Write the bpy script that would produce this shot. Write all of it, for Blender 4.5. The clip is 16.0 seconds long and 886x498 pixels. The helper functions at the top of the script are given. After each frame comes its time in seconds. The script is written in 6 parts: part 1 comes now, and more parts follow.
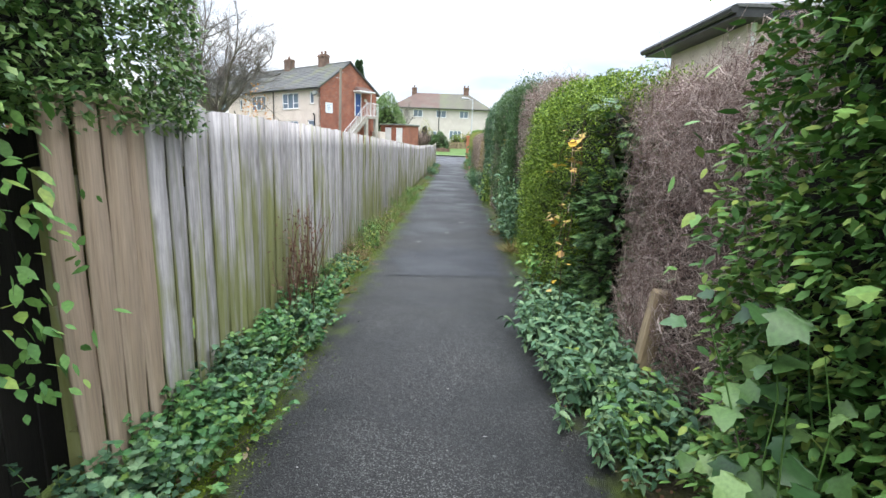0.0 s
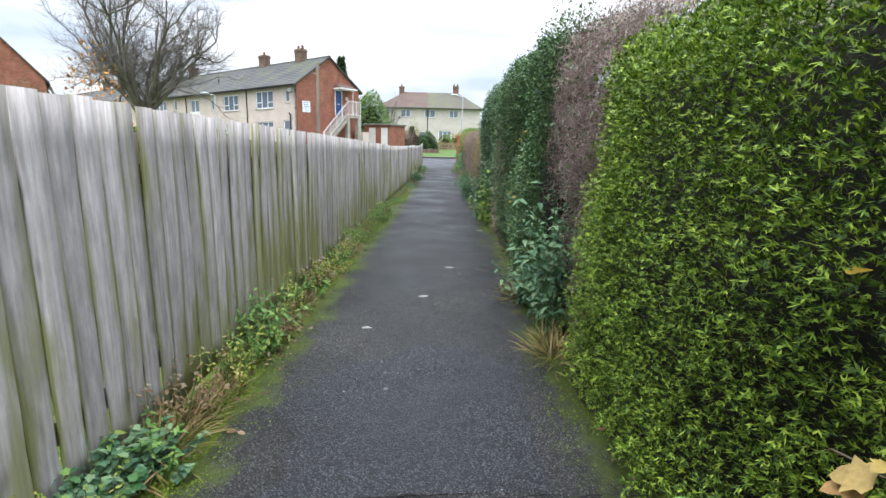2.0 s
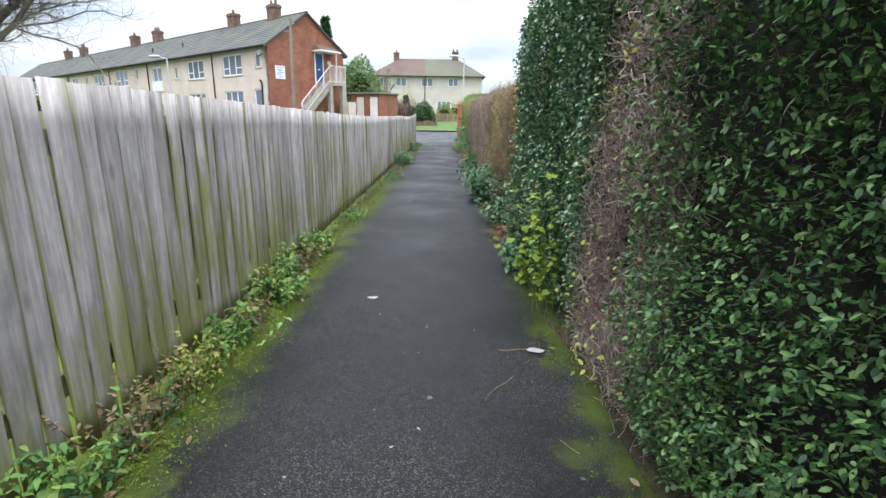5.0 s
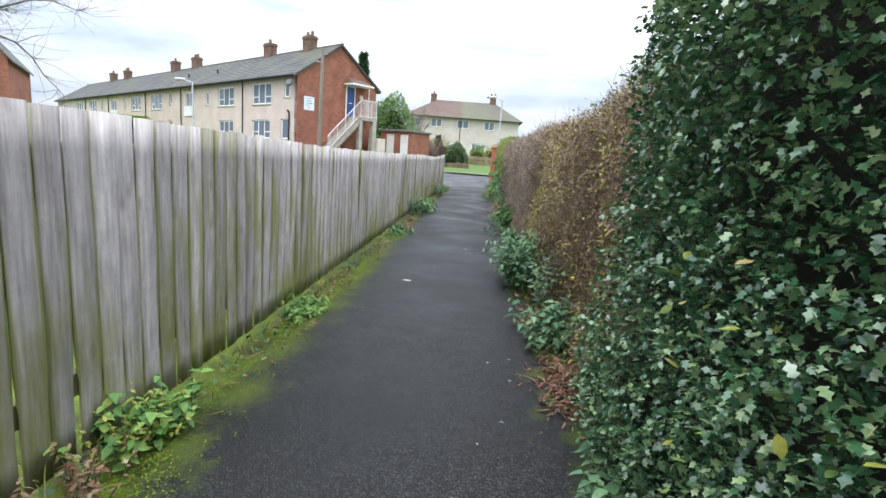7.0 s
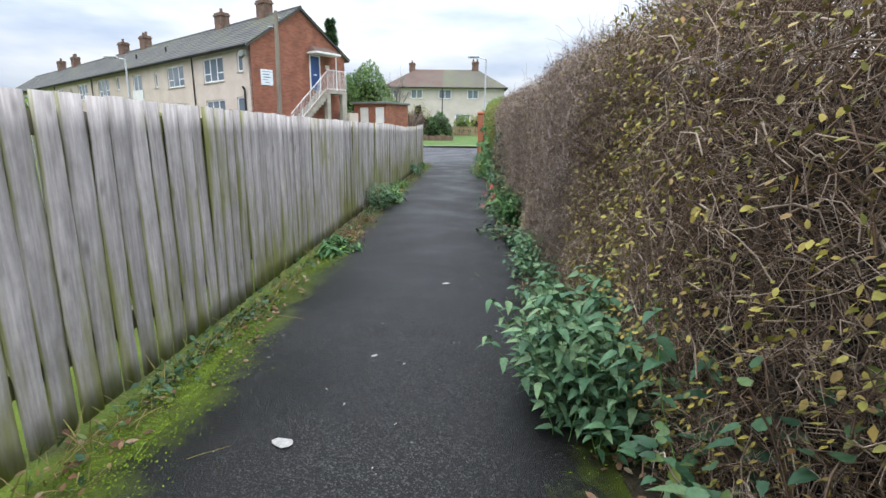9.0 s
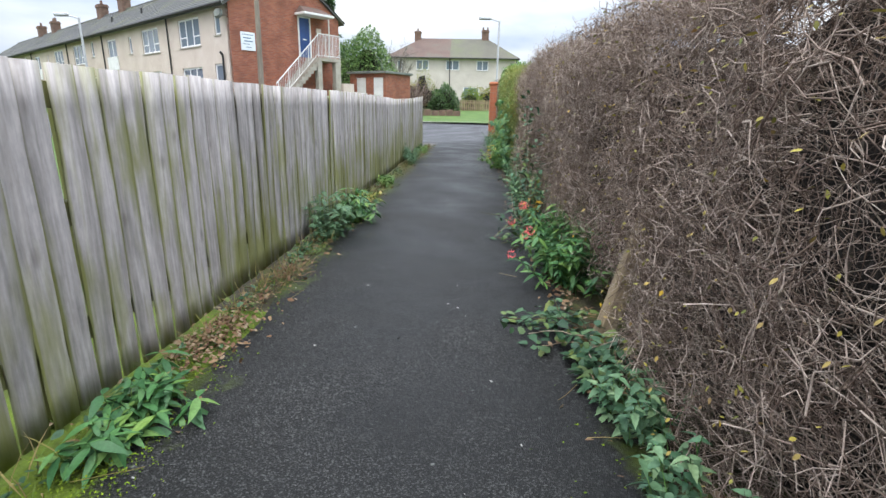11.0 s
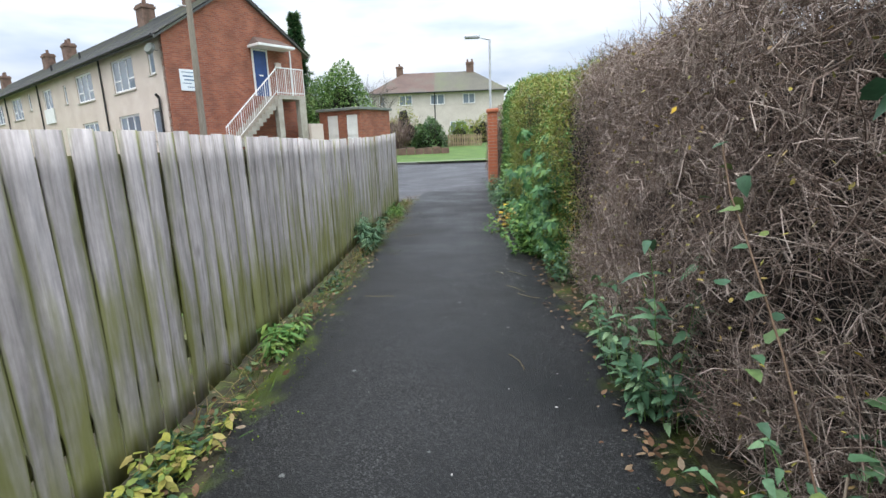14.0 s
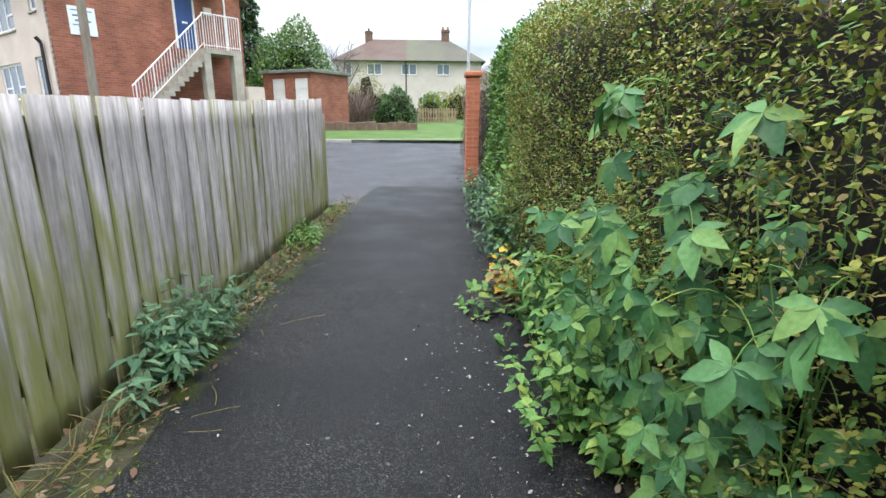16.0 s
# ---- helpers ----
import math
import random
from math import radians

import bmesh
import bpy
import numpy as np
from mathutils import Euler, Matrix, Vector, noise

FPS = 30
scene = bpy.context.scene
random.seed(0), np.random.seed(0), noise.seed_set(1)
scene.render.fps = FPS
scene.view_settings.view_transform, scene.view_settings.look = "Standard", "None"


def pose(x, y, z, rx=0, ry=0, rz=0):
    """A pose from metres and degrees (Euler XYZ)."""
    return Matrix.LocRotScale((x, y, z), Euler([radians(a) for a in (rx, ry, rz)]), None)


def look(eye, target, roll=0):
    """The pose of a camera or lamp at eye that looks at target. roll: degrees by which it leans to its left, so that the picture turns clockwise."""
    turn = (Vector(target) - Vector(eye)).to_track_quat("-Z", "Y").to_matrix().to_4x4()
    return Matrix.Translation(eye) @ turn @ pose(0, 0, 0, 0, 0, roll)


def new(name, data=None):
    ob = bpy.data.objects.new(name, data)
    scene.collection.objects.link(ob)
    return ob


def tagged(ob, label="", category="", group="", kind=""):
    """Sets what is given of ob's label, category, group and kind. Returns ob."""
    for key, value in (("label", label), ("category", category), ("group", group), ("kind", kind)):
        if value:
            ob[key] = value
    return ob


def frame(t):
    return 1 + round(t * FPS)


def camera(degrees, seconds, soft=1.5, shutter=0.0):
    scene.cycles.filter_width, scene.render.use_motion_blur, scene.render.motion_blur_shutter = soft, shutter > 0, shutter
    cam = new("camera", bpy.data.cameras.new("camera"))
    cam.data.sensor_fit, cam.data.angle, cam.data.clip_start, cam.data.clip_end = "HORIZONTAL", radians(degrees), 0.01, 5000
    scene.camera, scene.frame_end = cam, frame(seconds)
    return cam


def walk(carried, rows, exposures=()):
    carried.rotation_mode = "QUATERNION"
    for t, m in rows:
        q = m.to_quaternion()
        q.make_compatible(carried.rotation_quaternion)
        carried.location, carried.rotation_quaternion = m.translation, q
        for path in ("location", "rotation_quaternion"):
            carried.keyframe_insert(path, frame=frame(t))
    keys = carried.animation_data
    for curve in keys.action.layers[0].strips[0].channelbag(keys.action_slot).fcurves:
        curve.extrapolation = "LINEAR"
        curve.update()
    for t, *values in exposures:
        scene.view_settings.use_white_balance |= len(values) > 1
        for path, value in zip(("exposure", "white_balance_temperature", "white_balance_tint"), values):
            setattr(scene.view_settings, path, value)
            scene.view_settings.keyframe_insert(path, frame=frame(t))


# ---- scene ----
cam = camera(83.4, 16.0, soft=1.5)
PATH = [
    (0.0, 0.179, -0.325, 1.363, 0.97, -11.93, 2.12),
    (0.5, 0.180, 0.603, 1.365, 0.36, -12.74, 2.10),
    (1.0, 0.205, 1.374, 1.293, 0.14, -12.98, 2.01),
    (1.5, 0.223, 2.167, 1.360, 0.26, -12.35, 1.77),
    (2.0, 0.263, 3.040, 1.326, 0.03, -11.77, 1.46),
    (2.5, 0.264, 3.872, 1.361, 0.45, -13.65, 1.42),
    (3.0, 0.240, 4.745, 1.330, -0.29, -14.13, 1.34),
    (3.5, 0.205, 5.617, 1.339, -1.19, -15.33, 0.66),
    (4.0, 0.216, 6.565, 1.330, -1.07, -14.79, 0.56),
    (6.5, 0.425, 10.309, 1.198, 3.13, -14.94, 2.99),
    (7.0, 0.388, 10.977, 1.261, 3.32, -10.34, 4.45),
    (7.5, 0.324, 11.786, 1.205, 3.10, -11.73, 1.92),
    (8.0, 0.355, 12.607, 1.201, 2.81, -13.02, 1.36),
    (8.5, 0.308, 13.410, 1.192, 2.63, -13.12, 1.04),
    (9.0, 0.422, 14.226, 1.153, 2.29, -13.18, 0.79),
    (11.5, 0.384, 18.141, 1.163, 3.16, -16.27, 1.21),
    (12.0, 0.378, 18.893, 1.185, 4.07, -13.18, -0.24),
    (12.5, 0.280, 19.632, 1.184, 4.67, -16.36, -0.31),
    (13.0, 0.254, 20.388, 1.157, 4.04, -15.68, -1.40),
    (13.5, 0.238, 21.228, 1.224, 3.56, -13.41, -1.86),
    (14.0, 0.248, 21.970, 1.218, 2.41, -12.17, -2.03),
    (14.5, 0.283, 22.813, 1.161, 2.21, -13.07, -1.47),
    (15.0, 0.393, 23.842, 1.200, 1.53, -14.20, -0.50),
    (15.5, 0.416, 24.757, 1.204, 0.37, -14.79, 1.00),
    (16.0, 0.369, 25.581, 1.224, -1.12, -14.96, 0.47),
]


def carried_pose(x, y, z, yaw, pitch, roll):
    cy, sy, cp, sp = math.cos(radians(yaw)), math.sin(radians(yaw)), math.cos(radians(pitch)), math.sin(radians(pitch))
    return look((x, y, z), (x - sy * cp, y + cy * cp, z + sp), roll)


walk(cam, [(t, carried_pose(x, y, z, yaw, pitch, roll)) for t, x, y, z, yaw, pitch, roll in PATH],
     exposures=[(0.0, 0.90), (1.0, 0.70), (4.0, 0.71), (6.5, 0.74), (7.5, 0.56), (9.0, 0.46), (11.5, 0.64), (12.5, 0.54), (14.5, 0.48), (15.5, 0.70), (16.0, 0.74)])

# ---- world and light ----
SUN_UP, SUN_TURN = radians(69), radians(194)
world = bpy.data.worlds.new("overcast_sky")
scene.world = world
world.use_nodes = True
wn, wl = world.node_tree.nodes, world.node_tree.links
wn.clear()
w_out, w_bg, w_sky = wn.new("ShaderNodeOutputWorld"), wn.new("ShaderNodeBackground"), wn.new("ShaderNodeTexSky")
w_sky.sky_type, w_sky.sun_disc, w_sky.sun_elevation, w_sky.sun_rotation = "NISHITA", False, SUN_UP, SUN_TURN
w_scale = wn.new("ShaderNodeMix")
w_scale.data_type, w_scale.blend_type = "RGBA", "MULTIPLY"
w_scale.inputs["Factor"].default_value = 1.0
w_scale.inputs["B"].default_value = (0.10, 0.10, 0.10, 1)
wl.new(w_sky.outputs["Color"], w_scale.inputs["A"])
w_tc, w_map, w_n1, w_r1 = wn.new("ShaderNodeTexCoord"), wn.new("ShaderNodeMapping"), wn.new("ShaderNodeTexNoise"), wn.new("ShaderNodeValToRGB")
w_map.inputs["Scale"].default_value = (1.5, 1.5, 5.5)
w_map.inputs["Location"].default_value = (0.35, 0.1, 0.2)
w_n1.inputs["Scale"].default_value, w_n1.inputs["Detail"].default_value, w_n1.inputs["Roughness"].default_value = 1.6, 5, 0.5
wl.new(w_tc.outputs["Generated"], w_map.inputs["Vector"])
wl.new(w_map.outputs["Vector"], w_n1.inputs["Vector"])
wl.new(w_n1.outputs["Fac"], w_r1.inputs["Fac"])
w_r1.color_ramp.elements[0].position, w_r1.color_ramp.elements[0].color = 0.38, (0.44, 0.53, 0.68, 1)
w_r1.color_ramp.elements[1].position, w_r1.color_ramp.elements[1].color = 0.60, (0.83, 0.86, 0.91, 1)
w_mix = wn.new("ShaderNodeMix")
w_mix.data_type = "RGBA"
w_mix.inputs["Factor"].default_value = 0.94
wl.new(w_scale.outputs["Result"], w_mix.inputs["A"])
wl.new(w_r1.outputs["Color"], w_mix.inputs["B"])
# an overcast sky is brighter overhead than at the horizon
w_sep, w_pow, w_gain = wn.new("ShaderNodeSeparateXYZ"), wn.new("ShaderNodeMath"), wn.new("ShaderNodeMath")
wl.new(w_tc.outputs["Generated"], w_sep.inputs["Vector"])
w_pow.operation, w_pow.use_clamp = "POWER", True
w_pow.inputs[1].default_value = 1.4
w_gain.operation = "MULTIPLY_ADD"
w_gain.inputs[1].default_value, w_gain.inputs[2].default_value = 3.3, 0.80
wl.new(w_sep.outputs["Z"], w_pow.inputs[0])
wl.new(w_pow.outputs[0], w_gain.inputs[0])
wl.new(w_gain.outputs[0], w_bg.inputs["Strength"])
wl.new(w_mix.outputs["Result"], w_bg.inputs["Color"])
wl.new(w_bg.outputs["Background"], w_out.inputs["Surface"])

sun_data = bpy.data.lights.new("sun", "SUN")
sun_data.energy, sun_data.angle, sun_data.color = 1.3, radians(35), (1.0, 0.96, 0.9)
sun = new("sun", sun_data)
sun.matrix_world = look((-2, -8, 22), (0, 0, 0))

# ---- materials ----


def material(name, colours, rough=0.8, scale=3.0, fine=60.0, bump=0.2, metal=0.0, stretch=(1, 1, 1), island=False, spec=0.4, through_light=0.0):
    """colours: three base colours mixed by a coarse and a fine noise, or by island."""
    m = bpy.data.materials.new(name)
    m.use_nodes = True
    n, l = m.node_tree.nodes, m.node_tree.links
    b = n["Principled BSDF"]
    b.inputs["Roughness"].default_value, b.inputs["Metallic"].default_value, b.inputs["Specular IOR Level"].default_value = rough, metal, spec
    tc, mp, n1, n2 = n.new("ShaderNodeTexCoord"), n.new("ShaderNodeMapping"), n.new("ShaderNodeTexNoise"), n.new("ShaderNodeTexNoise")
    mp.inputs["Scale"].default_value = stretch
    l.new(tc.outputs["Object"], mp.inputs["Vector"])
    for node, s, d in ((n1, scale, 4), (n2, fine, 3)):
        node.inputs["Scale"].default_value, node.inputs["Detail"].default_value = s, d
        l.new(mp.outputs["Vector"], node.inputs["Vector"])
    ramp = n.new("ShaderNodeValToRGB")
    e = ramp.color_ramp.elements
    e[0].position, e[0].color = (0.0 if island else 0.3), (*colours[0], 1)
    e[1].position, e[1].color = (1.0 if island else 0.7), (*colours[-1], 1)
    for k, c in enumerate(colours[1:-1]):
        q = e.new((k + 1) / (len(colours) - 1) if island else 0.3 + 0.4 * (k + 1) / (len(colours) - 1))
        q.color = (*c, 1)
    if island:
        geo = n.new("ShaderNodeNewGeometry")
        l.new(geo.outputs["Random Per Island"], ramp.inputs["Fac"])
    else:
        l.new(n1.outputs["Fac"], ramp.inputs["Fac"])
    mix = n.new("ShaderNodeMix")
    mix.data_type, mix.blend_type = "RGBA", "OVERLAY"
    mix.inputs["Factor"].default_value = 0.45
    l.new(ramp.outputs["Color"], mix.inputs["A"])
    l.new(n2.outputs["Fac"], mix.inputs["B"])
    l.new(mix.outputs["Result"], b.inputs["Base Color"])
    if bump:
        bp = n.new("ShaderNodeBump")
        bp.inputs["Strength"].default_value, bp.inputs["Distance"].default_value = bump, 0.01
        l.new(n2.outputs["Fac"], bp.inputs["Height"])
        l.new(bp.outputs["Normal"], b.inputs["Normal"])
    if through_light:
        out = n["Material Output"]
        tr, ms = n.new("ShaderNodeBsdfTranslucent"), n.new("ShaderNodeMixShader")
        ms.inputs["Fac"].default_value = through_light
        l.new(mix.outputs["Result"], tr.inputs["Color"])
        l.new(b.outputs["BSDF"], ms.inputs[1])
        l.new(tr.outputs["BSDF"], ms.inputs[2])
        l.new(ms.outputs["Shader"], out.inputs["Surface"])
    return m


def leaf_material(name, colours, rough=0.45, spec=0.3):
    return material(name, colours, rough + 0.08, 8, 90, 0.0, island=True, spec=spec, through_light=0.08)


M = {
    "dark_leaf": leaf_material("dark_evergreen_leaf", [(0.018, 0.05, 0.019), (0.044, 0.105, 0.034), (0.085, 0.165, 0.048), (0.17, 0.265, 0.09)], 0.3),
    "holly_leaf": leaf_material("glossy_holly_leaf", [(0.019, 0.062, 0.03), (0.045, 0.12, 0.052), (0.10, 0.195, 0.083), (0.27, 0.36, 0.17)], 0.15, 0.8),
    "conifer": leaf_material("conifer_spray", [(0.013, 0.03, 0.005), (0.052, 0.105, 0.011), (0.16, 0.265, 0.024), (0.38, 0.49, 0.057)], 0.55),
    "yellow_green": leaf_material("fading_privet_leaf", [(0.075, 0.13, 0.028), (0.20, 0.255, 0.045), (0.32, 0.31, 0.06), (0.33, 0.25, 0.10)], 0.5),
    "fading": leaf_material("fading_hawthorn_leaf", [(0.10, 0.11, 0.025), (0.23, 0.21, 0.04), (0.33, 0.27, 0.055), (0.22, 0.14, 0.06)], 0.5),
    "privet": leaf_material("privet_leaf", [(0.05, 0.11, 0.035), (0.10, 0.19, 0.055), (0.17, 0.27, 0.08), (0.27, 0.37, 0.13)], 0.35),
    "nettle": leaf_material("nettle_leaf", [(0.036, 0.088, 0.046), (0.066, 0.145, 0.073), (0.105, 0.195, 0.098), (0.17, 0.26, 0.125)], 0.5),
    "herb": leaf_material("herb_leaf", [(0.048, 0.127, 0.027), (0.094, 0.208, 0.048), (0.141, 0.267, 0.064), (0.220, 0.283, 0.054)], 0.5),
    "elder": leaf_material("elder_leaf", [(0.03, 0.095, 0.034), (0.052, 0.145, 0.047), (0.085, 0.20, 0.06), (0.15, 0.25, 0.055)], 0.4),
    "bramble": leaf_material("bramble_leaf", [(0.022, 0.06, 0.03), (0.04, 0.093, 0.046), (0.066, 0.135, 0.06), (0.14, 0.175, 0.04)], 0.45),
    "autumn": leaf_material("yellow_autumn_leaf", [(0.45, 0.30, 0.02), (0.55, 0.35, 0.04), (0.40, 0.30, 0.10), (0.30, 0.16, 0.06)], 0.55),
    "dead_leaf": leaf_material("dead_leaf", [(0.080, 0.044, 0.024), (0.160, 0.088, 0.048), (0.224, 0.144, 0.080), (0.264, 0.208, 0.144)], 0.7),
    "orange_leaf": leaf_material("orange_leaf", [(0.33, 0.13, 0.03), (0.46, 0.21, 0.05), (0.40, 0.24, 0.09)], 0.6),
    "moss_leaf": leaf_material("moss_tuft", [(0.06, 0.10, 0.007), (0.11, 0.17, 0.009), (0.18, 0.25, 0.014)], 0.8),
    "dry_grass": leaf_material("dry_grass_blade", [(0.16, 0.12, 0.05), (0.27, 0.20, 0.09), (0.20, 0.17, 0.05), (0.13, 0.15, 0.04)], 0.7),
    "grass": leaf_material("grass_blade", [(0.05, 0.11, 0.02), (0.09, 0.17, 0.03), (0.14, 0.20, 0.04)], 0.6),
    "pink": leaf_material("pink_petal", [(0.72, 0.09, 0.10), (0.80, 0.17, 0.16), (0.66, 0.10, 0.14)], 0.5),
    "lilac": leaf_material("lilac_petal", [(0.45, 0.28, 0.5), (0.55, 0.35, 0.6)], 0.5),
    "lime_leaf": leaf_material("lime_shrub_leaf", [(0.085, 0.15, 0.012), (0.15, 0.23, 0.02), (0.22, 0.28, 0.028)], 0.5),
    "twig": material("grey_brown_twig", [(0.07, 0.043, 0.027), (0.18, 0.12, 0.08), (0.48, 0.385, 0.30)], 0.85, 20, 120, 0.2, island=True, spec=0.2),
    "purple_twig": material("purple_brown_twig", [(0.11, 0.068, 0.06), (0.26, 0.188, 0.163), (0.55, 0.455, 0.40)], 0.85, 20, 120, 0.2, island=True, spec=0.2),
    "grey_twig": material("pale_grey_twig", [(0.09, 0.06, 0.046), (0.225, 0.167, 0.134), (0.54, 0.445, 0.375)], 0.85, 20, 120, 0.2, island=True, spec=0.2),
    "stalk": leaf_material("dry_reddish_stalk", [(0.09, 0.045, 0.03), (0.15, 0.075, 0.05), (0.2, 0.11, 0.075)], 0.7),
    "tree_twig": material("grey_tree_twig", [(0.095, 0.085, 0.076), (0.160, 0.140, 0.128), (0.234, 0.209, 0.188)], 0.9, 20, 120, 0.2, island=True, spec=0.2),
    "bark": material("bark", [(0.06, 0.05, 0.04), (0.12, 0.10, 0.08), (0.17, 0.15, 0.11)], 0.9, 6, 60, 0.5, stretch=(1, 1, 0.3)),
    "stake": material("weathered_stake", [(0.20, 0.15, 0.09), (0.28, 0.21, 0.13), (0.34, 0.27, 0.17)], 0.85, 8, 80, 0.4, stretch=(1, 1, 0.15)),
    # near-black colour stands in for the shade inside hedges and shrubs
    "core": material("painted_inner_shade", [(0.006, 0.007, 0.004), (0.012, 0.011, 0.007), (0.02, 0.017, 0.011)], 0.95, 6, 40, 0.5),
    # brown-black colour stands in for the shade behind bare twigs
    "twig_shade": material("painted_twig_shade", [(0.008, 0.006, 0.005), (0.018, 0.014, 0.011), (0.036, 0.028, 0.023)], 0.95, 30, 120, 0.8),
    "soil": material("mossy_soil", [(0.03, 0.024, 0.016), (0.05, 0.045, 0.022), (0.065, 0.085, 0.012)], 0.95, 5, 60, 0.8),
    "moss_ground": material("mossy_soil_strip", [(0.045, 0.048, 0.011), (0.075, 0.11, 0.009), (0.115, 0.165, 0.013)], 0.95, 4, 70, 0.8),
    "render_wall": material("cream_pebbledash", [(0.53, 0.44, 0.375), (0.58, 0.49, 0.42), (0.63, 0.545, 0.475)], 0.9, 1.2, 70, 0.35),
    "grey_render": material("pale_render", [(0.49, 0.435, 0.39), (0.54, 0.485, 0.435), (0.585, 0.53, 0.48)], 0.9, 1.0, 60, 0.3),
    "slate": material("grey_roof_tile", [(0.065, 0.066, 0.066), (0.09, 0.09, 0.088), (0.11, 0.115, 0.07)], 0.8, 0.7, 14, 0.5),
    "red_tile": material("weathered_red_roof_tile", [(0.09, 0.06, 0.05), (0.115, 0.075, 0.06), (0.11, 0.095, 0.075)], 0.85, 0.5, 14, 0.5),
    "moss_tile": material("mossy_grey_roof_tile", [(0.085, 0.08, 0.065), (0.105, 0.10, 0.075), (0.11, 0.115, 0.07)], 0.85, 0.5, 14, 0.5),
    "white": material("white_plastic", [(0.74, 0.74, 0.74), (0.78, 0.78, 0.78), (0.82, 0.82, 0.82)], 0.4, 2, 30, 0.02),
    "white_paint": material("white_paint", [(0.68, 0.68, 0.66), (0.74, 0.74, 0.72), (0.8, 0.8, 0.78)], 0.5, 3, 40, 0.05),
    "blue_paint": material("blue_door_paint", [(0.02, 0.05, 0.16), (0.025, 0.065, 0.20), (0.03, 0.08, 0.24)], 0.4, 3, 40, 0.05),
    "black": material("black_plastic", [(0.012, 0.012, 0.013), (0.02, 0.02, 0.02), (0.03, 0.03, 0.03)], 0.5, 4, 50, 0.05),
    "concrete": material("stained_concrete", [(0.30, 0.27, 0.22), (0.38, 0.35, 0.29), (0.44, 0.41, 0.35)], 0.9, 2.5, 50, 0.4),
    "galvanised": material("galvanised_steel", [(0.42, 0.43, 0.44), (0.48, 0.49, 0.5), (0.52, 0.53, 0.54)], 0.45, 4, 60, 0.05, metal=0.3),
    "pole_wood": material("tarred_pole_wood", [(0.16, 0.13, 0.10), (0.22, 0.19, 0.15), (0.27, 0.24, 0.19)], 0.9, 5, 50, 0.4, stretch=(1, 1, 0.1)),
    "dark_board": material("near_black_board", [(0.008, 0.007, 0.006), (0.014, 0.012, 0.01), (0.022, 0.019, 0.016)], 0.75, 5, 60, 0.3, stretch=(4, 4, 0.3)),
    "lead": material("grey_flat_roof", [(0.12, 0.13, 0.12), (0.16, 0.17, 0.15), (0.2, 0.21, 0.18)], 0.8, 2, 30, 0.2),
    "kerb": material("kerb_stone", [(0.26, 0.25, 0.23), (0.33, 0.32, 0.3), (0.38, 0.37, 0.35)], 0.9, 3, 50, 0.3),
    "sign": material("white_sign_sheet", [(0.70, 0.74, 0.76), (0.74, 0.78, 0.8), (0.78, 0.82, 0.84)], 0.4, 3, 40, 0.02),
    "sign_ink": material("blue_grey_sign_ink", [(0.10, 0.16, 0.24), (0.12, 0.19, 0.28), (0.14, 0.22, 0.3)], 0.5, 3, 40, 0.0),
    "pebble": material("pale_pebble", [(0.179, 0.174, 0.164), (0.257, 0.251, 0.236), (0.307, 0.302, 0.288)], 0.8, 3, 80, 0.2, island=True),
    "hill": material("distant_wooded_hill", [(0.09, 0.10, 0.11), (0.12, 0.13, 0.14), (0.14, 0.15, 0.155)], 1.0, 0.02, 0.2, 0.0),
    "crack": material("dark_crack_filling", [(0.008, 0.008, 0.008), (0.012, 0.012, 0.012), (0.02, 0.019, 0.016)], 0.9, 6, 60, 0.3),
    "paving": material("pale_paving", [(0.22, 0.20, 0.185), (0.27, 0.25, 0.235), (0.31, 0.285, 0.27)], 0.85, 2, 40, 0.2),
}


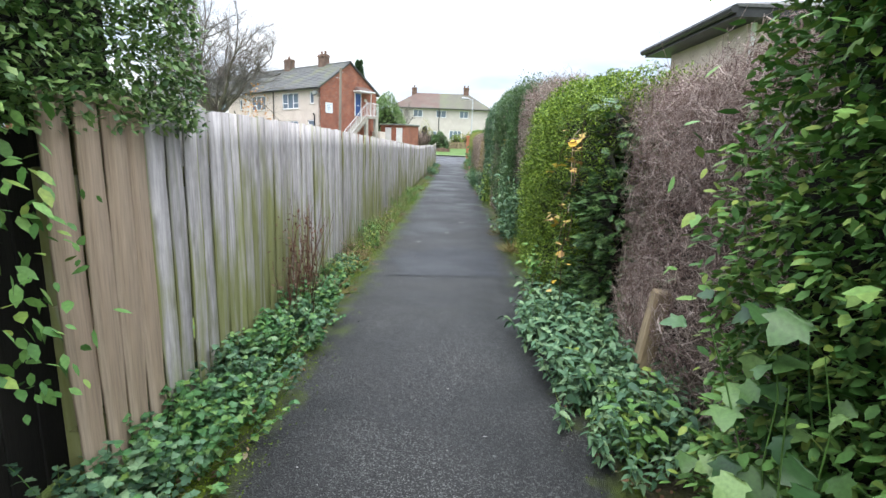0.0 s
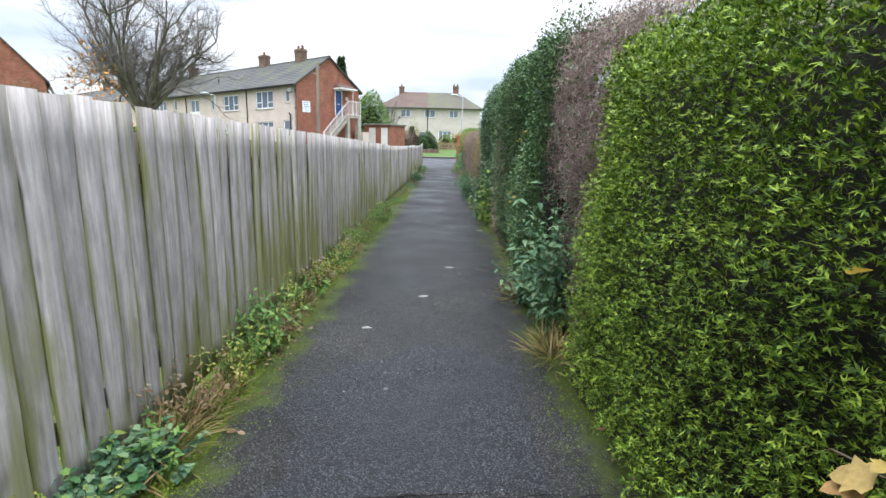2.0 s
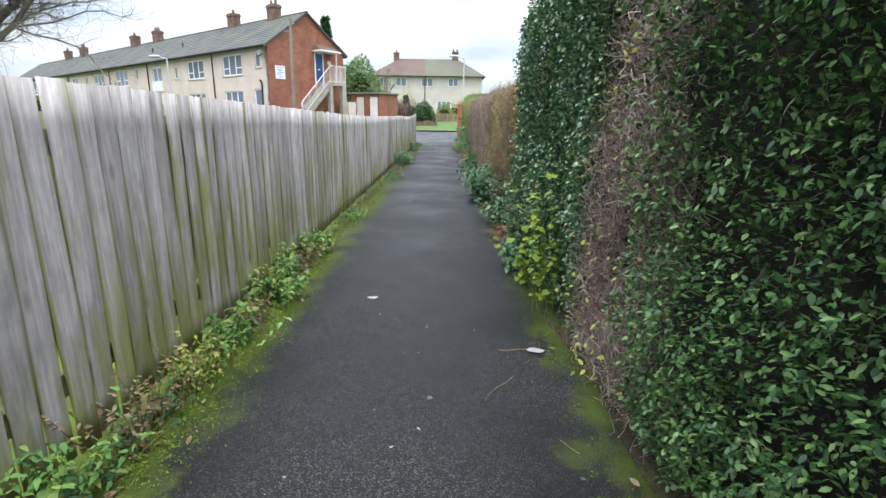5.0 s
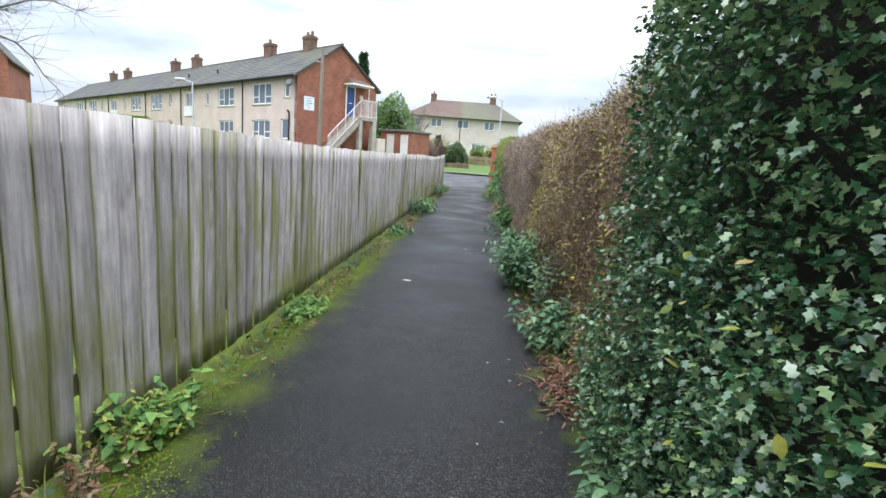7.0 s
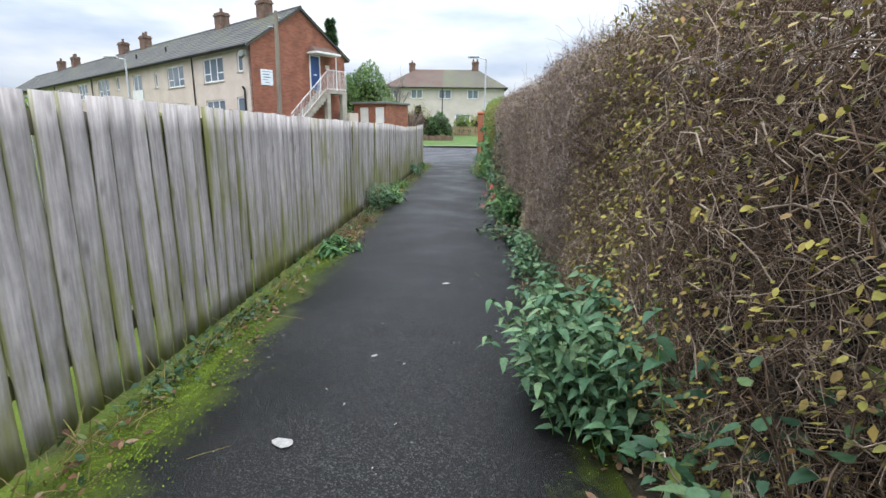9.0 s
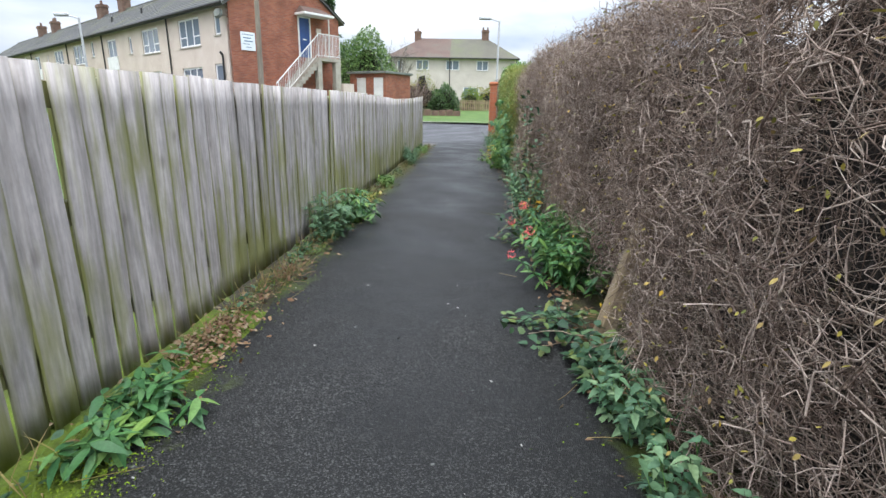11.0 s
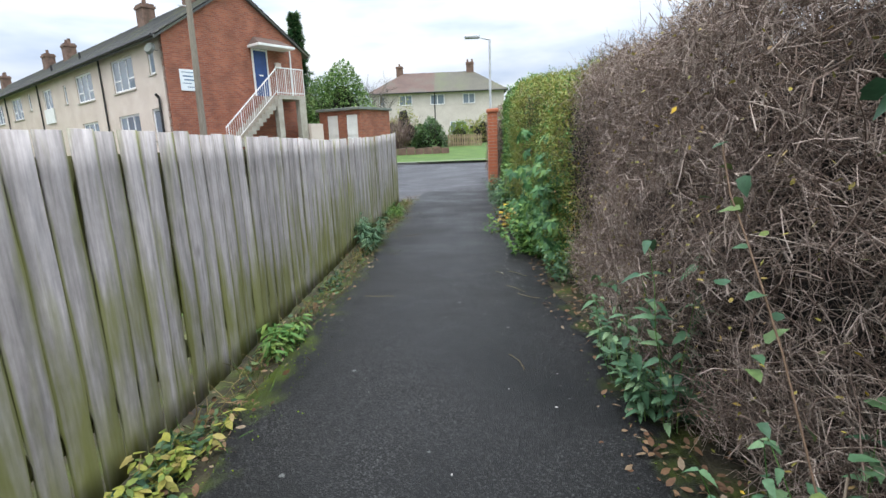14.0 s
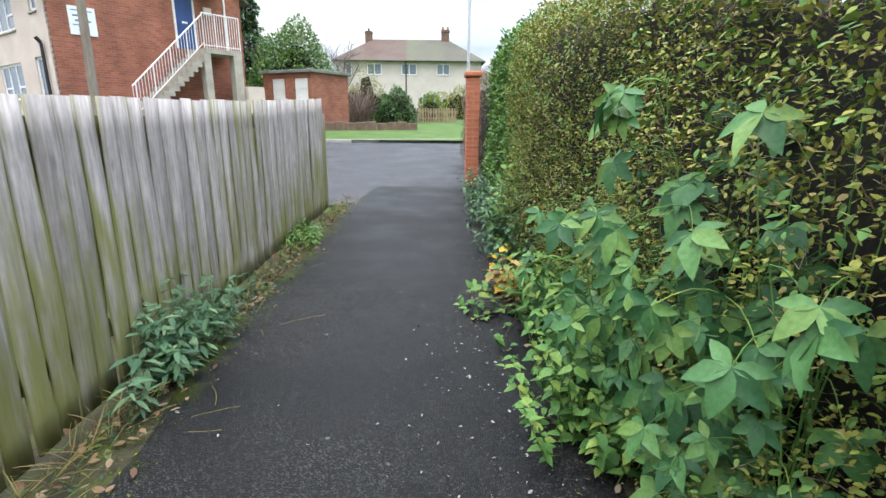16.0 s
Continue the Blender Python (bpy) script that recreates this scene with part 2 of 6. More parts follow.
def brick_material(name, c1, c2, mortar):
    m = bpy.data.materials.new(name)
    m.use_nodes = True
    n, l = m.node_tree.nodes, m.node_tree.links
    b = n["Principled BSDF"]
    b.inputs["Roughness"].default_value = 0.9
    tc, geo = n.new("ShaderNodeTexCoord"), n.new("ShaderNodeSeparateXYZ")
    l.new(tc.outputs["Object"], geo.inputs["Vector"])
    add, comb = n.new("ShaderNodeMath"), n.new("ShaderNodeCombineXYZ")
    l.new(geo.outputs["X"], add.inputs[0])
    l.new(geo.outputs["Y"], add.inputs[1])
    l.new(add.outputs[0], comb.inputs["X"])
    l.new(geo.outputs["Z"], comb.inputs["Y"])
    br = n.new("ShaderNodeTexBrick")
    br.inputs["Scale"].default_value, br.inputs["Brick Width"].default_value, br.inputs["Row Height"].default_value = 1.0, 0.225, 0.075
    br.inputs["Mortar Size"].default_value, br.inputs["Bias"].default_value = 0.006, 0.0
    br.inputs["Color1"].default_value, br.inputs["Color2"].default_value, br.inputs["Mortar"].default_value = (*c1, 1), (*c2, 1), (*mortar, 1)
    l.new(comb.outputs["Vector"], br.inputs["Vector"])
    ns, mix = n.new("ShaderNodeTexNoise"), n.new("ShaderNodeMix")
    ns.inputs["Scale"].default_value, ns.inputs["Detail"].default_value = 1.5, 6
    l.new(tc.outputs["Object"], ns.inputs["Vector"])
    mix.data_type, mix.blend_type = "RGBA", "OVERLAY"
    mix.inputs["Factor"].default_value = 0.5
    l.new(br.outputs["Color"], mix.inputs["A"])
    l.new(ns.outputs["Fac"], mix.inputs["B"])
    l.new(mix.outputs["Result"], b.inputs["Base Color"])
    bp = n.new("ShaderNodeBump")
    bp.inputs["Strength"].default_value, bp.inputs["Distance"].default_value, bp.invert = 0.5, 0.01, True
    l.new(br.outputs["Fac"], bp.inputs["Height"])
    l.new(bp.outputs["Normal"], b.inputs["Normal"])
    return m


M["brick"] = brick_material("red_brick", (0.33, 0.115, 0.062), (0.23, 0.075, 0.045), (0.25, 0.165, 0.125))
M["chimney_brick"] = material("sooty_brown_brick", [(0.10, 0.065, 0.05), (0.15, 0.095, 0.07), (0.20, 0.125, 0.095)], 0.9, 4, 40, 0.3)
M["orange_brick"] = material("orange_red_brick", [(0.36, 0.10, 0.05), (0.44, 0.14, 0.07), (0.5, 0.18, 0.09)], 0.85, 5, 60, 0.3)


def glass_material():
    m = bpy.data.materials.new("sky_tinted_glass")
    m.use_nodes = True
    b = m.node_tree.nodes["Principled BSDF"]
    # blue-grey base colour paints a sky reflection into the panes
    b.inputs["Base Color"].default_value = (0.24, 0.30, 0.37, 1)
    b.inputs["Roughness"].default_value, b.inputs["Transmission Weight"].default_value, b.inputs["IOR"].default_value = 0.02, 0.35, 1.6
    return m


M["glass"] = glass_material()


def board_material():
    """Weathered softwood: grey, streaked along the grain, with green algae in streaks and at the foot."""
    m = bpy.data.materials.new("weathered_fence_board")
    m.use_nodes = True
    n, l = m.node_tree.nodes, m.node_tree.links
    b = n["Principled BSDF"]
    b.inputs["Roughness"].default_value, b.inputs["Specular IOR Level"].default_value = 0.85, 0.25
    tc, mp, info = n.new("ShaderNodeTexCoord"), n.new("ShaderNodeMapping"), n.new("ShaderNodeObjectInfo")
    off = n.new("ShaderNodeVectorMath")
    off.operation = "MULTIPLY_ADD"
    off.inputs[1].default_value = (1, 1, 1)
    scl = n.new("ShaderNodeVectorMath")
    scl.operation = "SCALE"
    scl.inputs["Scale"].default_value = 37.0
    cmb = n.new("ShaderNodeCombineXYZ")
    for k in "XYZ":
        l.new(info.outputs["Random"], cmb.inputs[k])
    l.new(cmb.outputs[0], scl.inputs[0])
    l.new(tc.outputs["Object"], off.inputs[0])
    l.new(scl.outputs[0], off.inputs[2])
    l.new(off.outputs[0], mp.inputs["Vector"])
    mp.inputs["Scale"].default_value = (1, 1, 0.07)
    grain, coarse, algae = n.new("ShaderNodeTexNoise"), n.new("ShaderNodeTexNoise"), n.new("ShaderNodeTexNoise")
    for node, s in ((grain, 60), (coarse, 9)):
        node.inputs["Scale"].default_value, node.inputs["Detail"].default_value = s, 5
        l.new(mp.outputs["Vector"], node.inputs["Vector"])
    ramp = n.new("ShaderNodeValToRGB")
    e = ramp.color_ramp.elements
    e[0].position, e[0].color = 0.25, (0.26, 0.237, 0.22, 1)
    e[1].position, e[1].color = 0.75, (0.48, 0.445, 0.43, 1)
    q = e.new(0.5)
    q.color = (0.385, 0.355, 0.338, 1)
    l.new(coarse.outputs["Fac"], ramp.inputs["Fac"])
    ov = n.new("ShaderNodeMix")
    ov.data_type, ov.blend_type = "RGBA", "OVERLAY"
    ov.inputs["Factor"].default_value = 0.6
    l.new(ramp.outputs["Color"], ov.inputs["A"])
    l.new(grain.outputs["Fac"], ov.inputs["B"])
    knot, knot_mix, mp3, blot = n.new("ShaderNodeTexVoronoi"), n.new("ShaderNodeMix"), n.new("ShaderNodeMapping"), n.new("ShaderNodeMapRange")
    mp3.inputs["Scale"].default_value = (1, 1, 0.45)
    l.new(off.outputs[0], mp3.inputs["Vector"])
    knot.inputs["Scale"].default_value = 7.0
    l.new(mp3.outputs["Vector"], knot.inputs["Vector"])
    blot.inputs["From Min"].default_value, blot.inputs["From Max"].default_value = 0.16, 0.05
    blot.inputs["To Max"].default_value = 0.5
    l.new(knot.outputs["Distance"], blot.inputs["Value"])
    knot_mix.data_type = "RGBA"
    knot_mix.inputs["B"].default_value = (0.13, 0.11, 0.10, 1)
    l.new(blot.outputs[0], knot_mix.inputs["Factor"])
    grey, rough_mix = n.new("ShaderNodeTexNoise"), n.new("ShaderNodeMix")
    grey.inputs["Scale"].default_value, grey.inputs["Detail"].default_value, grey.inputs["Roughness"].default_value = 16, 8, 0.7
    l.new(mp3.outputs["Vector"], grey.inputs["Vector"])
    rough_mix.data_type, rough_mix.blend_type = "RGBA", "OVERLAY"
    rough_mix.inputs["Factor"].default_value = 0.5
    l.new(ov.outputs["Result"], rough_mix.inputs["A"])
    l.new(grey.outputs["Fac"], rough_mix.inputs["B"])
    l.new(rough_mix.outputs["Result"], knot_mix.inputs["A"])
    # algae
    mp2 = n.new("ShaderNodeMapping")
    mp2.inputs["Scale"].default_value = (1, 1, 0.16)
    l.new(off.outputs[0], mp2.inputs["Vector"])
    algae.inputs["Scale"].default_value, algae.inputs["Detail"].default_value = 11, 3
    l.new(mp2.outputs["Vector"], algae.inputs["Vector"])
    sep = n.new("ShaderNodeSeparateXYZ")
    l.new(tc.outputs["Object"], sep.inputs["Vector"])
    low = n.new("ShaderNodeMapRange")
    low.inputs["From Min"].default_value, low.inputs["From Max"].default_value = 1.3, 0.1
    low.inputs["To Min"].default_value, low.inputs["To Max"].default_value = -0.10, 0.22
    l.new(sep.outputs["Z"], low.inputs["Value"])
    yy = n.new("ShaderNodeMath")
    yy.operation = "ADD"
    l.new(low.outputs[0], yy.inputs[0])
    l.new(algae.outputs["Fac"], yy.inputs[1])
    side, seam, yz = n.new("ShaderNodeMath"), n.new("ShaderNodeMapRange"), n.new("ShaderNodeMath")
    side.operation, yz.operation = "ABSOLUTE", "ADD"
    l.new(sep.outputs["Y"], side.inputs[0])
    seam.inputs["From Min"].default_value, seam.inputs["From Max"].default_value = 0.047, 0.058
    seam.inputs["To Max"].default_value = 0.26
    l.new(side.outputs[0], seam.inputs["Value"])
    l.new(yy.outputs[0], yz.inputs[0])
    l.new(seam.outputs[0], yz.inputs[1])
    geo, drift, span, yd = n.new("ShaderNodeNewGeometry"), n.new("ShaderNodeTexNoise"), n.new("ShaderNodeMapRange"), n.new("ShaderNodeMath")
    drift.inputs["Scale"].default_value, drift.inputs["Detail"].default_value = 0.9, 4
    l.new(geo.outputs["Position"], drift.inputs["Vector"])
    span.inputs["From Min"].default_value, span.inputs["From Max"].default_value = 0.3, 0.7
    span.inputs["To Min"].default_value, span.inputs["To Max"].default_value = -0.2, 0.2
    l.new(drift.outputs["Fac"], span.inputs["Value"])
    yd.operation = "ADD"
    l.new(yz.outputs[0], yd.inputs[0])
    l.new(span.outputs[0], yd.inputs[1])
    edge = n.new("ShaderNodeMapRange")
    edge.inputs["From Min"].default_value, edge.inputs["From Max"].default_value = 0.50, 0.80
    edge.inputs["To Max"].default_value = 0.8
    l.new(yd.outputs[0], edge.inputs["Value"])
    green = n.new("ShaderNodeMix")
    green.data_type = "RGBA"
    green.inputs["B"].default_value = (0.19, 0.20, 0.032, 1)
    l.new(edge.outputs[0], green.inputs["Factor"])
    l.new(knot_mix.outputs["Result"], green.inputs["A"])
    vary = n.new("ShaderNodeMapRange")
    vary.inputs["To Min"].default_value, vary.inputs["To Max"].default_value = 0.82, 1.12
    l.new(info.outputs["Random"], vary.inputs["Value"])
    hsv = n.new("ShaderNodeHueSaturation")
    l.new(vary.outputs[0], hsv.inputs["Value"])
    l.new(green.outputs["Result"], hsv.inputs["Color"])
    l.new(hsv.outputs["Color"], b.inputs["Base Color"])
    bp = n.new("ShaderNodeBump")
    bp.inputs["Strength"].default_value, bp.inputs["Distance"].default_value = 0.35, 0.006
    l.new(grain.outputs["Fac"], bp.inputs["Height"])
    l.new(bp.outputs["Normal"], b.inputs["Normal"])
    return m


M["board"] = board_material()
M["new_board"] = material("brown_fence_board", [(0.27, 0.19, 0.125), (0.35, 0.26, 0.18), (0.42, 0.33, 0.24)], 0.85, 7, 90, 0.3, stretch=(1, 1, 0.07))


def asphalt_material(name, dark, light, mossy):
    m = bpy.data.materials.new(name)
    m.use_nodes = True
    n, l = m.node_tree.nodes, m.node_tree.links
    b = n["Principled BSDF"]
    b.inputs["Specular IOR Level"].default_value = 0.27
    tc = n.new("ShaderNodeTexCoord")
    stones, patch, mid, spots = n.new("ShaderNodeTexVoronoi"), n.new("ShaderNodeTexNoise"), n.new("ShaderNodeTexNoise"), n.new("ShaderNodeTexVoronoi")
    stones.inputs["Scale"].default_value, spots.inputs["Scale"].default_value = 210, 7
    patch.inputs["Scale"].default_value, patch.inputs["Detail"].default_value = 1.1, 5
    mid.inputs["Scale"].default_value, mid.inputs["Detail"].default_value = 14, 6
    for node in (stones, patch, mid, spots):
        l.new(tc.outputs["Object"], node.inputs["Vector"])
    ramp = n.new("ShaderNodeValToRGB")
    ramp.color_ramp.elements[0].position, ramp.color_ramp.elements[0].color = 0.3, (*dark, 1)
    ramp.color_ramp.elements[1].position, ramp.color_ramp.elements[1].color = 0.7, (*light, 1)
    l.new(patch.outputs["Fac"], ramp.inputs["Fac"])
    agg = n.new("ShaderNodeMapRange")
    agg.inputs["From Min"].default_value, agg.inputs["From Max"].default_value = 0.68, 1.0
    agg.inputs["To Min"].default_value, agg.inputs["To Max"].default_value = 0.55, 5.5
    sepc = n.new("ShaderNodeSeparateColor")
    l.new(stones.outputs["Color"], sepc.inputs["Color"])
    l.new(sepc.outputs[0], agg.inputs["Value"])
    mul = n.new("ShaderNodeMix")
    mul.data_type, mul.blend_type = "RGBA", "MULTIPLY"
    mul.inputs["Factor"].default_value = 1.0
    gray = n.new("ShaderNodeCombineColor")
    for k in range(3):
        l.new(agg.outputs[0], gray.inputs[k])
    l.new(ramp.outputs["Color"], mul.inputs["A"])
    l.new(gray.outputs[0], mul.inputs["B"])
    if mossy:
        # base colour scaled along y: 1.75 up to 5.5 m, 0.85 past 12 m
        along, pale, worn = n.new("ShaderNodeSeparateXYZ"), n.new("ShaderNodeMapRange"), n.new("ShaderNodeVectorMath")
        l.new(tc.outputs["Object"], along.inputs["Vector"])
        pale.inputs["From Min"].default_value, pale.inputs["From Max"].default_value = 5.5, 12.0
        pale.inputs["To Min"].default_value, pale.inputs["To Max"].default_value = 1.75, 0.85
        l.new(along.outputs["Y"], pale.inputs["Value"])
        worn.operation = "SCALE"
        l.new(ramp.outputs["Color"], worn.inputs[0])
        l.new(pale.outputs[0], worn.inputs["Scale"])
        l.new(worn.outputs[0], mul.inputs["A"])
    # pale lichen spots
    sp = n.new("ShaderNodeMapRange")
    sp.inputs["From Min"].default_value, sp.inputs["From Max"].default_value = 0.13, 0.08
    add = n.new("ShaderNodeMath")
    add.operation = "MULTIPLY_ADD"
    add.inputs[1].default_value, add.inputs[2].default_value = 0.35, -0.1
    l.new(mid.outputs["Fac"], add.inputs[0])
    sub = n.new("ShaderNodeMath")
    sub.operation = "ADD"
    l.new(spots.outputs["Distance"], sub.inputs[0])
    l.new(add.outputs[0], sub.inputs[1])
    l.new(sub.outputs[0], sp.inputs["Value"])
    spf = n.new("ShaderNodeMath")
    spf.operation = "MULTIPLY"
    spf.inputs[1].default_value = 0.55
    l.new(sp.outputs[0], spf.inputs[0])
    lich = n.new("ShaderNodeMix")
    lich.data_type = "RGBA"
    lich.inputs["B"].default_value = (0.20, 0.21, 0.20, 1)
    l.new(spf.outputs[0], lich.inputs["Factor"])
    l.new(mul.outputs["Result"], lich.inputs["A"])
    last = lich.outputs["Result"]
    if mossy:
        sep, ab, mr, ad = n.new("ShaderNodeSeparateXYZ"), n.new("ShaderNodeMath"), n.new("ShaderNodeMapRange"), n.new("ShaderNodeMath")
        ab.operation = "ABSOLUTE"
        l.new(tc.outputs["Object"], sep.inputs["Vector"])
        mid_x = n.new("ShaderNodeMath")
        mid_x.operation = "SUBTRACT"
        mid_x.inputs[1].default_value = 0.13
        l.new(sep.outputs["X"], mid_x.inputs[0])
        l.new(mid_x.outputs[0], ab.inputs[0])
        mr.inputs["From Min"].default_value, mr.inputs["From Max"].default_value = 0.40, 1.04
        mr.inputs["To Min"].default_value, mr.inputs["To Max"].default_value = -0.25, 0.38
        l.new(ab.outputs[0], mr.inputs["Value"])
        l.new(mr.outputs[0], ad.inputs[0])
        ns = n.new("ShaderNodeTexNoise")
        ns.inputs["Scale"].default_value, ns.inputs["Detail"].default_value = 3.2, 9
        ns.inputs["Roughness"].default_value = 0.68
        l.new(tc.outputs["Object"], ns.inputs["Vector"])
        l.new(ns.outputs["Fac"], ad.inputs[1])
        less, ad2 = n.new("ShaderNodeMapRange"), n.new("ShaderNodeMath")
        less.inputs["From Min"].default_value, less.inputs["From Max"].default_value = 16.0, 20.0
        less.inputs["To Min"].default_value, less.inputs["To Max"].default_value = 0.0, -0.13
        l.new(sep.outputs["Y"], less.inputs["Value"])
        ad2.operation = "ADD"
        l.new(ad.outputs[0], ad2.inputs[0])
        l.new(less.outputs[0], ad2.inputs[1])
        th = n.new("ShaderNodeMapRange")
        th.inputs["From Min"].default_value, th.inputs["From Max"].default_value = 0.56, 0.78
        th.inputs["To Max"].default_value = 0.85
        l.new(ad2.outputs[0], th.inputs["Value"])
        mo = n.new("ShaderNodeMix")
        mo.data_type = "RGBA"
        mo.inputs["B"].default_value = (0.062, 0.088, 0.008, 1)
        l.new(th.outputs[0], mo.inputs["Factor"])
        l.new(last, mo.inputs["A"])
        last = mo.outputs["Result"]
    l.new(last, b.inputs["Base Color"])
    wet = n.new("ShaderNodeMapRange")
    wet.inputs["From Min"].default_value, wet.inputs["From Max"].default_value = 0.35, 0.65
    wet.inputs["To Min"].default_value, wet.inputs["To Max"].default_value = 0.38, 0.72
    l.new(patch.outputs["Fac"], wet.inputs["Value"])
    l.new(wet.outputs[0], b.inputs["Roughness"])
    bp = n.new("ShaderNodeBump")
    bp.inputs["Strength"].default_value, bp.inputs["Distance"].default_value = 0.55, 0.005
    l.new(stones.outputs["Distance"], bp.inputs["Height"])
    l.new(bp.outputs["Normal"], b.inputs["Normal"])
    return m


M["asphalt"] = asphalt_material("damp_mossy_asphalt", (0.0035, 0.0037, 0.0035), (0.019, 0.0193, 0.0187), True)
M["patch"] = asphalt_material("newer_asphalt_patch", (0.014, 0.015, 0.017), (0.024, 0.026, 0.029), False)
M["road"] = asphalt_material("worn_road_asphalt", (0.028, 0.028, 0.030), (0.045, 0.045, 0.048), False)
M["lawn"] = material("mown_lawn", [(0.045, 0.09, 0.015), (0.065, 0.12, 0.02), (0.085, 0.14, 0.028)], 0.9, 1.5, 60, 0.6)

# ---- mesh helpers ----
rng = np.random.default_rng(7)


def raw_mesh(name, verts, faces):
    """verts: (n, 3); faces: (m, k) with k corners each."""
    verts, faces = np.asarray(verts, dtype=np.float32), np.asarray(faces, dtype=np.int32)
    me = bpy.data.meshes.new(name)
    k = faces.shape[1]
    me.vertices.add(len(verts))
    me.vertices.foreach_set("co", verts.ravel())
    me.loops.add(faces.size)
    me.loops.foreach_set("vertex_index", faces.ravel())
    me.polygons.add(len(faces))
    me.polygons.foreach_set("loop_start", np.arange(0, faces.size, k, dtype=np.int32))
    me.update(calc_edges=True)
    return me


def place(name, me, mat, parent=None, label="", kind=""):
    me.materials.append(mat)
    ob = new(name, me)
    if parent:
        ob.parent = parent
    return tagged(ob, label=label, kind=kind)


def part(name, bm, mat, parent=None, label="", kind=""):
    me = bpy.data.meshes.new(name)
    bm.to_mesh(me)
    bm.free()
    return place(name, me, mat, parent, label, kind)


def thing(name, label, category, at=(0, 0, 0), group="", turn=None):
    ob = new(name)
    ob.empty_display_size = 0.2
    ob.matrix_world = Matrix.Translation(at) @ (turn or Matrix.Identity(4))
    return tagged(ob, label, category, group)


def box(bm, x0, x1, y0, y1, z0, z1, bevel=0.0):
    r = bmesh.ops.create_cube(bm, size=1.0, matrix=Matrix.Translation(((x0 + x1) / 2, (y0 + y1) / 2, (z0 + z1) / 2)) @ Matrix.Diagonal((abs(x1 - x0), abs(y1 - y0), abs(z1 - z0), 1)))
    if bevel:
        edges = list({e for v in r["verts"] for e in v.link_edges})
        bmesh.ops.bevel(bm, geom=edges, offset=bevel, segments=1, affect="EDGES")
    return bm


def boxes(*specs, bevel=0.0):
    bm = bmesh.new()
    for s in specs:
        box(bm, *s, bevel=bevel)
    return bm


def rod(bm, a, b, r0, r1=None, sides=8):
    a, b = Vector(a), Vector(b)
    d = b - a
    m = Matrix.Translation((a + b) / 2) @ d.to_track_quat("Z", "Y").to_matrix().to_4x4()
    bmesh.ops.create_cone(bm, cap_ends=True, segments=sides, radius1=r0, radius2=r1 if r1 is not None else r0, depth=d.length, matrix=m)
    return bm


def unit(v):
    return v / (np.linalg.norm(v, axis=-1, keepdims=True) + 1e-9)


# leaf outlines: x across, y along, z curl; faces as triangles
def outline_leaf(half, fold=0.12, droop=0.15):
    """half: list of (width, length) from base to tip on one side."""
    ys = [0.0] + [h[1] for h in half] + [1.0]
    v = [(0, y, -droop * y * y) for y in ys]
    n = len(ys)
    left = [(-w, y, fold * w - droop * y * y) for w, y in half]
    right = [(w, y, fold * w - droop * y * y) for w, y in half]
    v += left + right
    f = []
    k = len(half)
    for side, base in ((-1, n), (1, n + k)):
        tri = [(0, 1, base)]
        for i in range(k - 1):
            tri += [(i + 1, i + 2, base + i + 1), (i + 1, base + i + 1, base + i)]
        tri += [(k, k + 1, base + k - 1)]
        f += [t if side < 0 else t[::-1] for t in tri]
    return np.array(v, float), np.array(f)


def flat_leaf(half, droop=0.2, cup=0.12):
    """A leaf of few faces: a strip between its two edges."""
    v = [(0, 0, 0)] + [q for w, y in half for q in ((-w, y, cup * w - droop * y * y), (w, y, -cup * w - droop * y * y))] + [(0, 1, -droop)]
    f = [(0, 2, 1)]
    for k in range(len(half) - 1):
        a = 1 + 2 * k
        f += [(a, a + 1, a + 3), (a, a + 3, a + 2)]
    f += [(len(v) - 3, len(v) - 2, len(v) - 1)]
    return np.array(v, float), np.array(f)


OVAL = flat_leaf([(0.24, 0.28), (0.22, 0.64)])
POINTED = outline_leaf([(0.25, 0.28), (0.22, 0.6)], 0.25, 0.3)
SMALL = flat_leaf([(0.28, 0.42)])
TOOTHED = outline_leaf([(0.32, 0.15), (0.27, 0.42), (0.30, 0.5), (0.14, 0.78)], 0.25, 0.25)
SPIKY = flat_leaf([(0.32, 0.16), (0.16, 0.34), (0.34, 0.56), (0.10, 0.74)], 0.25, 0.4)
LEAFLET = outline_leaf([(0.17, 0.18), (0.25, 0.45), (0.13, 0.78)], 0.3, 0.22)
LANCE = outline_leaf([(0.11, 0.2), (0.15, 0.45), (0.09, 0.75)], 0.2, 0.3)
MAPLE = outline_leaf([(0.22, -0.04), (0.50, 0.10), (0.40, 0.26), (0.60, 0.55), (0.34, 0.56), (0.26, 0.78)], 0.15, 0.3)
NETTLE = outline_leaf([(0.20, 0.12), (0.25, 0.26), (0.20, 0.35), (0.225, 0.45), (0.145, 0.58), (0.155, 0.67), (0.055, 0.86)], 0.3, 0.3)
BLADE = outline_leaf([(0.018, 0.3), (0.014, 0.7)], 0.1, 0.45)


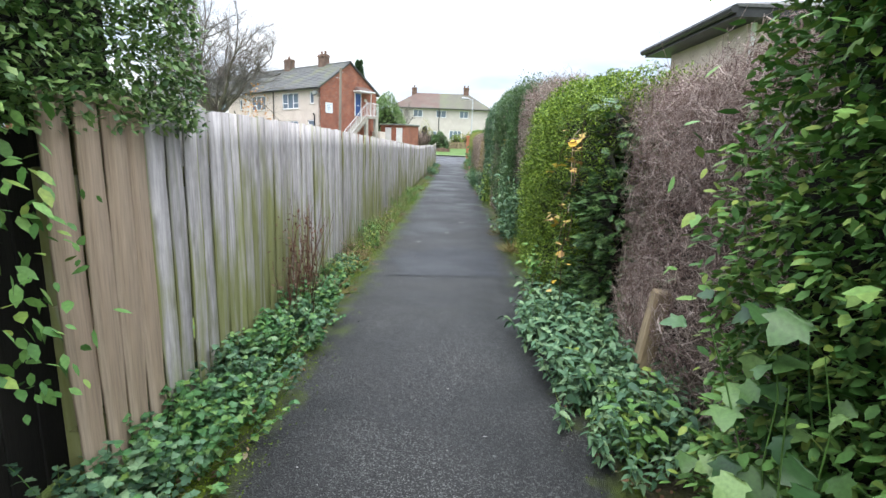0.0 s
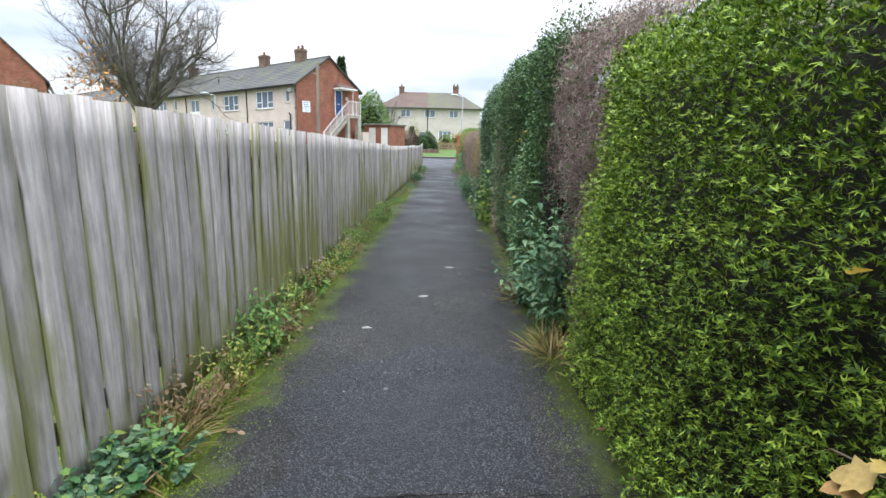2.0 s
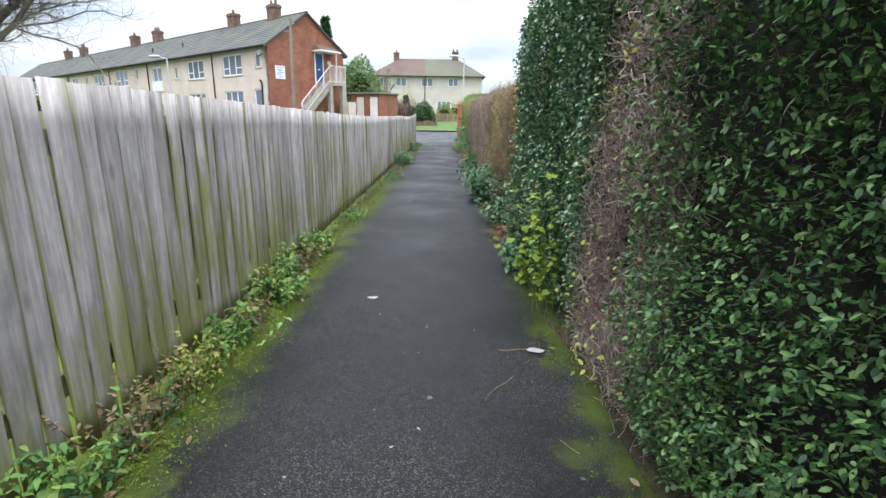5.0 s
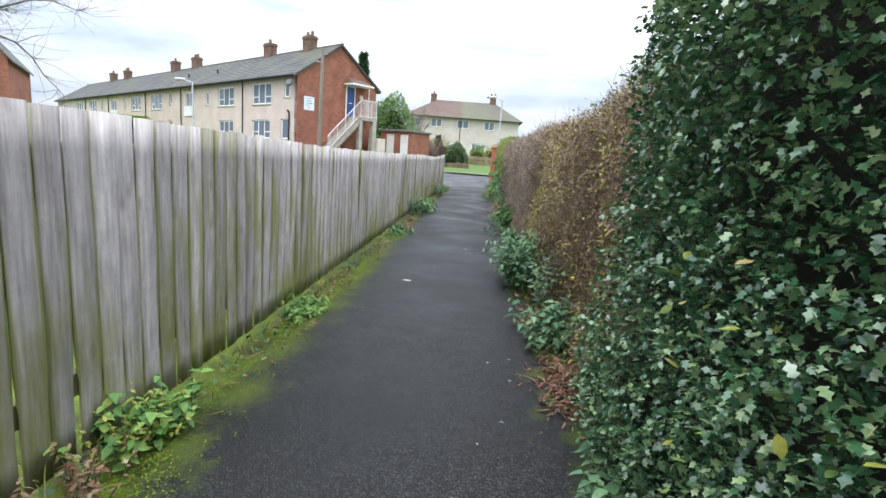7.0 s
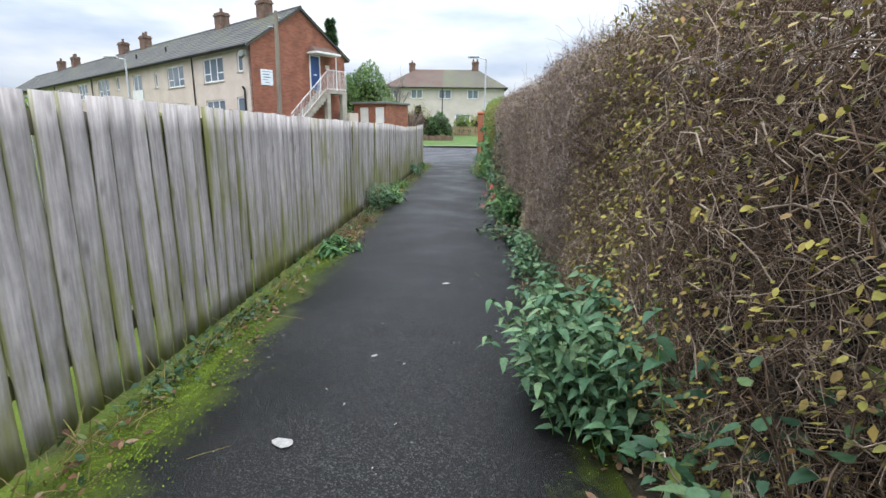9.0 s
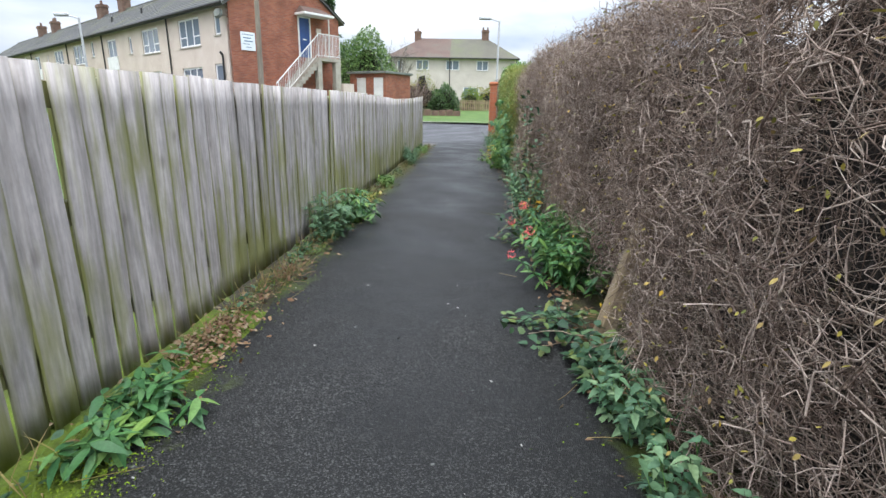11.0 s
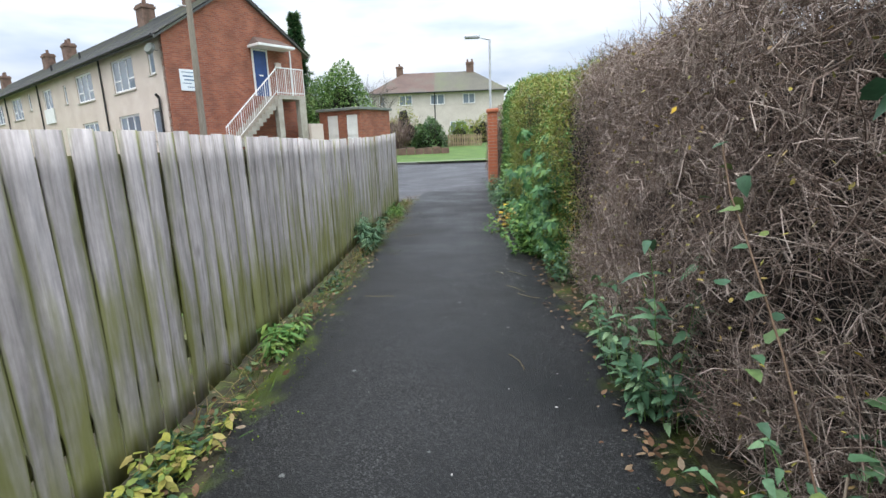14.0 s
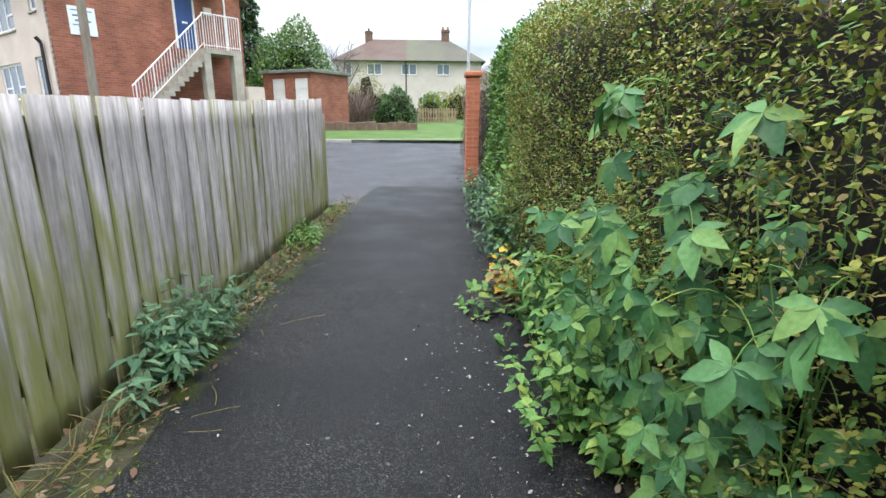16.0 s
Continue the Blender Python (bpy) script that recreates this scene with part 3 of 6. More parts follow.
def spray_template():
    vs, fs = [], []

    def blade(x0, y0, ang, ln, w):
        c, s = math.cos(ang), math.sin(ang)
        o = len(vs)
        for px, py in ((0, 0), (-w, ln * 0.45), (0, ln), (w, ln * 0.45)):
            vs.append((x0 + px * c + py * s, y0 - px * s + py * c, 0.10 * py * (1 if ang > 0 else -1) * 0.5))
        fs.extend([(o, o + 2, o + 1), (o, o + 3, o + 2)])
    blade(0, 0, 0, 1.0, 0.08)
    for i, y in enumerate((0.16,)):
        ln = 0.7
        blade(0, y, 0.65, ln, 0.10)
        blade(0, y + 0.14, -0.65, ln, 0.10)
    return np.array(vs, float), np.array(fs)


SPRAY = spray_template()


def fern_template():
    """A flat conifer spray: a midrib with seven pairs of side sprigs."""
    vs, fs = [], []

    def blade(x0, y0, ang, ln, w):
        c, s0 = math.cos(ang), math.sin(ang)
        o = len(vs)
        for px, py in ((0, 0), (-w, ln * 0.5), (0, ln), (w, ln * 0.5)):
            vs.append((x0 + px * c + py * s0, y0 - px * s0 + py * c, -0.25 * (y0 + py * c) ** 2))
        fs.extend([(o, o + 2, o + 1), (o, o + 3, o + 2)])
    blade(0, 0, 0, 1.0, 0.03)
    for k in range(7):
        for sg in (-1, 1):
            blade(0, 0.10 + 0.12 * k + 0.03 * sg, sg * 0.75, 0.46 * (1 - k / 9), 0.045)
    return np.array(vs, float), np.array(fs)


FERN = fern_template()


def scatter(name, template, at, along, size, mat, parent, spin=None, label="", kind="stuff"):
    """One mesh of leaves: at (n, 3) bases, along (n, 3) directions, size (n,) lengths."""
    tv, tf = template
    n = len(at)
    a = unit(np.asarray(along, float))
    up = unit(np.array([0, 0, 1.0]) + rng.normal(0, 0.35, (n, 3))) if spin is None else unit(spin)
    x = unit(np.cross(a, up))
    z = np.cross(x, a)
    s = np.asarray(size)[:, None, None]
    v = at[:, None, :] + s * (tv[None, :, 0:1] * x[:, None] + tv[None, :, 1:2] * a[:, None] + tv[None, :, 2:3] * z[:, None])
    f = (tf[None] + (np.arange(n) * len(tv))[:, None, None]).reshape(-1, 3)
    return place(name, raw_mesh(name, v.reshape(-1, 3), f), mat, parent, label, kind)


def tubes(name, lines, radii, mat, parent, sides=3, label="", kind="stuff"):
    """lines: (n, k, 3) polylines, radii: (n, k)."""
    lines, radii = np.asarray(lines), np.asarray(radii)
    n, k, _ = lines.shape
    t = unit(np.gradient(lines, axis=1))
    ref = unit(rng.normal(0, 1, (n, 1, 3)))
    x = unit(np.cross(t, ref))
    y = np.cross(t, x)
    ang = np.arange(sides) * 2 * math.pi / sides
    v = lines[:, :, None] + radii[:, :, None, None] * (np.cos(ang)[None, None, :, None] * x[:, :, None] + np.sin(ang)[None, None, :, None] * y[:, :, None])
    i, j = np.meshgrid(np.arange(k - 1), np.arange(sides), indexing="ij")
    q = np.stack([i * sides + j, i * sides + (j + 1) % sides, (i + 1) * sides + (j + 1) % sides, (i + 1) * sides + j], -1).reshape(-1, 4)
    f = (q[None] + (np.arange(n) * k * sides)[:, None, None]).reshape(-1, 4)
    return place(name, raw_mesh(name, v.reshape(-1, 3), f), mat, parent, label, kind)


def wander(start, heading, length, k, bend):
    """Crooked polylines from start along heading."""
    n = len(start)
    pts = [np.array(start, float)]
    h = unit(np.array(heading, float))
    step = (np.asarray(length) / (k - 1))[:, None]
    for _ in range(k - 1):
        pts.append(pts[-1] + h * step)
        h = unit(h + rng.normal(0, bend, (n, 3)))
    return np.stack(pts, 1)


def lumps(y, z, seed=0.0):
    return (np.sin(2.1 * y + 1.3 * z + seed) + np.sin(4.7 * y - 2.9 * z + 2 * seed) * 0.5 + np.sin(1.1 * y + 5.3 * z + 3 * seed) * 0.5) / 2


def tufts(y, z, seed=0.0):
    """Small uneven clumps, a hand's width across."""
    return np.sin(17 * y + 3 * np.sin(9 * z + seed)) * np.sin(15 * z + 2.5 * np.sin(11 * y + 2 * seed)) + 0.5 * np.sin(31 * y + 23 * z + seed)


# ---- ground ----


def rise(y):
    k = np.clip((np.asarray(y, float) - 36) / 20, 0, 1)
    return 1.0 * k * k * (3 - 2 * k)


def sheet(name, xs, ys, lift, mat, parent=None, label="", height=rise):
    X, Y = np.meshgrid(xs, ys)
    Z = height(Y) + lift
    v = np.stack([X, Y, Z], -1).reshape(-1, 3)
    nx, ny = len(xs), len(ys)
    i, j = np.meshgrid(np.arange(ny - 1), np.arange(nx - 1), indexing="ij")
    f = np.stack([i * nx + j, i * nx + j + 1, (i + 1) * nx + j + 1, (i + 1) * nx + j], -1).reshape(-1, 4)
    return place(name, raw_mesh(name, v, f), mat, parent, label)


far = np.array([-1500, -600, -250, -120, -60, -40, -30, -20, -12, -8, -5, -3, -2, -1, 0, 1, 2, 3, 5, 8, 12, 20, 30, 60, 120, 250, 600, 1500.0])
deep = np.r_[-400, -100, -40, -15, np.arange(-6, 36, 3.0), np.arange(36, 58, 1.0), 62, 70, 80, 100, 140, 220, 400, 900, 2500.0]
ground = tagged(sheet("ground", far, deep, -0.03, M["lawn"]), "grassy ground of the gardens and lawns round the path", "ground", kind="structure")

moss_left = tagged(sheet("verge_left", [-1.9, -1.4, -1.0, -0.72], np.arange(-6, 20.1, 1.0), -0.012, M["moss_ground"]), "mossy soil verge at the foot of the fence", "verge", kind="structure")
soil_left = tagged(sheet("verge_left", [-1.9, -1.4, -1.0, -0.72], np.arange(20, 33, 1.0), -0.012, M["soil"]), "damp soil verge at the foot of the fence", "verge", kind="structure")
soil_right = tagged(sheet("verge_right", [0.95, 1.15, 1.5, 2.3], np.arange(-6, 36, 1.0), -0.012, M["soil"]), "damp soil verge under the hedges", "verge", kind="structure")
garden_paving = tagged(sheet("paving", [2.3, 3.2, 4.2], np.arange(12, 30, 2.0), -0.01, M["paving"]), "pale paved yard behind the bare hedge", "paving", kind="structure")

ys = np.arange(-6, 34.6, 0.2)
edge_l = -0.80 + 0.05 * np.sin(ys * 1.7) + 0.03 * np.sin(ys * 5.1 + 1)
edge_r = 1.04 + 0.05 * np.sin(ys * 1.3 + 2) + 0.03 * np.sin(ys * 4.3)
cols = np.linspace(0, 1, 9)
PX = edge_l[:, None] * (1 - cols) + edge_r[:, None] * cols
PZ = 0.018 * (1 - (2 * cols - 1) ** 4)[None] + 0.003 * np.sin(ys * 2.3)[:, None]
PY = np.repeat(ys[:, None], 9, 1) + np.where(ys > 34.3, 1.0, 0.0)[:, None] * (0.12 * np.sin(cols * 14) + 0.07 * np.sin(cols * 37))[None]
pv = np.stack([PX, PY, np.maximum(PZ, 0.0)], -1).reshape(-1, 3)
i, j = np.meshgrid(np.arange(len(ys) - 1), np.arange(8), indexing="ij")
pf = np.stack([i * 9 + j, i * 9 + j + 1, (i + 1) * 9 + j + 1, (i + 1) * 9 + j], -1).reshape(-1, 4)
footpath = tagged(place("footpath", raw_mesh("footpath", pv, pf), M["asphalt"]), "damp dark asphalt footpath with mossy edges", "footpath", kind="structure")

road = tagged(sheet("road", [-30, -18, -10, -6, -4, -2, 0, 2, 4, 9], np.r_[32.5, np.arange(33, 46.1, 0.5)], 0.006, M["road"]), "worn grey asphalt road at the end of the path", "road", kind="structure")
# kerb and lawn on the far side of the road
kerb = thing("kerb", "grey kerb stones along the far side of the road", "kerb")
tagged(kerb, kind="structure")
for k in range(44):
    x0 = -31 + k * 0.92
    yk = 43.2 + 0.13 * max(0, x0 + 4)
    z = float(rise(yk))
    part("kerb_stone", boxes((x0, x0 + 0.905, yk, yk + 0.13, z - 0.1, z + 0.11), bevel=0.012), M["kerb"], kerb)
bank = np.r_[43.33, np.arange(44, 58, 1.0), 66, 74.0]
lawn = tagged(sheet("lawn", [-31, -20, -12, -8, -6, -4, -2, 0, 2, 4, 9.4], bank, 0.10, M["lawn"]), "short bright green lawn rising behind the kerb", "lawn", kind="structure")

# crack across the path and the newer surfacing behind it
CRACK_Y = 4.67
cx = np.linspace(-0.68, 0.9, 29)
cy = CRACK_Y + 0.012 * np.sin(cx * 9) + 0.012 * rng.normal(0, 1, 29) + 0.05 * np.sin(2.2 * cx)
wdt = 0.002 + 0.004 * rng.random(29)
cv = np.r_[np.c_[cx, cy - wdt, np.full(29, 0.022)], np.c_[cx, cy + wdt, np.full(29, 0.022)]]
ci = np.arange(28)
crack = tagged(place("crack", raw_mesh("crack", cv, np.c_[ci, ci + 1, ci + 30, ci + 29]), M["crack"], footpath), "dark jagged crack across the asphalt")
qx, qy = np.meshgrid(np.linspace(0, 1, 12), np.linspace(0, 1, 10))
left_edge = -0.45 + 0.10 * np.sin(qy * 9) + 0.05 * np.sin(qy * 23)
pxx = left_edge * (1 - qx) + 0.72 * qx
pyy = CRACK_Y + 0.015 + 0.05 * np.sin(2.2 * pxx) + qy * (1.35 + 0.15 * np.sin(pxx * 7))
w = 0.018 * (1 - (2 * (pxx + 0.8) / 1.84 - 1) ** 4) + 0.003 * np.sin(2.3 * pyy) + 0.003
i, j = np.meshgrid(np.arange(9), np.arange(11), indexing="ij")
patch = place("asphalt_patch", raw_mesh("asphalt_patch", np.stack([pxx, pyy, w], -1).reshape(-1, 3), np.stack([i * 12 + j, i * 12 + j + 1, (i + 1) * 12 + j + 1, (i + 1) * 12 + j], -1).reshape(-1, 4)), M["patch"], footpath, "darker newer patch of asphalt")

# ---- fence ----
FENCE_X, FENCE_TOP, FENCE_Y0, FENCE_Y1, PITCH = -1.06, 1.40, 1.24, 32.2, 0.126
fence = thing("fence", "weathered grey timber fence of close upright boards, green with algae", "fence", (FENCE_X, 0, 0))
tagged(fence, kind="structure")


def board_mesh(seed, mat):
    r = np.random.default_rng(seed)
    k = 10
    zs = np.linspace(0.02, FENCE_TOP, k)
    wob = np.cumsum(r.normal(0, 0.0016, k))
    twist = r.normal(0, 0.004)
    w = 0.0578 + r.normal(0, 0.0012)
    v, f = [], []
    for a, z in enumerate(zs):
        h = w + (-0.003 if z > 0.78 * FENCE_TOP else -0.0055 if z < 0.24 * FENCE_TOP else 0.0025) + r.normal(0, 0.0008)
        for x, y in ((0.006, -h), (0.006, h), (-0.006, h), (-0.006, -h)):
            v.append((x + twist * (y / w) * (z / FENCE_TOP) + 0.004 * math.sin(3 * z + seed), y + wob[a], z))
    for a in range(k - 1):
        for c in range(4):
            f.append((a * 4 + c, a * 4 + (c + 1) % 4, a * 4 + 4 + (c + 1) % 4, a * 4 + 4 + c))
    f += [(3, 2, 1, 0), (k * 4 - 4, k * 4 - 3, k * 4 - 2, k * 4 - 1)]
    me = raw_mesh("board", v, f)
    me.materials.append(mat)
    return me


def fence_top(yy):
    return float(np.interp(yy, (0, 4, 8, 12, 16, 21, 24, 27, 29.5, 32.3), (1.50, 1.48, 1.42, 1.35, 1.28, 1.28, 1.31, 1.28, 1.33, 1.43))) / FENCE_TOP


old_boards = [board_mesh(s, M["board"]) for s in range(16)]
new_boards = [board_mesh(40 + s, M["new_board"]) for s in range(3)]
r_f = random.Random(5)
y, count = FENCE_Y0, 0
while y < FENCE_Y1:
    ob = new("board", (new_boards[count % 3] if count < 4 else old_boards[r_f.randrange(16)]))
    ob.parent = fence
    ob.location = (r_f.gauss(0, 0.002), y, r_f.gauss(-0.004, 0.0035))
    ob.scale = (1, 1, fence_top(y))
    ob.rotation_euler = (r_f.gauss(0, 0.0025), r_f.gauss(0, 0.003), r_f.gauss(0, 0.015))
    y += PITCH + r_f.gauss(0, 0.0008)
    count += 1
# strips added behind the board gaps to stop light showing through
bm = bmesh.new()
yb = FENCE_Y0 + PITCH / 2
while yb < FENCE_Y1 - 0.1:
    box(bm, -0.078, -0.062, yb - 0.046, yb + 0.046, 0.45, fence_top(yb) * FENCE_TOP - 0.11)
    yb += PITCH
part("backing_boards", bm, M["board"], fence, kind="stuff")
for z in (0.3, 0.75, 1.17):
    part("rail", boxes((-0.055, -0.014, FENCE_Y0 - 0.05, FENCE_Y1, z - 0.045, z + 0.045)), M["board"], fence)
for k in range(17):
    yp = FENCE_Y0 + 0.1 + k * 1.95
    part("post", boxes((-0.155, -0.058, yp - 0.05, yp + 0.05, -0.1, 1.24), bevel=0.006), M["board"], fence)

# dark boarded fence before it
dark_fence = thing("fence", "almost black boarded fence below an overhanging hedge", "fence", (-1.34, 0, 0))
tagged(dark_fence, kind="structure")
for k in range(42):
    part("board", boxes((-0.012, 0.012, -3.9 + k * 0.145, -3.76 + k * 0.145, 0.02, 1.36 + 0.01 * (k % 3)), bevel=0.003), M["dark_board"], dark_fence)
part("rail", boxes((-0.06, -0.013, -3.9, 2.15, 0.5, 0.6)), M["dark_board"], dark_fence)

# ---- hedges ----


def hedge_surface(n, y0, y1, front, back, top, seed, low=0.04, bulge=0.1, ends=0.0, depth=0.14):
    """Points on front and top of a clipped hedge with their outward ways."""
    height = top if callable(top) else (lambda yy: np.full_like(yy, top))
    yy = rng.uniform(y0, y1, n)
    hh = height(yy)
    round_r = 0.28
    flat = np.clip(back - front - round_r, 0.05, None)
    tot = (hh - round_r - low) + round_r * 1.57 + flat
    s = rng.random(n) * tot
    zf = hh - round_r
    on_front = s < zf - low
    on_arc = (~on_front) & (s < zf - low + round_r * 1.57)
    a = np.clip((s - (zf - low)) / round_r, 0, 1.57)
    x = np.where(on_front, front, np.where(on_arc, front + round_r * (1 - np.cos(a)), front + round_r + s - (zf - low) - round_r * 1.57))
    z = np.where(on_front, low + s, np.where(on_arc, zf + round_r * np.sin(a), hh))
    nx = np.where(on_front, -1.0, np.where(on_arc, -np.cos(a), 0.0))
    nz = np.where(on_front, 0.0, np.where(on_arc, np.sin(a), 1.0))
    nrm = np.stack([nx, 0 * nx, nz], -1)
    off = bulge * lumps(yy, z + x, seed) - np.abs(rng.normal(0, depth, n)) + 0.03
    off += 0.045 * tufts(yy, z + x, seed)
    p = np.stack([x, yy, z], -1) + nrm * off[:, None]
    # tuck the foot in
    p[:, 0] += np.where(z < 0.25, (0.25 - z) * 0.3, 0)
    if ends:
        for yend, sgn in ((y0, 1), (y1, -1)):
            d = np.clip(ends - np.abs(p[:, 1] - yend), 0, None)
            p[:, 0] += d * d / ends * 0.6
    return p, nrm


# dark shell set inside a hedge; its colour paints the shade between leaves
def hedge_core(parent, y0, y1, front, back, top, seed, inset=0.2, bulge=0.1, mat="core"):
    ny, ns = max(4, int((y1 - y0) / 0.15)), 16
    height = top if callable(top) else (lambda yy: np.full_like(yy, top))
    yy = np.linspace(y0 + 0.05, y1 - 0.05, ny)
    hh = height(yy) - inset
    v = []
    for a in range(ny):
        for s in range(ns):
            u = s / (ns - 1)
            if u < 0.5:
                x, z = front + inset, u * 2 * hh[a]
            elif u < 0.65:
                x, z = front + inset + (u - 0.5) / 0.15 * (back - front - 2 * inset), hh[a]
            else:
                x, z = back - inset, hh[a] * (1 - (u - 0.65) / 0.35)
            k = bulge * float(lumps(yy[a], z + x, seed)) + 0.05 * math.sin(9 * yy[a] + 13 * z)
            v.append((x - k * (1 if u < 0.5 else 0), yy[a], max(-0.05, z + (k if 0.45 < u < 0.7 else 0))))
    i, j = np.meshgrid(np.arange(ny - 1), np.arange(ns - 1), indexing="ij")
    f = np.stack([i * ns + j, i * ns + j + 1, (i + 1) * ns + j + 1, (i + 1) * ns + j], -1).reshape(-1, 4)
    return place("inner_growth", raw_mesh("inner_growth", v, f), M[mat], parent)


def outward(nrm, spread=0.8, lift=0.2):
    return unit(nrm + rng.normal(0, spread, nrm.shape) + np.array([0, 0, lift]))


def leafy_hedge(label, y0, y1, front, back, top, template, size, mat, density, seed, bulge=0.1, spread=0.8, lift=0.2, core=True, ends=0.0, depth=0.12, twigs=0, bare=None):
    hd = thing("hedge", label, "hedge", (0, 0, 0))
    area = (y1 - y0) * ((top if not callable(top) else float(np.mean(top(np.linspace(y0, y1, 9))))) + back - front)
    n = int(area * density)
    p, nr = hedge_surface(n, y0, y1, front, back, top, seed, bulge=bulge, ends=ends, depth=depth)
    keep = rng.random(n) < np.clip(1.15 + 0.75 * tufts(p[:, 1], p[:, 2] + p[:, 0], seed), 0.12, 1.0)
    if bare:
        keep &= (p[:, 1] < bare[0]) | (p[:, 1] > bare[1] + 0.3 * np.sin(7 * p[:, 2])) | (p[:, 2] > bare[2]) | (rng.random(n) < 0.07)
    p, nr = p[keep], nr[keep]
    n = len(p)
    scatter("foliage", template, p, outward(nr, spread, lift), size * rng.uniform(0.6, 1.25, n), M[mat], hd)
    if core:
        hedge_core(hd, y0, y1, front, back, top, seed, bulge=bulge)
    if twigs:
        bare_twigs(hd, y0, y1, front, back, top, twigs, "twig", seed)
    return hd


def bare_twigs(parent, y0, y1, front, back, top, n, mat, seed, layers=0.25, length=0.18):
    p, nr = hedge_surface(n, y0, y1, front + 0.03, back, top, seed, bulge=0.10, depth=layers * 0.45)
    hollow = np.sin(3.1 * p[:, 1] + 2 * np.sin(2.3 * p[:, 2] + seed)) * np.sin(4.3 * p[:, 2] + 1.7 * np.sin(2.9 * p[:, 1])) + 0.35 * tufts(0.6 * p[:, 1], 0.6 * p[:, 2], seed)
    keep = rng.random(n) < np.clip(1.05 + 0.8 * hollow, 0.35, 1.0)
    p, nr = p[keep], nr[keep]
    n = len(p)
    h = unit(nr * 0.35 + np.stack([rng.normal(0, 0.5, n), rng.normal(0, 0.9, n), rng.normal(0.25, 0.7, n)], -1))
    ln = length * rng.uniform(0.4, 1.5, n)
    lines = wander(p - h * ln[:, None] * 0.6, h, ln, 4, 0.85)
    lines[:, :, 2] = np.maximum(lines[:, :, 2], 0.03)
    lines[:, :, 0] = np.maximum(lines[:, :, 0], front - 0.07)
    rad = (0.0007 + 0.0018 * rng.random(n) ** 3)[:, None] * np.linspace(1.3, 0.55, 4)[None]
    return tubes("twig_mass", lines, rad, M[mat], parent)


def stems(parent, y0, y1, front, back, top, n, big=0.022):
    s = np.stack([rng.uniform(front + 0.2, back - 0.1, n), rng.uniform(y0, y1, n), np.full(n, -0.05)], -1)
    h = np.stack([rng.normal(-0.1, 0.25, n), rng.normal(0, 0.35, n), np.ones(n)], -1)
    lines = wander(s, h, rng.uniform(0.6, 1.05, n) * top, 7, 0.16)
    lines[:, :, 0] = np.clip(lines[:, :, 0], front + 0.16, back)
    rad = rng.uniform(0.3, 1.0, n)[:, None] * big * np.linspace(1, 0.35, 7)[None]
    return tubes("stem_growth", lines, rad, M["bark"], parent, 5)


def whips(parent, y0, y1, front, back, top, n, mat):
    """Long thin shoots that stand up out of the top."""
    yy = rng.uniform(y0, y1, n)
    hh = top(yy) if callable(top) else np.full(n, top)
    s0 = np.stack([rng.uniform(front + 0.15, back, n), yy, hh - 0.12], -1)
    lines = wander(s0, np.stack([rng.normal(0, 0.35, n), rng.normal(0, 0.45, n), np.ones(n)], -1), 0.12 + 0.38 * rng.random(n) ** 2, 5, 0.22)
    return tubes("shoot_growth", lines, 0.0017 * np.linspace(1.2, 0.5, 5)[None] * np.ones((n, 1)), M[mat], parent)


def bare_hedge(label, y0, y1, front, back, top, density, seed, mat="twig", stem=5, layers=0.26):
    hd = thing("hedge", label, "hedge", (0, 0, 0))
    height = top
    t = top if not callable(top) else float(np.mean(top(np.linspace(y0, y1, 9))))
    bare_twigs(hd, y0, y1, front, back, top, int((y1 - y0) * (t + back - front) * density * 2.2), mat, seed, layers)
    whips(hd, y0, y1, front, back, top, int((y1 - y0) * 22), mat)
    stems(hd, y0, y1, front, back, t, int((y1 - y0) * stem))
    # dark sheet behind the twigs paints the hollow's shade
    hedge_core(hd, y0 - 0.15, y1 + 0.3, front + 0.22, back + 0.35, (lambda yy: height(yy) * 0.9) if callable(top) else top * 0.9, seed, 0.12, 0.1, "twig_shade")
    return hd


def sprinkle(parent, name, y0, y1, front, back, top, template, size, mat, n, seed, z0=0.0, z1=9.0):
    p, nr = hedge_surface(n * 3, y0, y1, front, back, top, seed, depth=0.06)
    keep = (p[:, 2] > z0) & (p[:, 2] < z1)
    p, nr = p[keep][:n], nr[keep][:n]
    return scatter(name, template, p, outward(nr, 0.7, -0.2), size * rng.uniform(0.6, 1.3, len(p)), M[mat], parent)


# right side, from the start of the path to its end
h_a = leafy_hedge("tall dark green broadleaf hedge with ivy", -0.6, 1.3, 1.06, 1.8, 2.4, OVAL, 0.042, "herb", 6500, 0.3, 0.12, 0.8, 0.0)
sprinkle(h_a, "yellow_leaves", 0.2, 1.5, 1.0, 1.6, 2.3, OVAL, 0.06, "herb", 260, 0.3)
h_b = bare_hedge("bare purple-brown twiggy hedge", 1.2, 3.7, 1.30, 2.1, 1.84, 2000, 0.8, "purple_twig", 6)
h_c = leafy_hedge("bright green clipped conifer hedge", 3.0, 6.1, 1.02, 1.55, 1.86, SPRAY, 0.028, "conifer", 10500, 1.4, 0.10, 0.9, 0.35, ends=0.5, depth=0.12, bare=(3.0, 3.5, 1.1))
# open lower end with long drooping sprays
n = 600
p = np.stack([1.10 + np.abs(rng.normal(0, 0.12, n)), rng.uniform(3.0, 3.9, n), rng.uniform(0.08, 1.1, n)], -1)
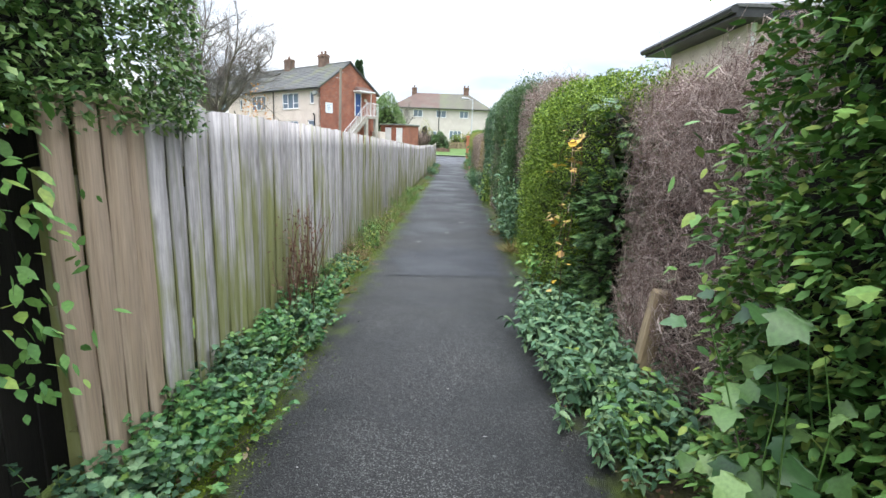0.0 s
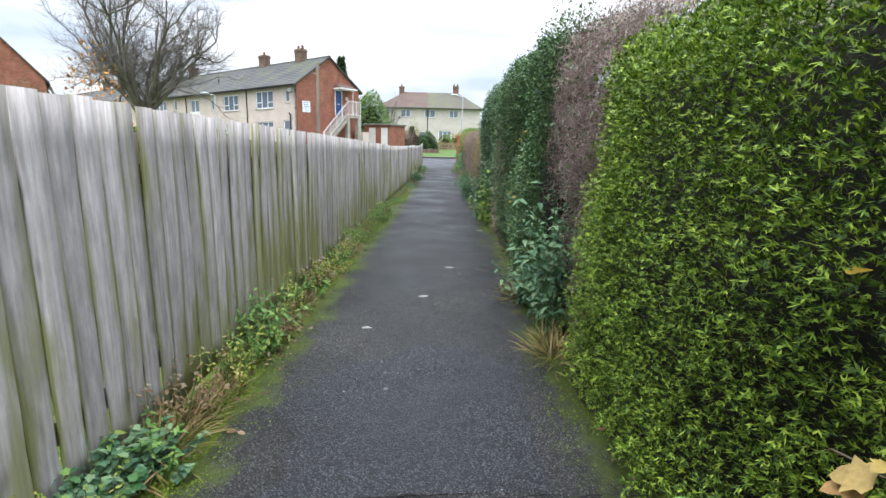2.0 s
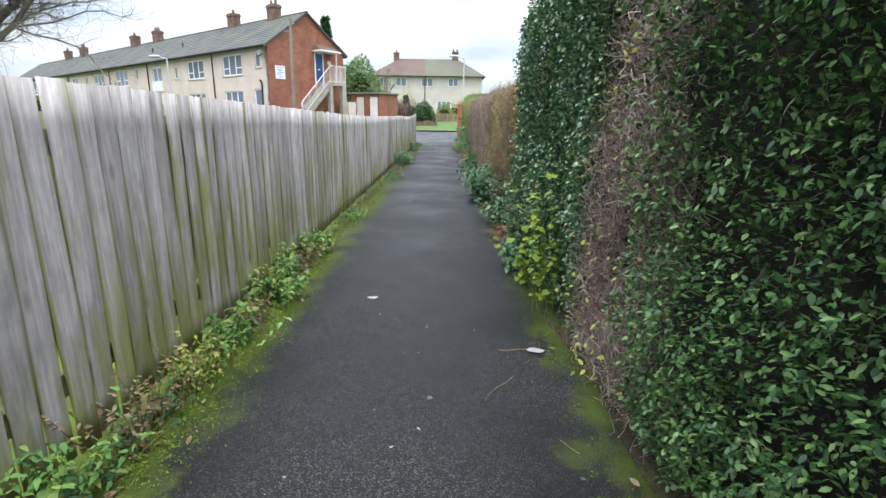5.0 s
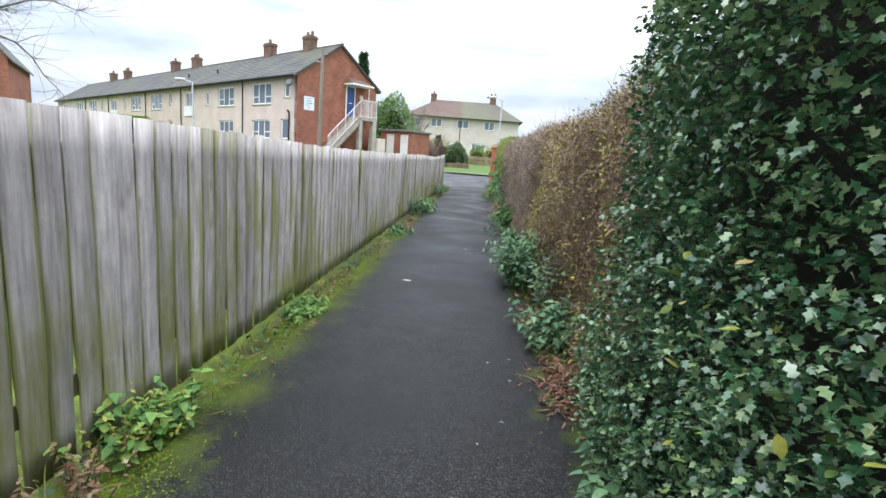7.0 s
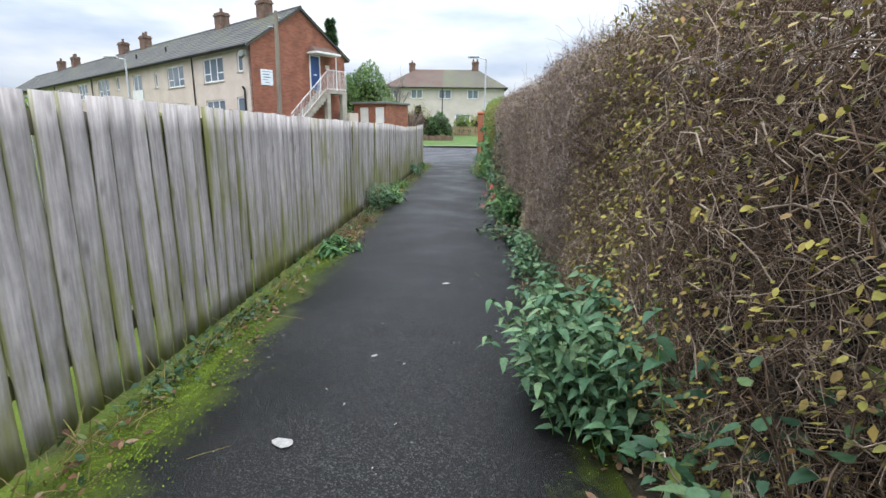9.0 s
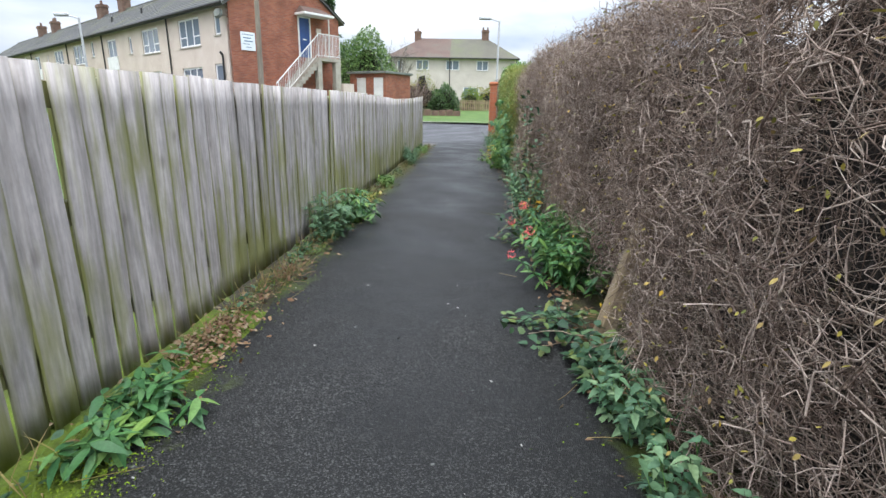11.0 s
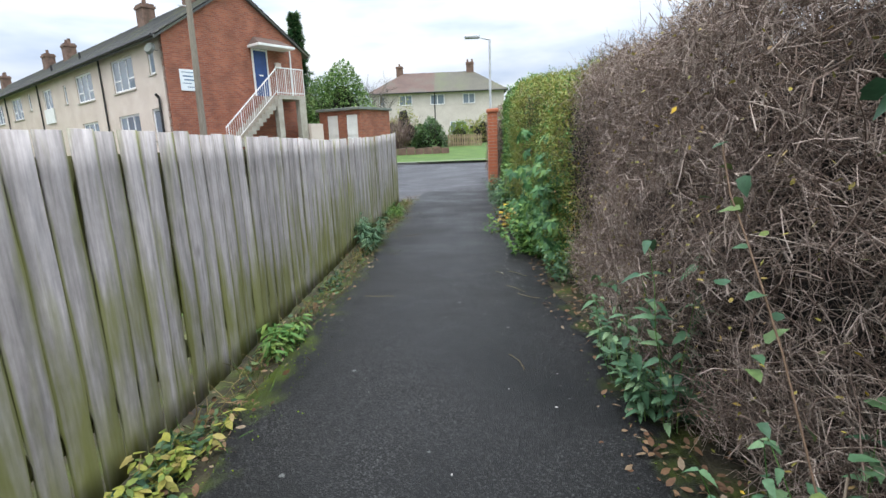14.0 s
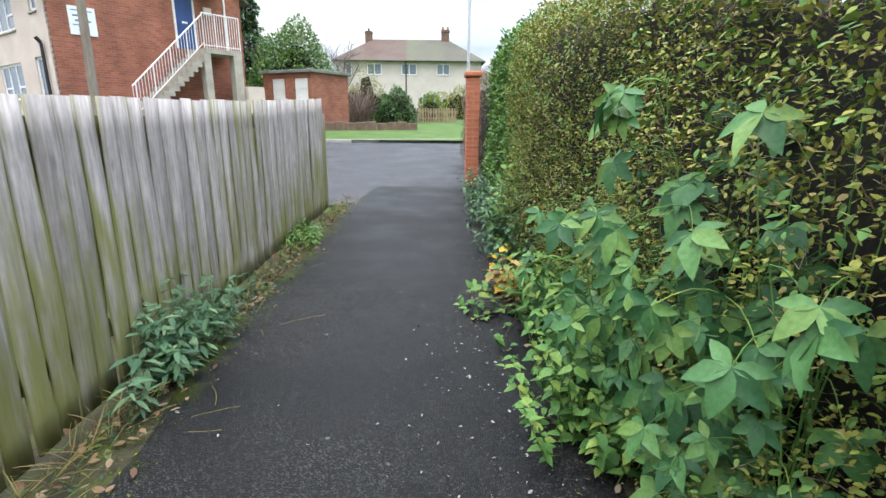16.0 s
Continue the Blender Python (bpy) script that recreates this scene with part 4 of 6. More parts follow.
scatter("sprays", FERN, p, unit(np.c_[rng.normal(-0.9, 0.3, n), rng.normal(-0.2, 0.6, n), rng.normal(0.15, 0.3, n)]), rng.uniform(0.05, 0.12, n), M["dark_leaf"], h_c, spin=np.array([[-0.3, 0, 1.0]]) + rng.normal(0, 0.3, (n, 3)))
n = 900
p = np.stack([rng.uniform(1.15, 1.7, n), 3.06 - np.abs(rng.normal(0, 0.10, n)) + 0.25 * np.abs(rng.normal(0, 1, n)), rng.uniform(0.1, 1.7, n)], -1)
scatter("sprays", FERN, p, unit(np.c_[rng.normal(-0.6, 0.4, n), rng.normal(-0.7, 0.4, n), rng.normal(0.1, 0.35, n)]), rng.uniform(0.06, 0.14, n), M["dark_leaf"], h_c, spin=np.array([[-0.3, -0.3, 1.0]]) + rng.normal(0, 0.3, (n, 3)))
h_d = bare_hedge("bare brown twiggy hedge behind nettles", 6.0, 7.1, 1.12, 1.75, 2.15, 1700, 2.0, "purple_twig", 5)
sprinkle(h_d, "leaves", 6.0, 7.1, 1.1, 1.7, 2.15, SMALL, 0.03, "dark_leaf", 700, 2.0)
h_e = leafy_hedge("dense dark green small-leaved privet hedge", 6.95, 10.0, 1.02, 1.6, 2.32, OVAL, 0.024, "dark_leaf", 9500, 2.6, 0.12, 1.1, 0.2, depth=0.1, twigs=700)
sprinkle(h_e, "yellow_leaves", 7.4, 8.6, 0.96, 1.6, 2.0, OVAL, 0.03, "autumn", 45, 2.6, 0.3, 1.5)
h_f = bare_hedge("brown twiggy hedge with a few last leaves", 9.9, 11.0, 1.06, 1.75, 2.2, 1700, 3.1, "purple_twig", 4)
sprinkle(h_f, "leaves", 9.9, 11.0, 1.05, 1.7, 2.2, OVAL, 0.03, "yellow_green", 600, 3.1)
h_g = leafy_hedge("glossy dark green holly hedge", 10.85, 13.2, 1.02, 1.6, 2.3, SPIKY, 0.029, "holly_leaf", 7600, 3.7, 0.1, 1.4, 0.15, depth=0.1)
sprinkle(h_g, "yellow_leaves", 11.0, 12.4, 0.98, 1.5, 1.6, OVAL, 0.038, "yellow_green", 110, 3.7, 0.2, 1.1)


def long_top(yy):
    return 1.72 + 0.06 * np.sin(yy * 1.1) + 0.05 * np.sin(yy * 2.7 + 1) + 0.22 * np.clip((14.2 - yy) / 1.2, 0, 1)


for y0, y1, sd in ((13.1, 17.3, 4.1), (17.2, 21.4, 4.6), (21.3, 25.9, 5.2)):
    h_h = bare_hedge("long bare brown hawthorn hedge, a tangle of twigs", y0, y1, 1.08, 1.65, long_top, 1650 if y0 < 21 else 2300, sd, "twig" if y0 < 17 else "grey_twig", 7, 0.28)
    sprinkle(h_h, "last_leaves", y0, y1, 1.06, 1.7, long_top, OVAL, 0.021 if y0 < 14 else 0.018, "fading", 11500 if y0 < 14 else 1600, sd)
    scatter("yellow_leaves", SMALL, np.stack([rng.normal(1.03, 0.05, 60), rng.uniform(y0, y1, 60), rng.uniform(0.2, 1.6, 60)], -1), rng.normal(0, 1, (60, 3)), rng.uniform(0.014, 0.03, 60), M["autumn"], h_h)


def end_top(yy):
    return 1.72 + 0.085 * (yy - 26) + 0.05 * np.sin(yy * 3)


h_i = leafy_hedge("yellowing green privet hedge with bare twigs", 25.8, 31.0, 1.1, 1.7, end_top, OVAL, 0.02, "yellow_green", 6000, 5.8, 0.1, 0.9, 0.2, depth=0.12, twigs=1600)
sprinkle(h_i, "green_leaves", 25.8, 31.0, 1.08, 1.7, end_top, OVAL, 0.026, "herb", 7000, 5.8)
h_j = leafy_hedge("fresh green clipped hedge beside the brick pillar", 30.9, 34.0, 1.24, 2.1, 2.2, OVAL, 0.055, "herb", 1900, 6.2, 0.08, 0.8, 0.3)
h_k = bare_hedge("brown twiggy hedge past the brick pillar", 35.3, 39.0, 1.12, 1.9, 2.1, 450, 6.6, "twig", 4)
# dark hedge that hangs over the start of the fence
h_l = thing("hedge", "dark green privet hedge overhanging the fence", "hedge", (0, 0, 0))
n = 44000
p = np.stack([rng.uniform(-2.3, -0.98, n), np.where(rng.random(n) < 0.85, rng.uniform(0.1, 1.98, n), rng.uniform(-4, 1.98, n)), rng.uniform(1.36, 3.0, n)], -1)
face = rng.random(n)
p[:, 0] = np.where(face < 0.62, -0.98 + 0.07 * lumps(p[:, 1], p[:, 2], 1.0) - np.abs(rng.normal(0, 0.1, n)), p[:, 0])
end = (face >= 0.62) & (face < 0.86)
p[:, 1] = np.where(end, 1.98 - np.abs(rng.normal(0, 0.06, n)), p[:, 1])
p[:, 2] = np.where(face >= 0.86, 1.45 + 0.06 * rng.random(n), p[:, 2])
scatter("foliage", SMALL, p, unit(np.array([0.7, 0.2, 0.1]) + rng.normal(0, 0.9, (n, 3))), 0.034 * rng.uniform(0.6, 1.3, n), M["privet"], h_l)
# near-black box as painted shade behind the overhanging leaves
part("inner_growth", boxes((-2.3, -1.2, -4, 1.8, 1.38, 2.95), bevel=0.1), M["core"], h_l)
part("trunk", rod(bmesh.new(), (-1.7, 0.9, -0.05), (-1.65, 0.8, 1.6), 0.06, 0.05), M["bark"], h_l)
n = 130
p = np.stack([rng.normal(-1.02, 0.03, n), rng.normal(1.02, 0.1, n), rng.uniform(0.55, 1.45, n)], -1)
scatter("hanging_leaves", OVAL, p, unit(np.array([0.6, 0, -0.5]) + rng.normal(0, 0.5, (n, 3))), 0.055 * rng.uniform(0.6, 1.3, n), M["herb"], h_l)

# ---- buildings ----


def wall_mesh(w, h, openings, thick):
    """A wall in the x-z plane, outer face at y=0, thickness towards +y, with openings (x0, x1, z0, z1)."""
    xs = sorted({0.0, w, *[v for o in openings for v in o[:2]]})
    zs = sorted({0.0, h, *[v for o in openings for v in o[2:]]})
    bm = bmesh.new()
    for a, b in zip(xs, xs[1:]):
        for c, d in zip(zs, zs[1:]):
            mx, mz = (a + b) / 2, (c + d) / 2
            if any(o[0] < mx < o[1] and o[2] < mz < o[3] for o in openings):
                continue
            for y, order in ((0, 1), (thick, -1)):
                q = [bm.verts.new(v) for v in ((a, y, c), (b, y, c), (b, y, d), (a, y, d))]
                bm.faces.new(q[::order])
    for x0, x1, z0, z1 in [*openings, (0.0, w, 0.0, h)]:
        ring = ((x0, z0), (x1, z0), (x1, z1), (x0, z1))
        for k in range(4):
            (ax, az), (bx, bz) = ring[k], ring[(k + 1) % 4]
            bm.faces.new([bm.verts.new(v) for v in ((ax, 0, az), (bx, 0, bz), (bx, thick, bz), (ax, thick, az))])
    bmesh.ops.remove_doubles(bm, verts=bm.verts, dist=0.0005)
    return bm


def window(parent, x0, x1, z0, z1, lights=3, y=0.05, transom=True):
    """A white window of several lights in the opening; its parts hang under one window part."""
    f = 0.085
    win = part("window", boxes((x0, x1, y, y + 0.06, z0, z0 + f), (x0, x1, y, y + 0.06, z1 - f, z1), (x0, x0 + f, y, y + 0.06, z0, z1), (x1 - f, x1, y, y + 0.06, z0, z1)), M["white"], parent)
    for k in range(1, lights):
        xm = x0 + (x1 - x0) * k / lights
        part("mullion", boxes((xm - 0.04, xm + 0.04, y + 0.002, y + 0.058, z0 + f, z1 - f)), M["white"], win)
    if transom:
        for k in range(lights):
            if lights < 3 or k != 1:
                a = x0 + f if k == 0 else x0 + (x1 - x0) * k / lights + 0.043
                b = x1 - f if k == lights - 1 else x0 + (x1 - x0) * (k + 1) / lights - 0.043
                zt = z0 + (z1 - z0) * 0.36
                part("transom", boxes((a, b, y + 0.004, y + 0.056, zt - 0.03, zt + 0.03)), M["white"], win)
    part("pane", boxes((x0 + f * 0.6, x1 - f * 0.6, y + 0.025, y + 0.035, z0 + f * 0.6, z1 - f * 0.6)), M["glass"], win)
    part("sill", boxes((x0 - 0.06, x1 + 0.06, -0.05, y - 0.003, z0 - 0.06, z0 - 0.004), bevel=0.008), M["concrete"], win)
    return win


def chimney(parent, x, y, z0, z1, pots=2, wide=0.55):
    c = part("chimney", boxes((x - wide, x + wide, y - 0.3, y + 0.3, z0, z1), (x - wide - 0.05, x + wide + 0.05, y - 0.35, y + 0.35, z1 - 0.22, z1 - 0.1)), M["chimney_brick"], parent)
    for k in range(pots):
        xp = x + (k - (pots - 1) / 2) * 0.5
        part("pot", rod(bmesh.new(), (xp, y, z1), (xp, y, z1 + 0.3), 0.11, 0.09, 10), M["chimney_brick"], c)


def roof_slab(corners, thick=0.1):
    bm = bmesh.new()
    top = [bm.verts.new(c) for c in corners]
    low = [bm.verts.new((c[0], c[1], c[2] - thick)) for c in corners]
    n = len(corners)
    bm.faces.new(top)
    bm.faces.new(low[::-1])
    for k in range(n):
        bm.faces.new((top[k], low[k], low[(k + 1) % n], top[(k + 1) % n]))
    bmesh.ops.recalc_face_normals(bm, faces=bm.faces)
    return bm


def gable_mesh(depth, eave, apex, thick, x=0.0):
    bm = bmesh.new()
    prof = [(0, 0), (depth, 0), (depth, eave), (depth / 2, apex), (0, eave)]
    a = [bm.verts.new((x, y, z)) for y, z in prof]
    b = [bm.verts.new((x - thick, y, z)) for y, z in prof]
    bm.faces.new(a)
    bm.faces.new(b[::-1])
    for k in range(5):
        bm.faces.new((a[k], b[k], b[(k + 1) % 5], a[(k + 1) % 5]))
    bmesh.ops.recalc_face_normals(bm, faces=bm.faces)
    return bm


def roof_tiles(parent, x0, x1, ye, yr, ze, zr, mat, step=0.3):
    """Courses of tiles as stepped strips on one slope, from the eaves to the ridge."""
    n = max(4, int(abs(math.hypot(yr - ye, zr - ze)) / step))
    bm = bmesh.new()
    for k in range(n):
        a, b = k / n, (k + 1.15) / n
        y0, y1, z0, z1 = ye + (yr - ye) * a, ye + (yr - ye) * min(b, 1), ze + (zr - ze) * a + 0.05, ze + (zr - ze) * min(b, 1) + 0.012
        v = [bm.verts.new(p) for p in ((x0, y0, z0), (x1, y0, z0), (x1, y1, z1), (x0, y1, z1), (x0, y0, z0 - 0.04), (x1, y0, z0 - 0.04))]
        bm.faces.new((v[0], v[1], v[2], v[3]))
        bm.faces.new((v[4], v[5], v[1], v[0]))
    return part("roof_tiles", bm, mat, parent)


# flats: local x along the front (towards the gable end at x=0), y along the gable, z up
GX, GY = 0.588, 0.809
turn = Matrix(((GY, GX, 0, 0), (-GX, GY, 0, 0), (0, 0, 1, 0), (0, 0, 0, 1)))
BASE = 0.95
flats = thing("apartment_building", "two-storey flats, cream rendered front, red brick gable, grey roof", "building", (-11.0, 41.7, BASE), turn=turn)
LENGTH, DEPTH, EAVE, APEX = 52.0, 6.4, 4.68, 6.9


def front_openings():
    o = []
    for b in (0.0, 17.2, 34.4):
        for x0, x1, z0, z1, lights in ((0.85, 1.4, 3.3, 4.3, 1), (2.9, 5.2, 2.95, 4.3, 3), (7.7, 9.95, 2.95, 4.25, 3), (11.5, 11.95, 3.1, 4.05, 1), (14.0, 15.5, 2.35, 4.15, 2), (0.85, 1.7, 0.75, 2.0, 1), (3.0, 5.2, 0.75, 1.95, 3), (7.8, 9.9, 0.75, 1.95, 3)):
            if b + x1 < 51:
                o.append((b + x0, b + x1, z0, z1, lights))
    return o


opens = front_openings()
holes = [(LENGTH - b, LENGTH - a, c, d) for a, b, c, d, _ in opens]
bm = wall_mesh(LENGTH, EAVE, holes, 0.28)
bmesh.ops.translate(bm, verts=bm.verts, vec=(-LENGTH, 0, 0))
part("front_wall", bm, M["render_wall"], flats, "cream pebbledash front wall")
for a, b, c, d, n_l in opens:
    window(flats, -b, -a, c, d, n_l, transom=n_l > 1)
part("gable_wall", gable_mesh(DEPTH, EAVE, APEX, 0.28, 0.004), M["brick"], flats, "red brick gable wall")
part("gable_wall", gable_mesh(DEPTH, EAVE, APEX, 0.28, -LENGTH + 0.28), M["brick"], flats)
part("back_wall", boxes((-LENGTH + 0.3, -0.3, DEPTH - 0.28, DEPTH, 0, EAVE)), M["render_wall"], flats)
part("floor", boxes((-LENGTH + 0.3, -0.3, 0.3, DEPTH - 0.3, 2.35, 2.6)), M["concrete"], flats)
for sgn in (0, 1):
    ye, over = (-0.32, 0.0) if sgn == 0 else (DEPTH + 0.32, 0.0)
    ze = EAVE - 0.32 * (APEX - EAVE) / (DEPTH / 2) + 0.06
    part("roof_slope", roof_slab([(-LENGTH - 0.15, ye, ze), (0.14, ye, ze), (0.14, DEPTH / 2, APEX + 0.06), (-LENGTH - 0.15, DEPTH / 2, APEX + 0.06)]), M["slate"], flats, "grey tiled roof slope with moss")
    roof_tiles(flats, -LENGTH - 0.17, 0.16, ye - (0.03 if sgn == 0 else -0.03), DEPTH / 2, ze, APEX + 0.06, M["slate"])
part("ridge", rod(bmesh.new(), (-LENGTH, DEPTH / 2, APEX + 0.07), (0.16, DEPTH / 2, APEX + 0.07), 0.09), M["slate"], flats)
part("gutter", rod(bmesh.new(), (-LENGTH, -0.38, EAVE - 0.14), (0.1, -0.38, EAVE - 0.14), 0.06), M["black"], flats)
part("fascia", boxes((-LENGTH, 0.08, -0.31, -0.28, EAVE - 0.22, EAVE - 0.1)), M["white_paint"], flats)
for xd in (-6.4, -16.2, -23.6, -33.4, -40.8):
    part("downpipe", rod(bmesh.new(), (xd, -0.06, 0), (xd, -0.06, EAVE - 0.15), 0.04), M["black"], flats)
part("waste_pipe", rod(rod(bmesh.new(), (-0.7, -0.08, 0), (-0.7, -0.08, 2.35), 0.05), (-0.7, -0.08, 2.35), (-0.7, -0.2, 2.5), 0.06), M["black"], flats)
for xc, pots in ((-3.4, 2), (-8.4, 1), (-20.5, 2), (-25.0, 1), (-37.5, 2), (-42.0, 1)):
    chimney(flats, xc, DEPTH / 2, APEX - 0.5, APEX + 0.95, pots, 0.42)
for xv, zv in ((-12.5, 1.2), (-17.5, 1.2)):
    part("roof_vent", rod(bmesh.new(), (xv, 1.2, EAVE + 0.6), (xv, 1.2, EAVE + 1.25), 0.06), M["black"], flats)
# front balcony panels beside the glazed doors
for b in (0.0, 17.2, 34.4):
    part("balcony", boxes((-b - 15.6, -b - 13.9, -0.06, -0.005, 2.3, 3.1)), M["white_paint"], flats)
# gable: door, canopy, landing, stairs, railing, sign
door = part("door", boxes((0.006, 0.05, 3.80, 4.42, 2.55, 4.46), bevel=0.01), M["blue_paint"], flats, "blue entrance door at the head of the stairs")
part("letterbox", boxes((0.051, 0.06, 4.0, 4.2, 3.4, 3.46)), M["white_paint"], door)
part("door_frame", boxes((0.006, 0.07, 3.73, 3.79, 2.55, 4.53), (0.006, 0.07, 4.43, 4.49, 2.55, 4.53), (0.006, 0.07, 3.79, 4.43, 4.47, 4.53)), M["white_paint"], flats)
bm = bmesh.new()
cv = [(0.02, 3.6, 4.66), (0.02, 5.4, 4.66), (0.85, 5.4, 4.66), (0.85, 3.6, 4.66), (0.02, 3.9, 5.05), (0.02, 5.1, 5.05)]
q = [bm.verts.new(c) for c in cv]
for f in ((0, 1, 2, 3), (3, 2, 5, 4), (0, 3, 4), (1, 5, 2), (0, 4, 5, 1)):
    bm.faces.new([q[k] for k in f])
part("canopy", bm, M["red_tile"], flats, "small red tiled canopy")
part("canopy_edge", boxes((0.02, 0.88, 3.57, 5.43, 4.55, 4.655), bevel=0.01), M["white_paint"], flats)
part("wall_lamp", boxes((0.01, 0.1, 4.85, 5.15, 3.8, 4.05), bevel=0.01), M["render_wall"], flats)
part("landing", boxes((0.01, 1.15, 4.15, 5.55, 2.36, 2.52)), M["concrete"], flats, "stained concrete landing")
part("pier", boxes((0.85, 1.15, 4.05, 4.3, 0, 2.35), (0.85, 1.15, 5.2, 5.54, 0, 2.35)), M["concrete"], flats)
part("low_wall", boxes((0.3, 1.3, 5.6, 6.3, 0, 1.3)), M["render_wall"], flats)
n_st = 14
for k in range(n_st):
    yk = 4.14 - (k + 1) * 0.18
    zk = 2.52 - (k + 1) * 2.52 / (n_st + 1)
    part("step", boxes((0.1, 1.1, yk, yk + 0.195, zk - 0.32, zk)), M["concrete"], flats)
rail_x = 1.12
s0, s1 = Vector((rail_x, 4.12, 2.52)), Vector((rail_x, 1.55, 0.05))
part("handrail", rod(bmesh.new(), s0 + Vector((0, 0, 1.08)), s1 + Vector((0, 0, 1.08)), 0.025), M["white_paint"], flats)
part("handrail", rod(bmesh.new(), s0 + Vector((0, 0, 0.18)), s1 + Vector((0, 0, 0.18)), 0.018), M["white_paint"], flats)
for k in range(26):
    u = k / 25
    p0 = s0.lerp(s1, u)
    part("baluster", rod(bmesh.new(), p0 + Vector((0, 0, 0.18)), p0 + Vector((0, 0, 1.08)), 0.009 if k % 6 else 0.022, None, 5), M["white_paint"], flats)
for zr, rr in ((3.66, 0.022), (2.62, 0.018)):
    part("landing_rail", rod(bmesh.new(), (rail_x, 4.12, zr), (rail_x, 5.52, zr), rr), M["white_paint"], flats)
for k in range(16):
    yk = 4.12 + 1.4 * k / 15
    part("baluster", rod(bmesh.new(), (rail_x, yk, 2.52), (rail_x, yk, 3.66), 0.011 if k % 5 else 0.022, None, 5), M["white_paint"], flats)
part("drain_pipe", rod(bmesh.new(), (0.05, 5.7, 2.6), (0.05, 5.7, 4.8), 0.035), M["white_paint"], flats)
# notice board: rows of bars
board = part("sign", boxes((0.006, 0.04, 0.50, 1.24, 2.60, 3.42), bevel=0.006), M["sign"], flats, "white notice sign with blue-grey rows of writing")
for k, (a, b, hgt) in enumerate(((0.1, 0.75, 0.03), (0.14, 0.6, 0.05), (0.2, 0.68, 0.05), (0.12, 0.5, 0.03), (0.28, 0.6, 0.03))):
    zb = 3.32 - 0.14 * k
    part("writing_bar", boxes((0.0405, 0.043, 0.48 + a * 0.9, 0.48 + b * 0.9, zb - hgt, zb)), M["sign_ink"], board)
part("satellite_dish", rod(rod(bmesh.new(), (-0.28, -0.06, 4.05), (-0.28, -0.34, 4.1), 0.02), (-0.30, -0.30, 4.1), (-0.27, -0.40, 4.14), 0.24, 0.19, 16), M["lead"], flats)
# the row follows the falling ground away from the gable
for ob in flats.children_recursive:
    for v in ob.data.vertices:
        if v.co.x < -0.3:
            v.co.z += 0.018 * (v.co.x + 0.3)
# low wall with concrete blocks in front of the flats
yard_wall = thing("garden_wall", "low grey block wall in front of the flats", "wall", (-11.0, 41.7, 0), turn=turn)
for k in range(24):
    part("block", boxes((-13.4 + k * 0.45, -12.97 + k * 0.45, -4.2, -4.0, -0.1, 1.78 + (0.1 if k % 4 == 0 else 0)), bevel=0.015), M["concrete"], yard_wall)


# pair of houses across the road
houses = thing("semi_detached_houses", "pair of pale rendered houses under one hipped tiled roof", "house", (-10.0, 82.0, 0.98), turn=Matrix.Scale(1.106, 4))
HW, HE, HR = 13.9, 5.35, 7.75
h_open = [(0.8, 1.4, 4.05, 5.05, 1), (2.9, 4.3, 4.05, 5.1, 2), (6.2, 7.7, 4.05, 5.1, 2), (9.6, 10.9, 4.05, 5.1, 2), (1.6, 3.4, 1.0, 2.3, 3), (8.2, 10.0, 1.0, 2.3, 3), (5.5, 6.4, 0.1, 2.15, 1)]
part("front_wall", wall_mesh(HW, HE, [o[:4] for o in h_open], 0.25), M["grey_render"], houses)
for a, b, c, d, n_l in h_open:
    window(houses, a, b, c, d, n_l, transom=False)
part("side_wall", boxes((0.0, 0.25, 0.26, 7.5, 0, HE), (HW - 0.25, HW, 0.26, 7.5, 0, HE), (0.26, HW - 0.26, 7.25, 7.5, 0, HE)), M["grey_render"], houses)
o = 0.4
ridge_a, ridge_b = (3.1, 3.75, HR), (HW - 3.1, 3.75, HR)
mid_e, mid_r = (HW / 2 - 0.3, -o, HE), (HW / 2 - 0.3, 3.75, HR)
part("roof_slope", roof_slab([(-o, -o, HE), mid_e, mid_r, ridge_a]), M["red_tile"], houses, "weathered reddish tiled roof slope")
part("roof_slope", roof_slab([mid_e, (HW + o, -o, HE), ridge_b, mid_r]), M["moss_tile"], houses, "grey-green tiled roof slope")
part("roof_slope", roof_slab([(-o, 7.9, HE), (-o, -o, HE), ridge_a]), M["red_tile"], houses)
part("roof_slope", roof_slab([(HW + o, -o, HE), (HW + o, 7.9, HE), ridge_b]), M["moss_tile"], houses)
part("roof_slope", roof_slab([(HW + o, 7.9, HE), (-o, 7.9, HE), ridge_a, ridge_b]), M["moss_tile"], houses)
part("gutter", rod(bmesh.new(), (-o, -o - 0.05, HE - 0.06), (HW + o, -o - 0.05, HE - 0.06), 0.06), M["black"], houses)
chimney(houses, 2.7, 3.75, HR - 0.5, HR + 0.75, 1, 0.35)
chimney(houses, HW - 3.4, 3.75, HR - 0.5, HR + 0.95, 2, 0.4)
part("downpipe", rod(bmesh.new(), (HW / 2 - 0.3, -0.06, 0), (HW / 2 - 0.3, -0.06, HE), 0.05), M["black"], houses)

# brick outbuilding with two white doors
shed_turn = Matrix.Rotation(radians(-30), 4, "Z")
shed = thing("brick_shed", "low red brick outbuilding with two white doors and a flat roof", "shed", (-7.0, 48.3, 0.70), turn=shed_turn)
SW, SD, SH = 2.75, 2.3, 2.2
part("front_wall", wall_mesh(SW, SH, [(0.5, 1.25, 0.05, 2.0), (1.8, 2.55, 0.05, 2.0)], 0.12), M["brick"], shed)
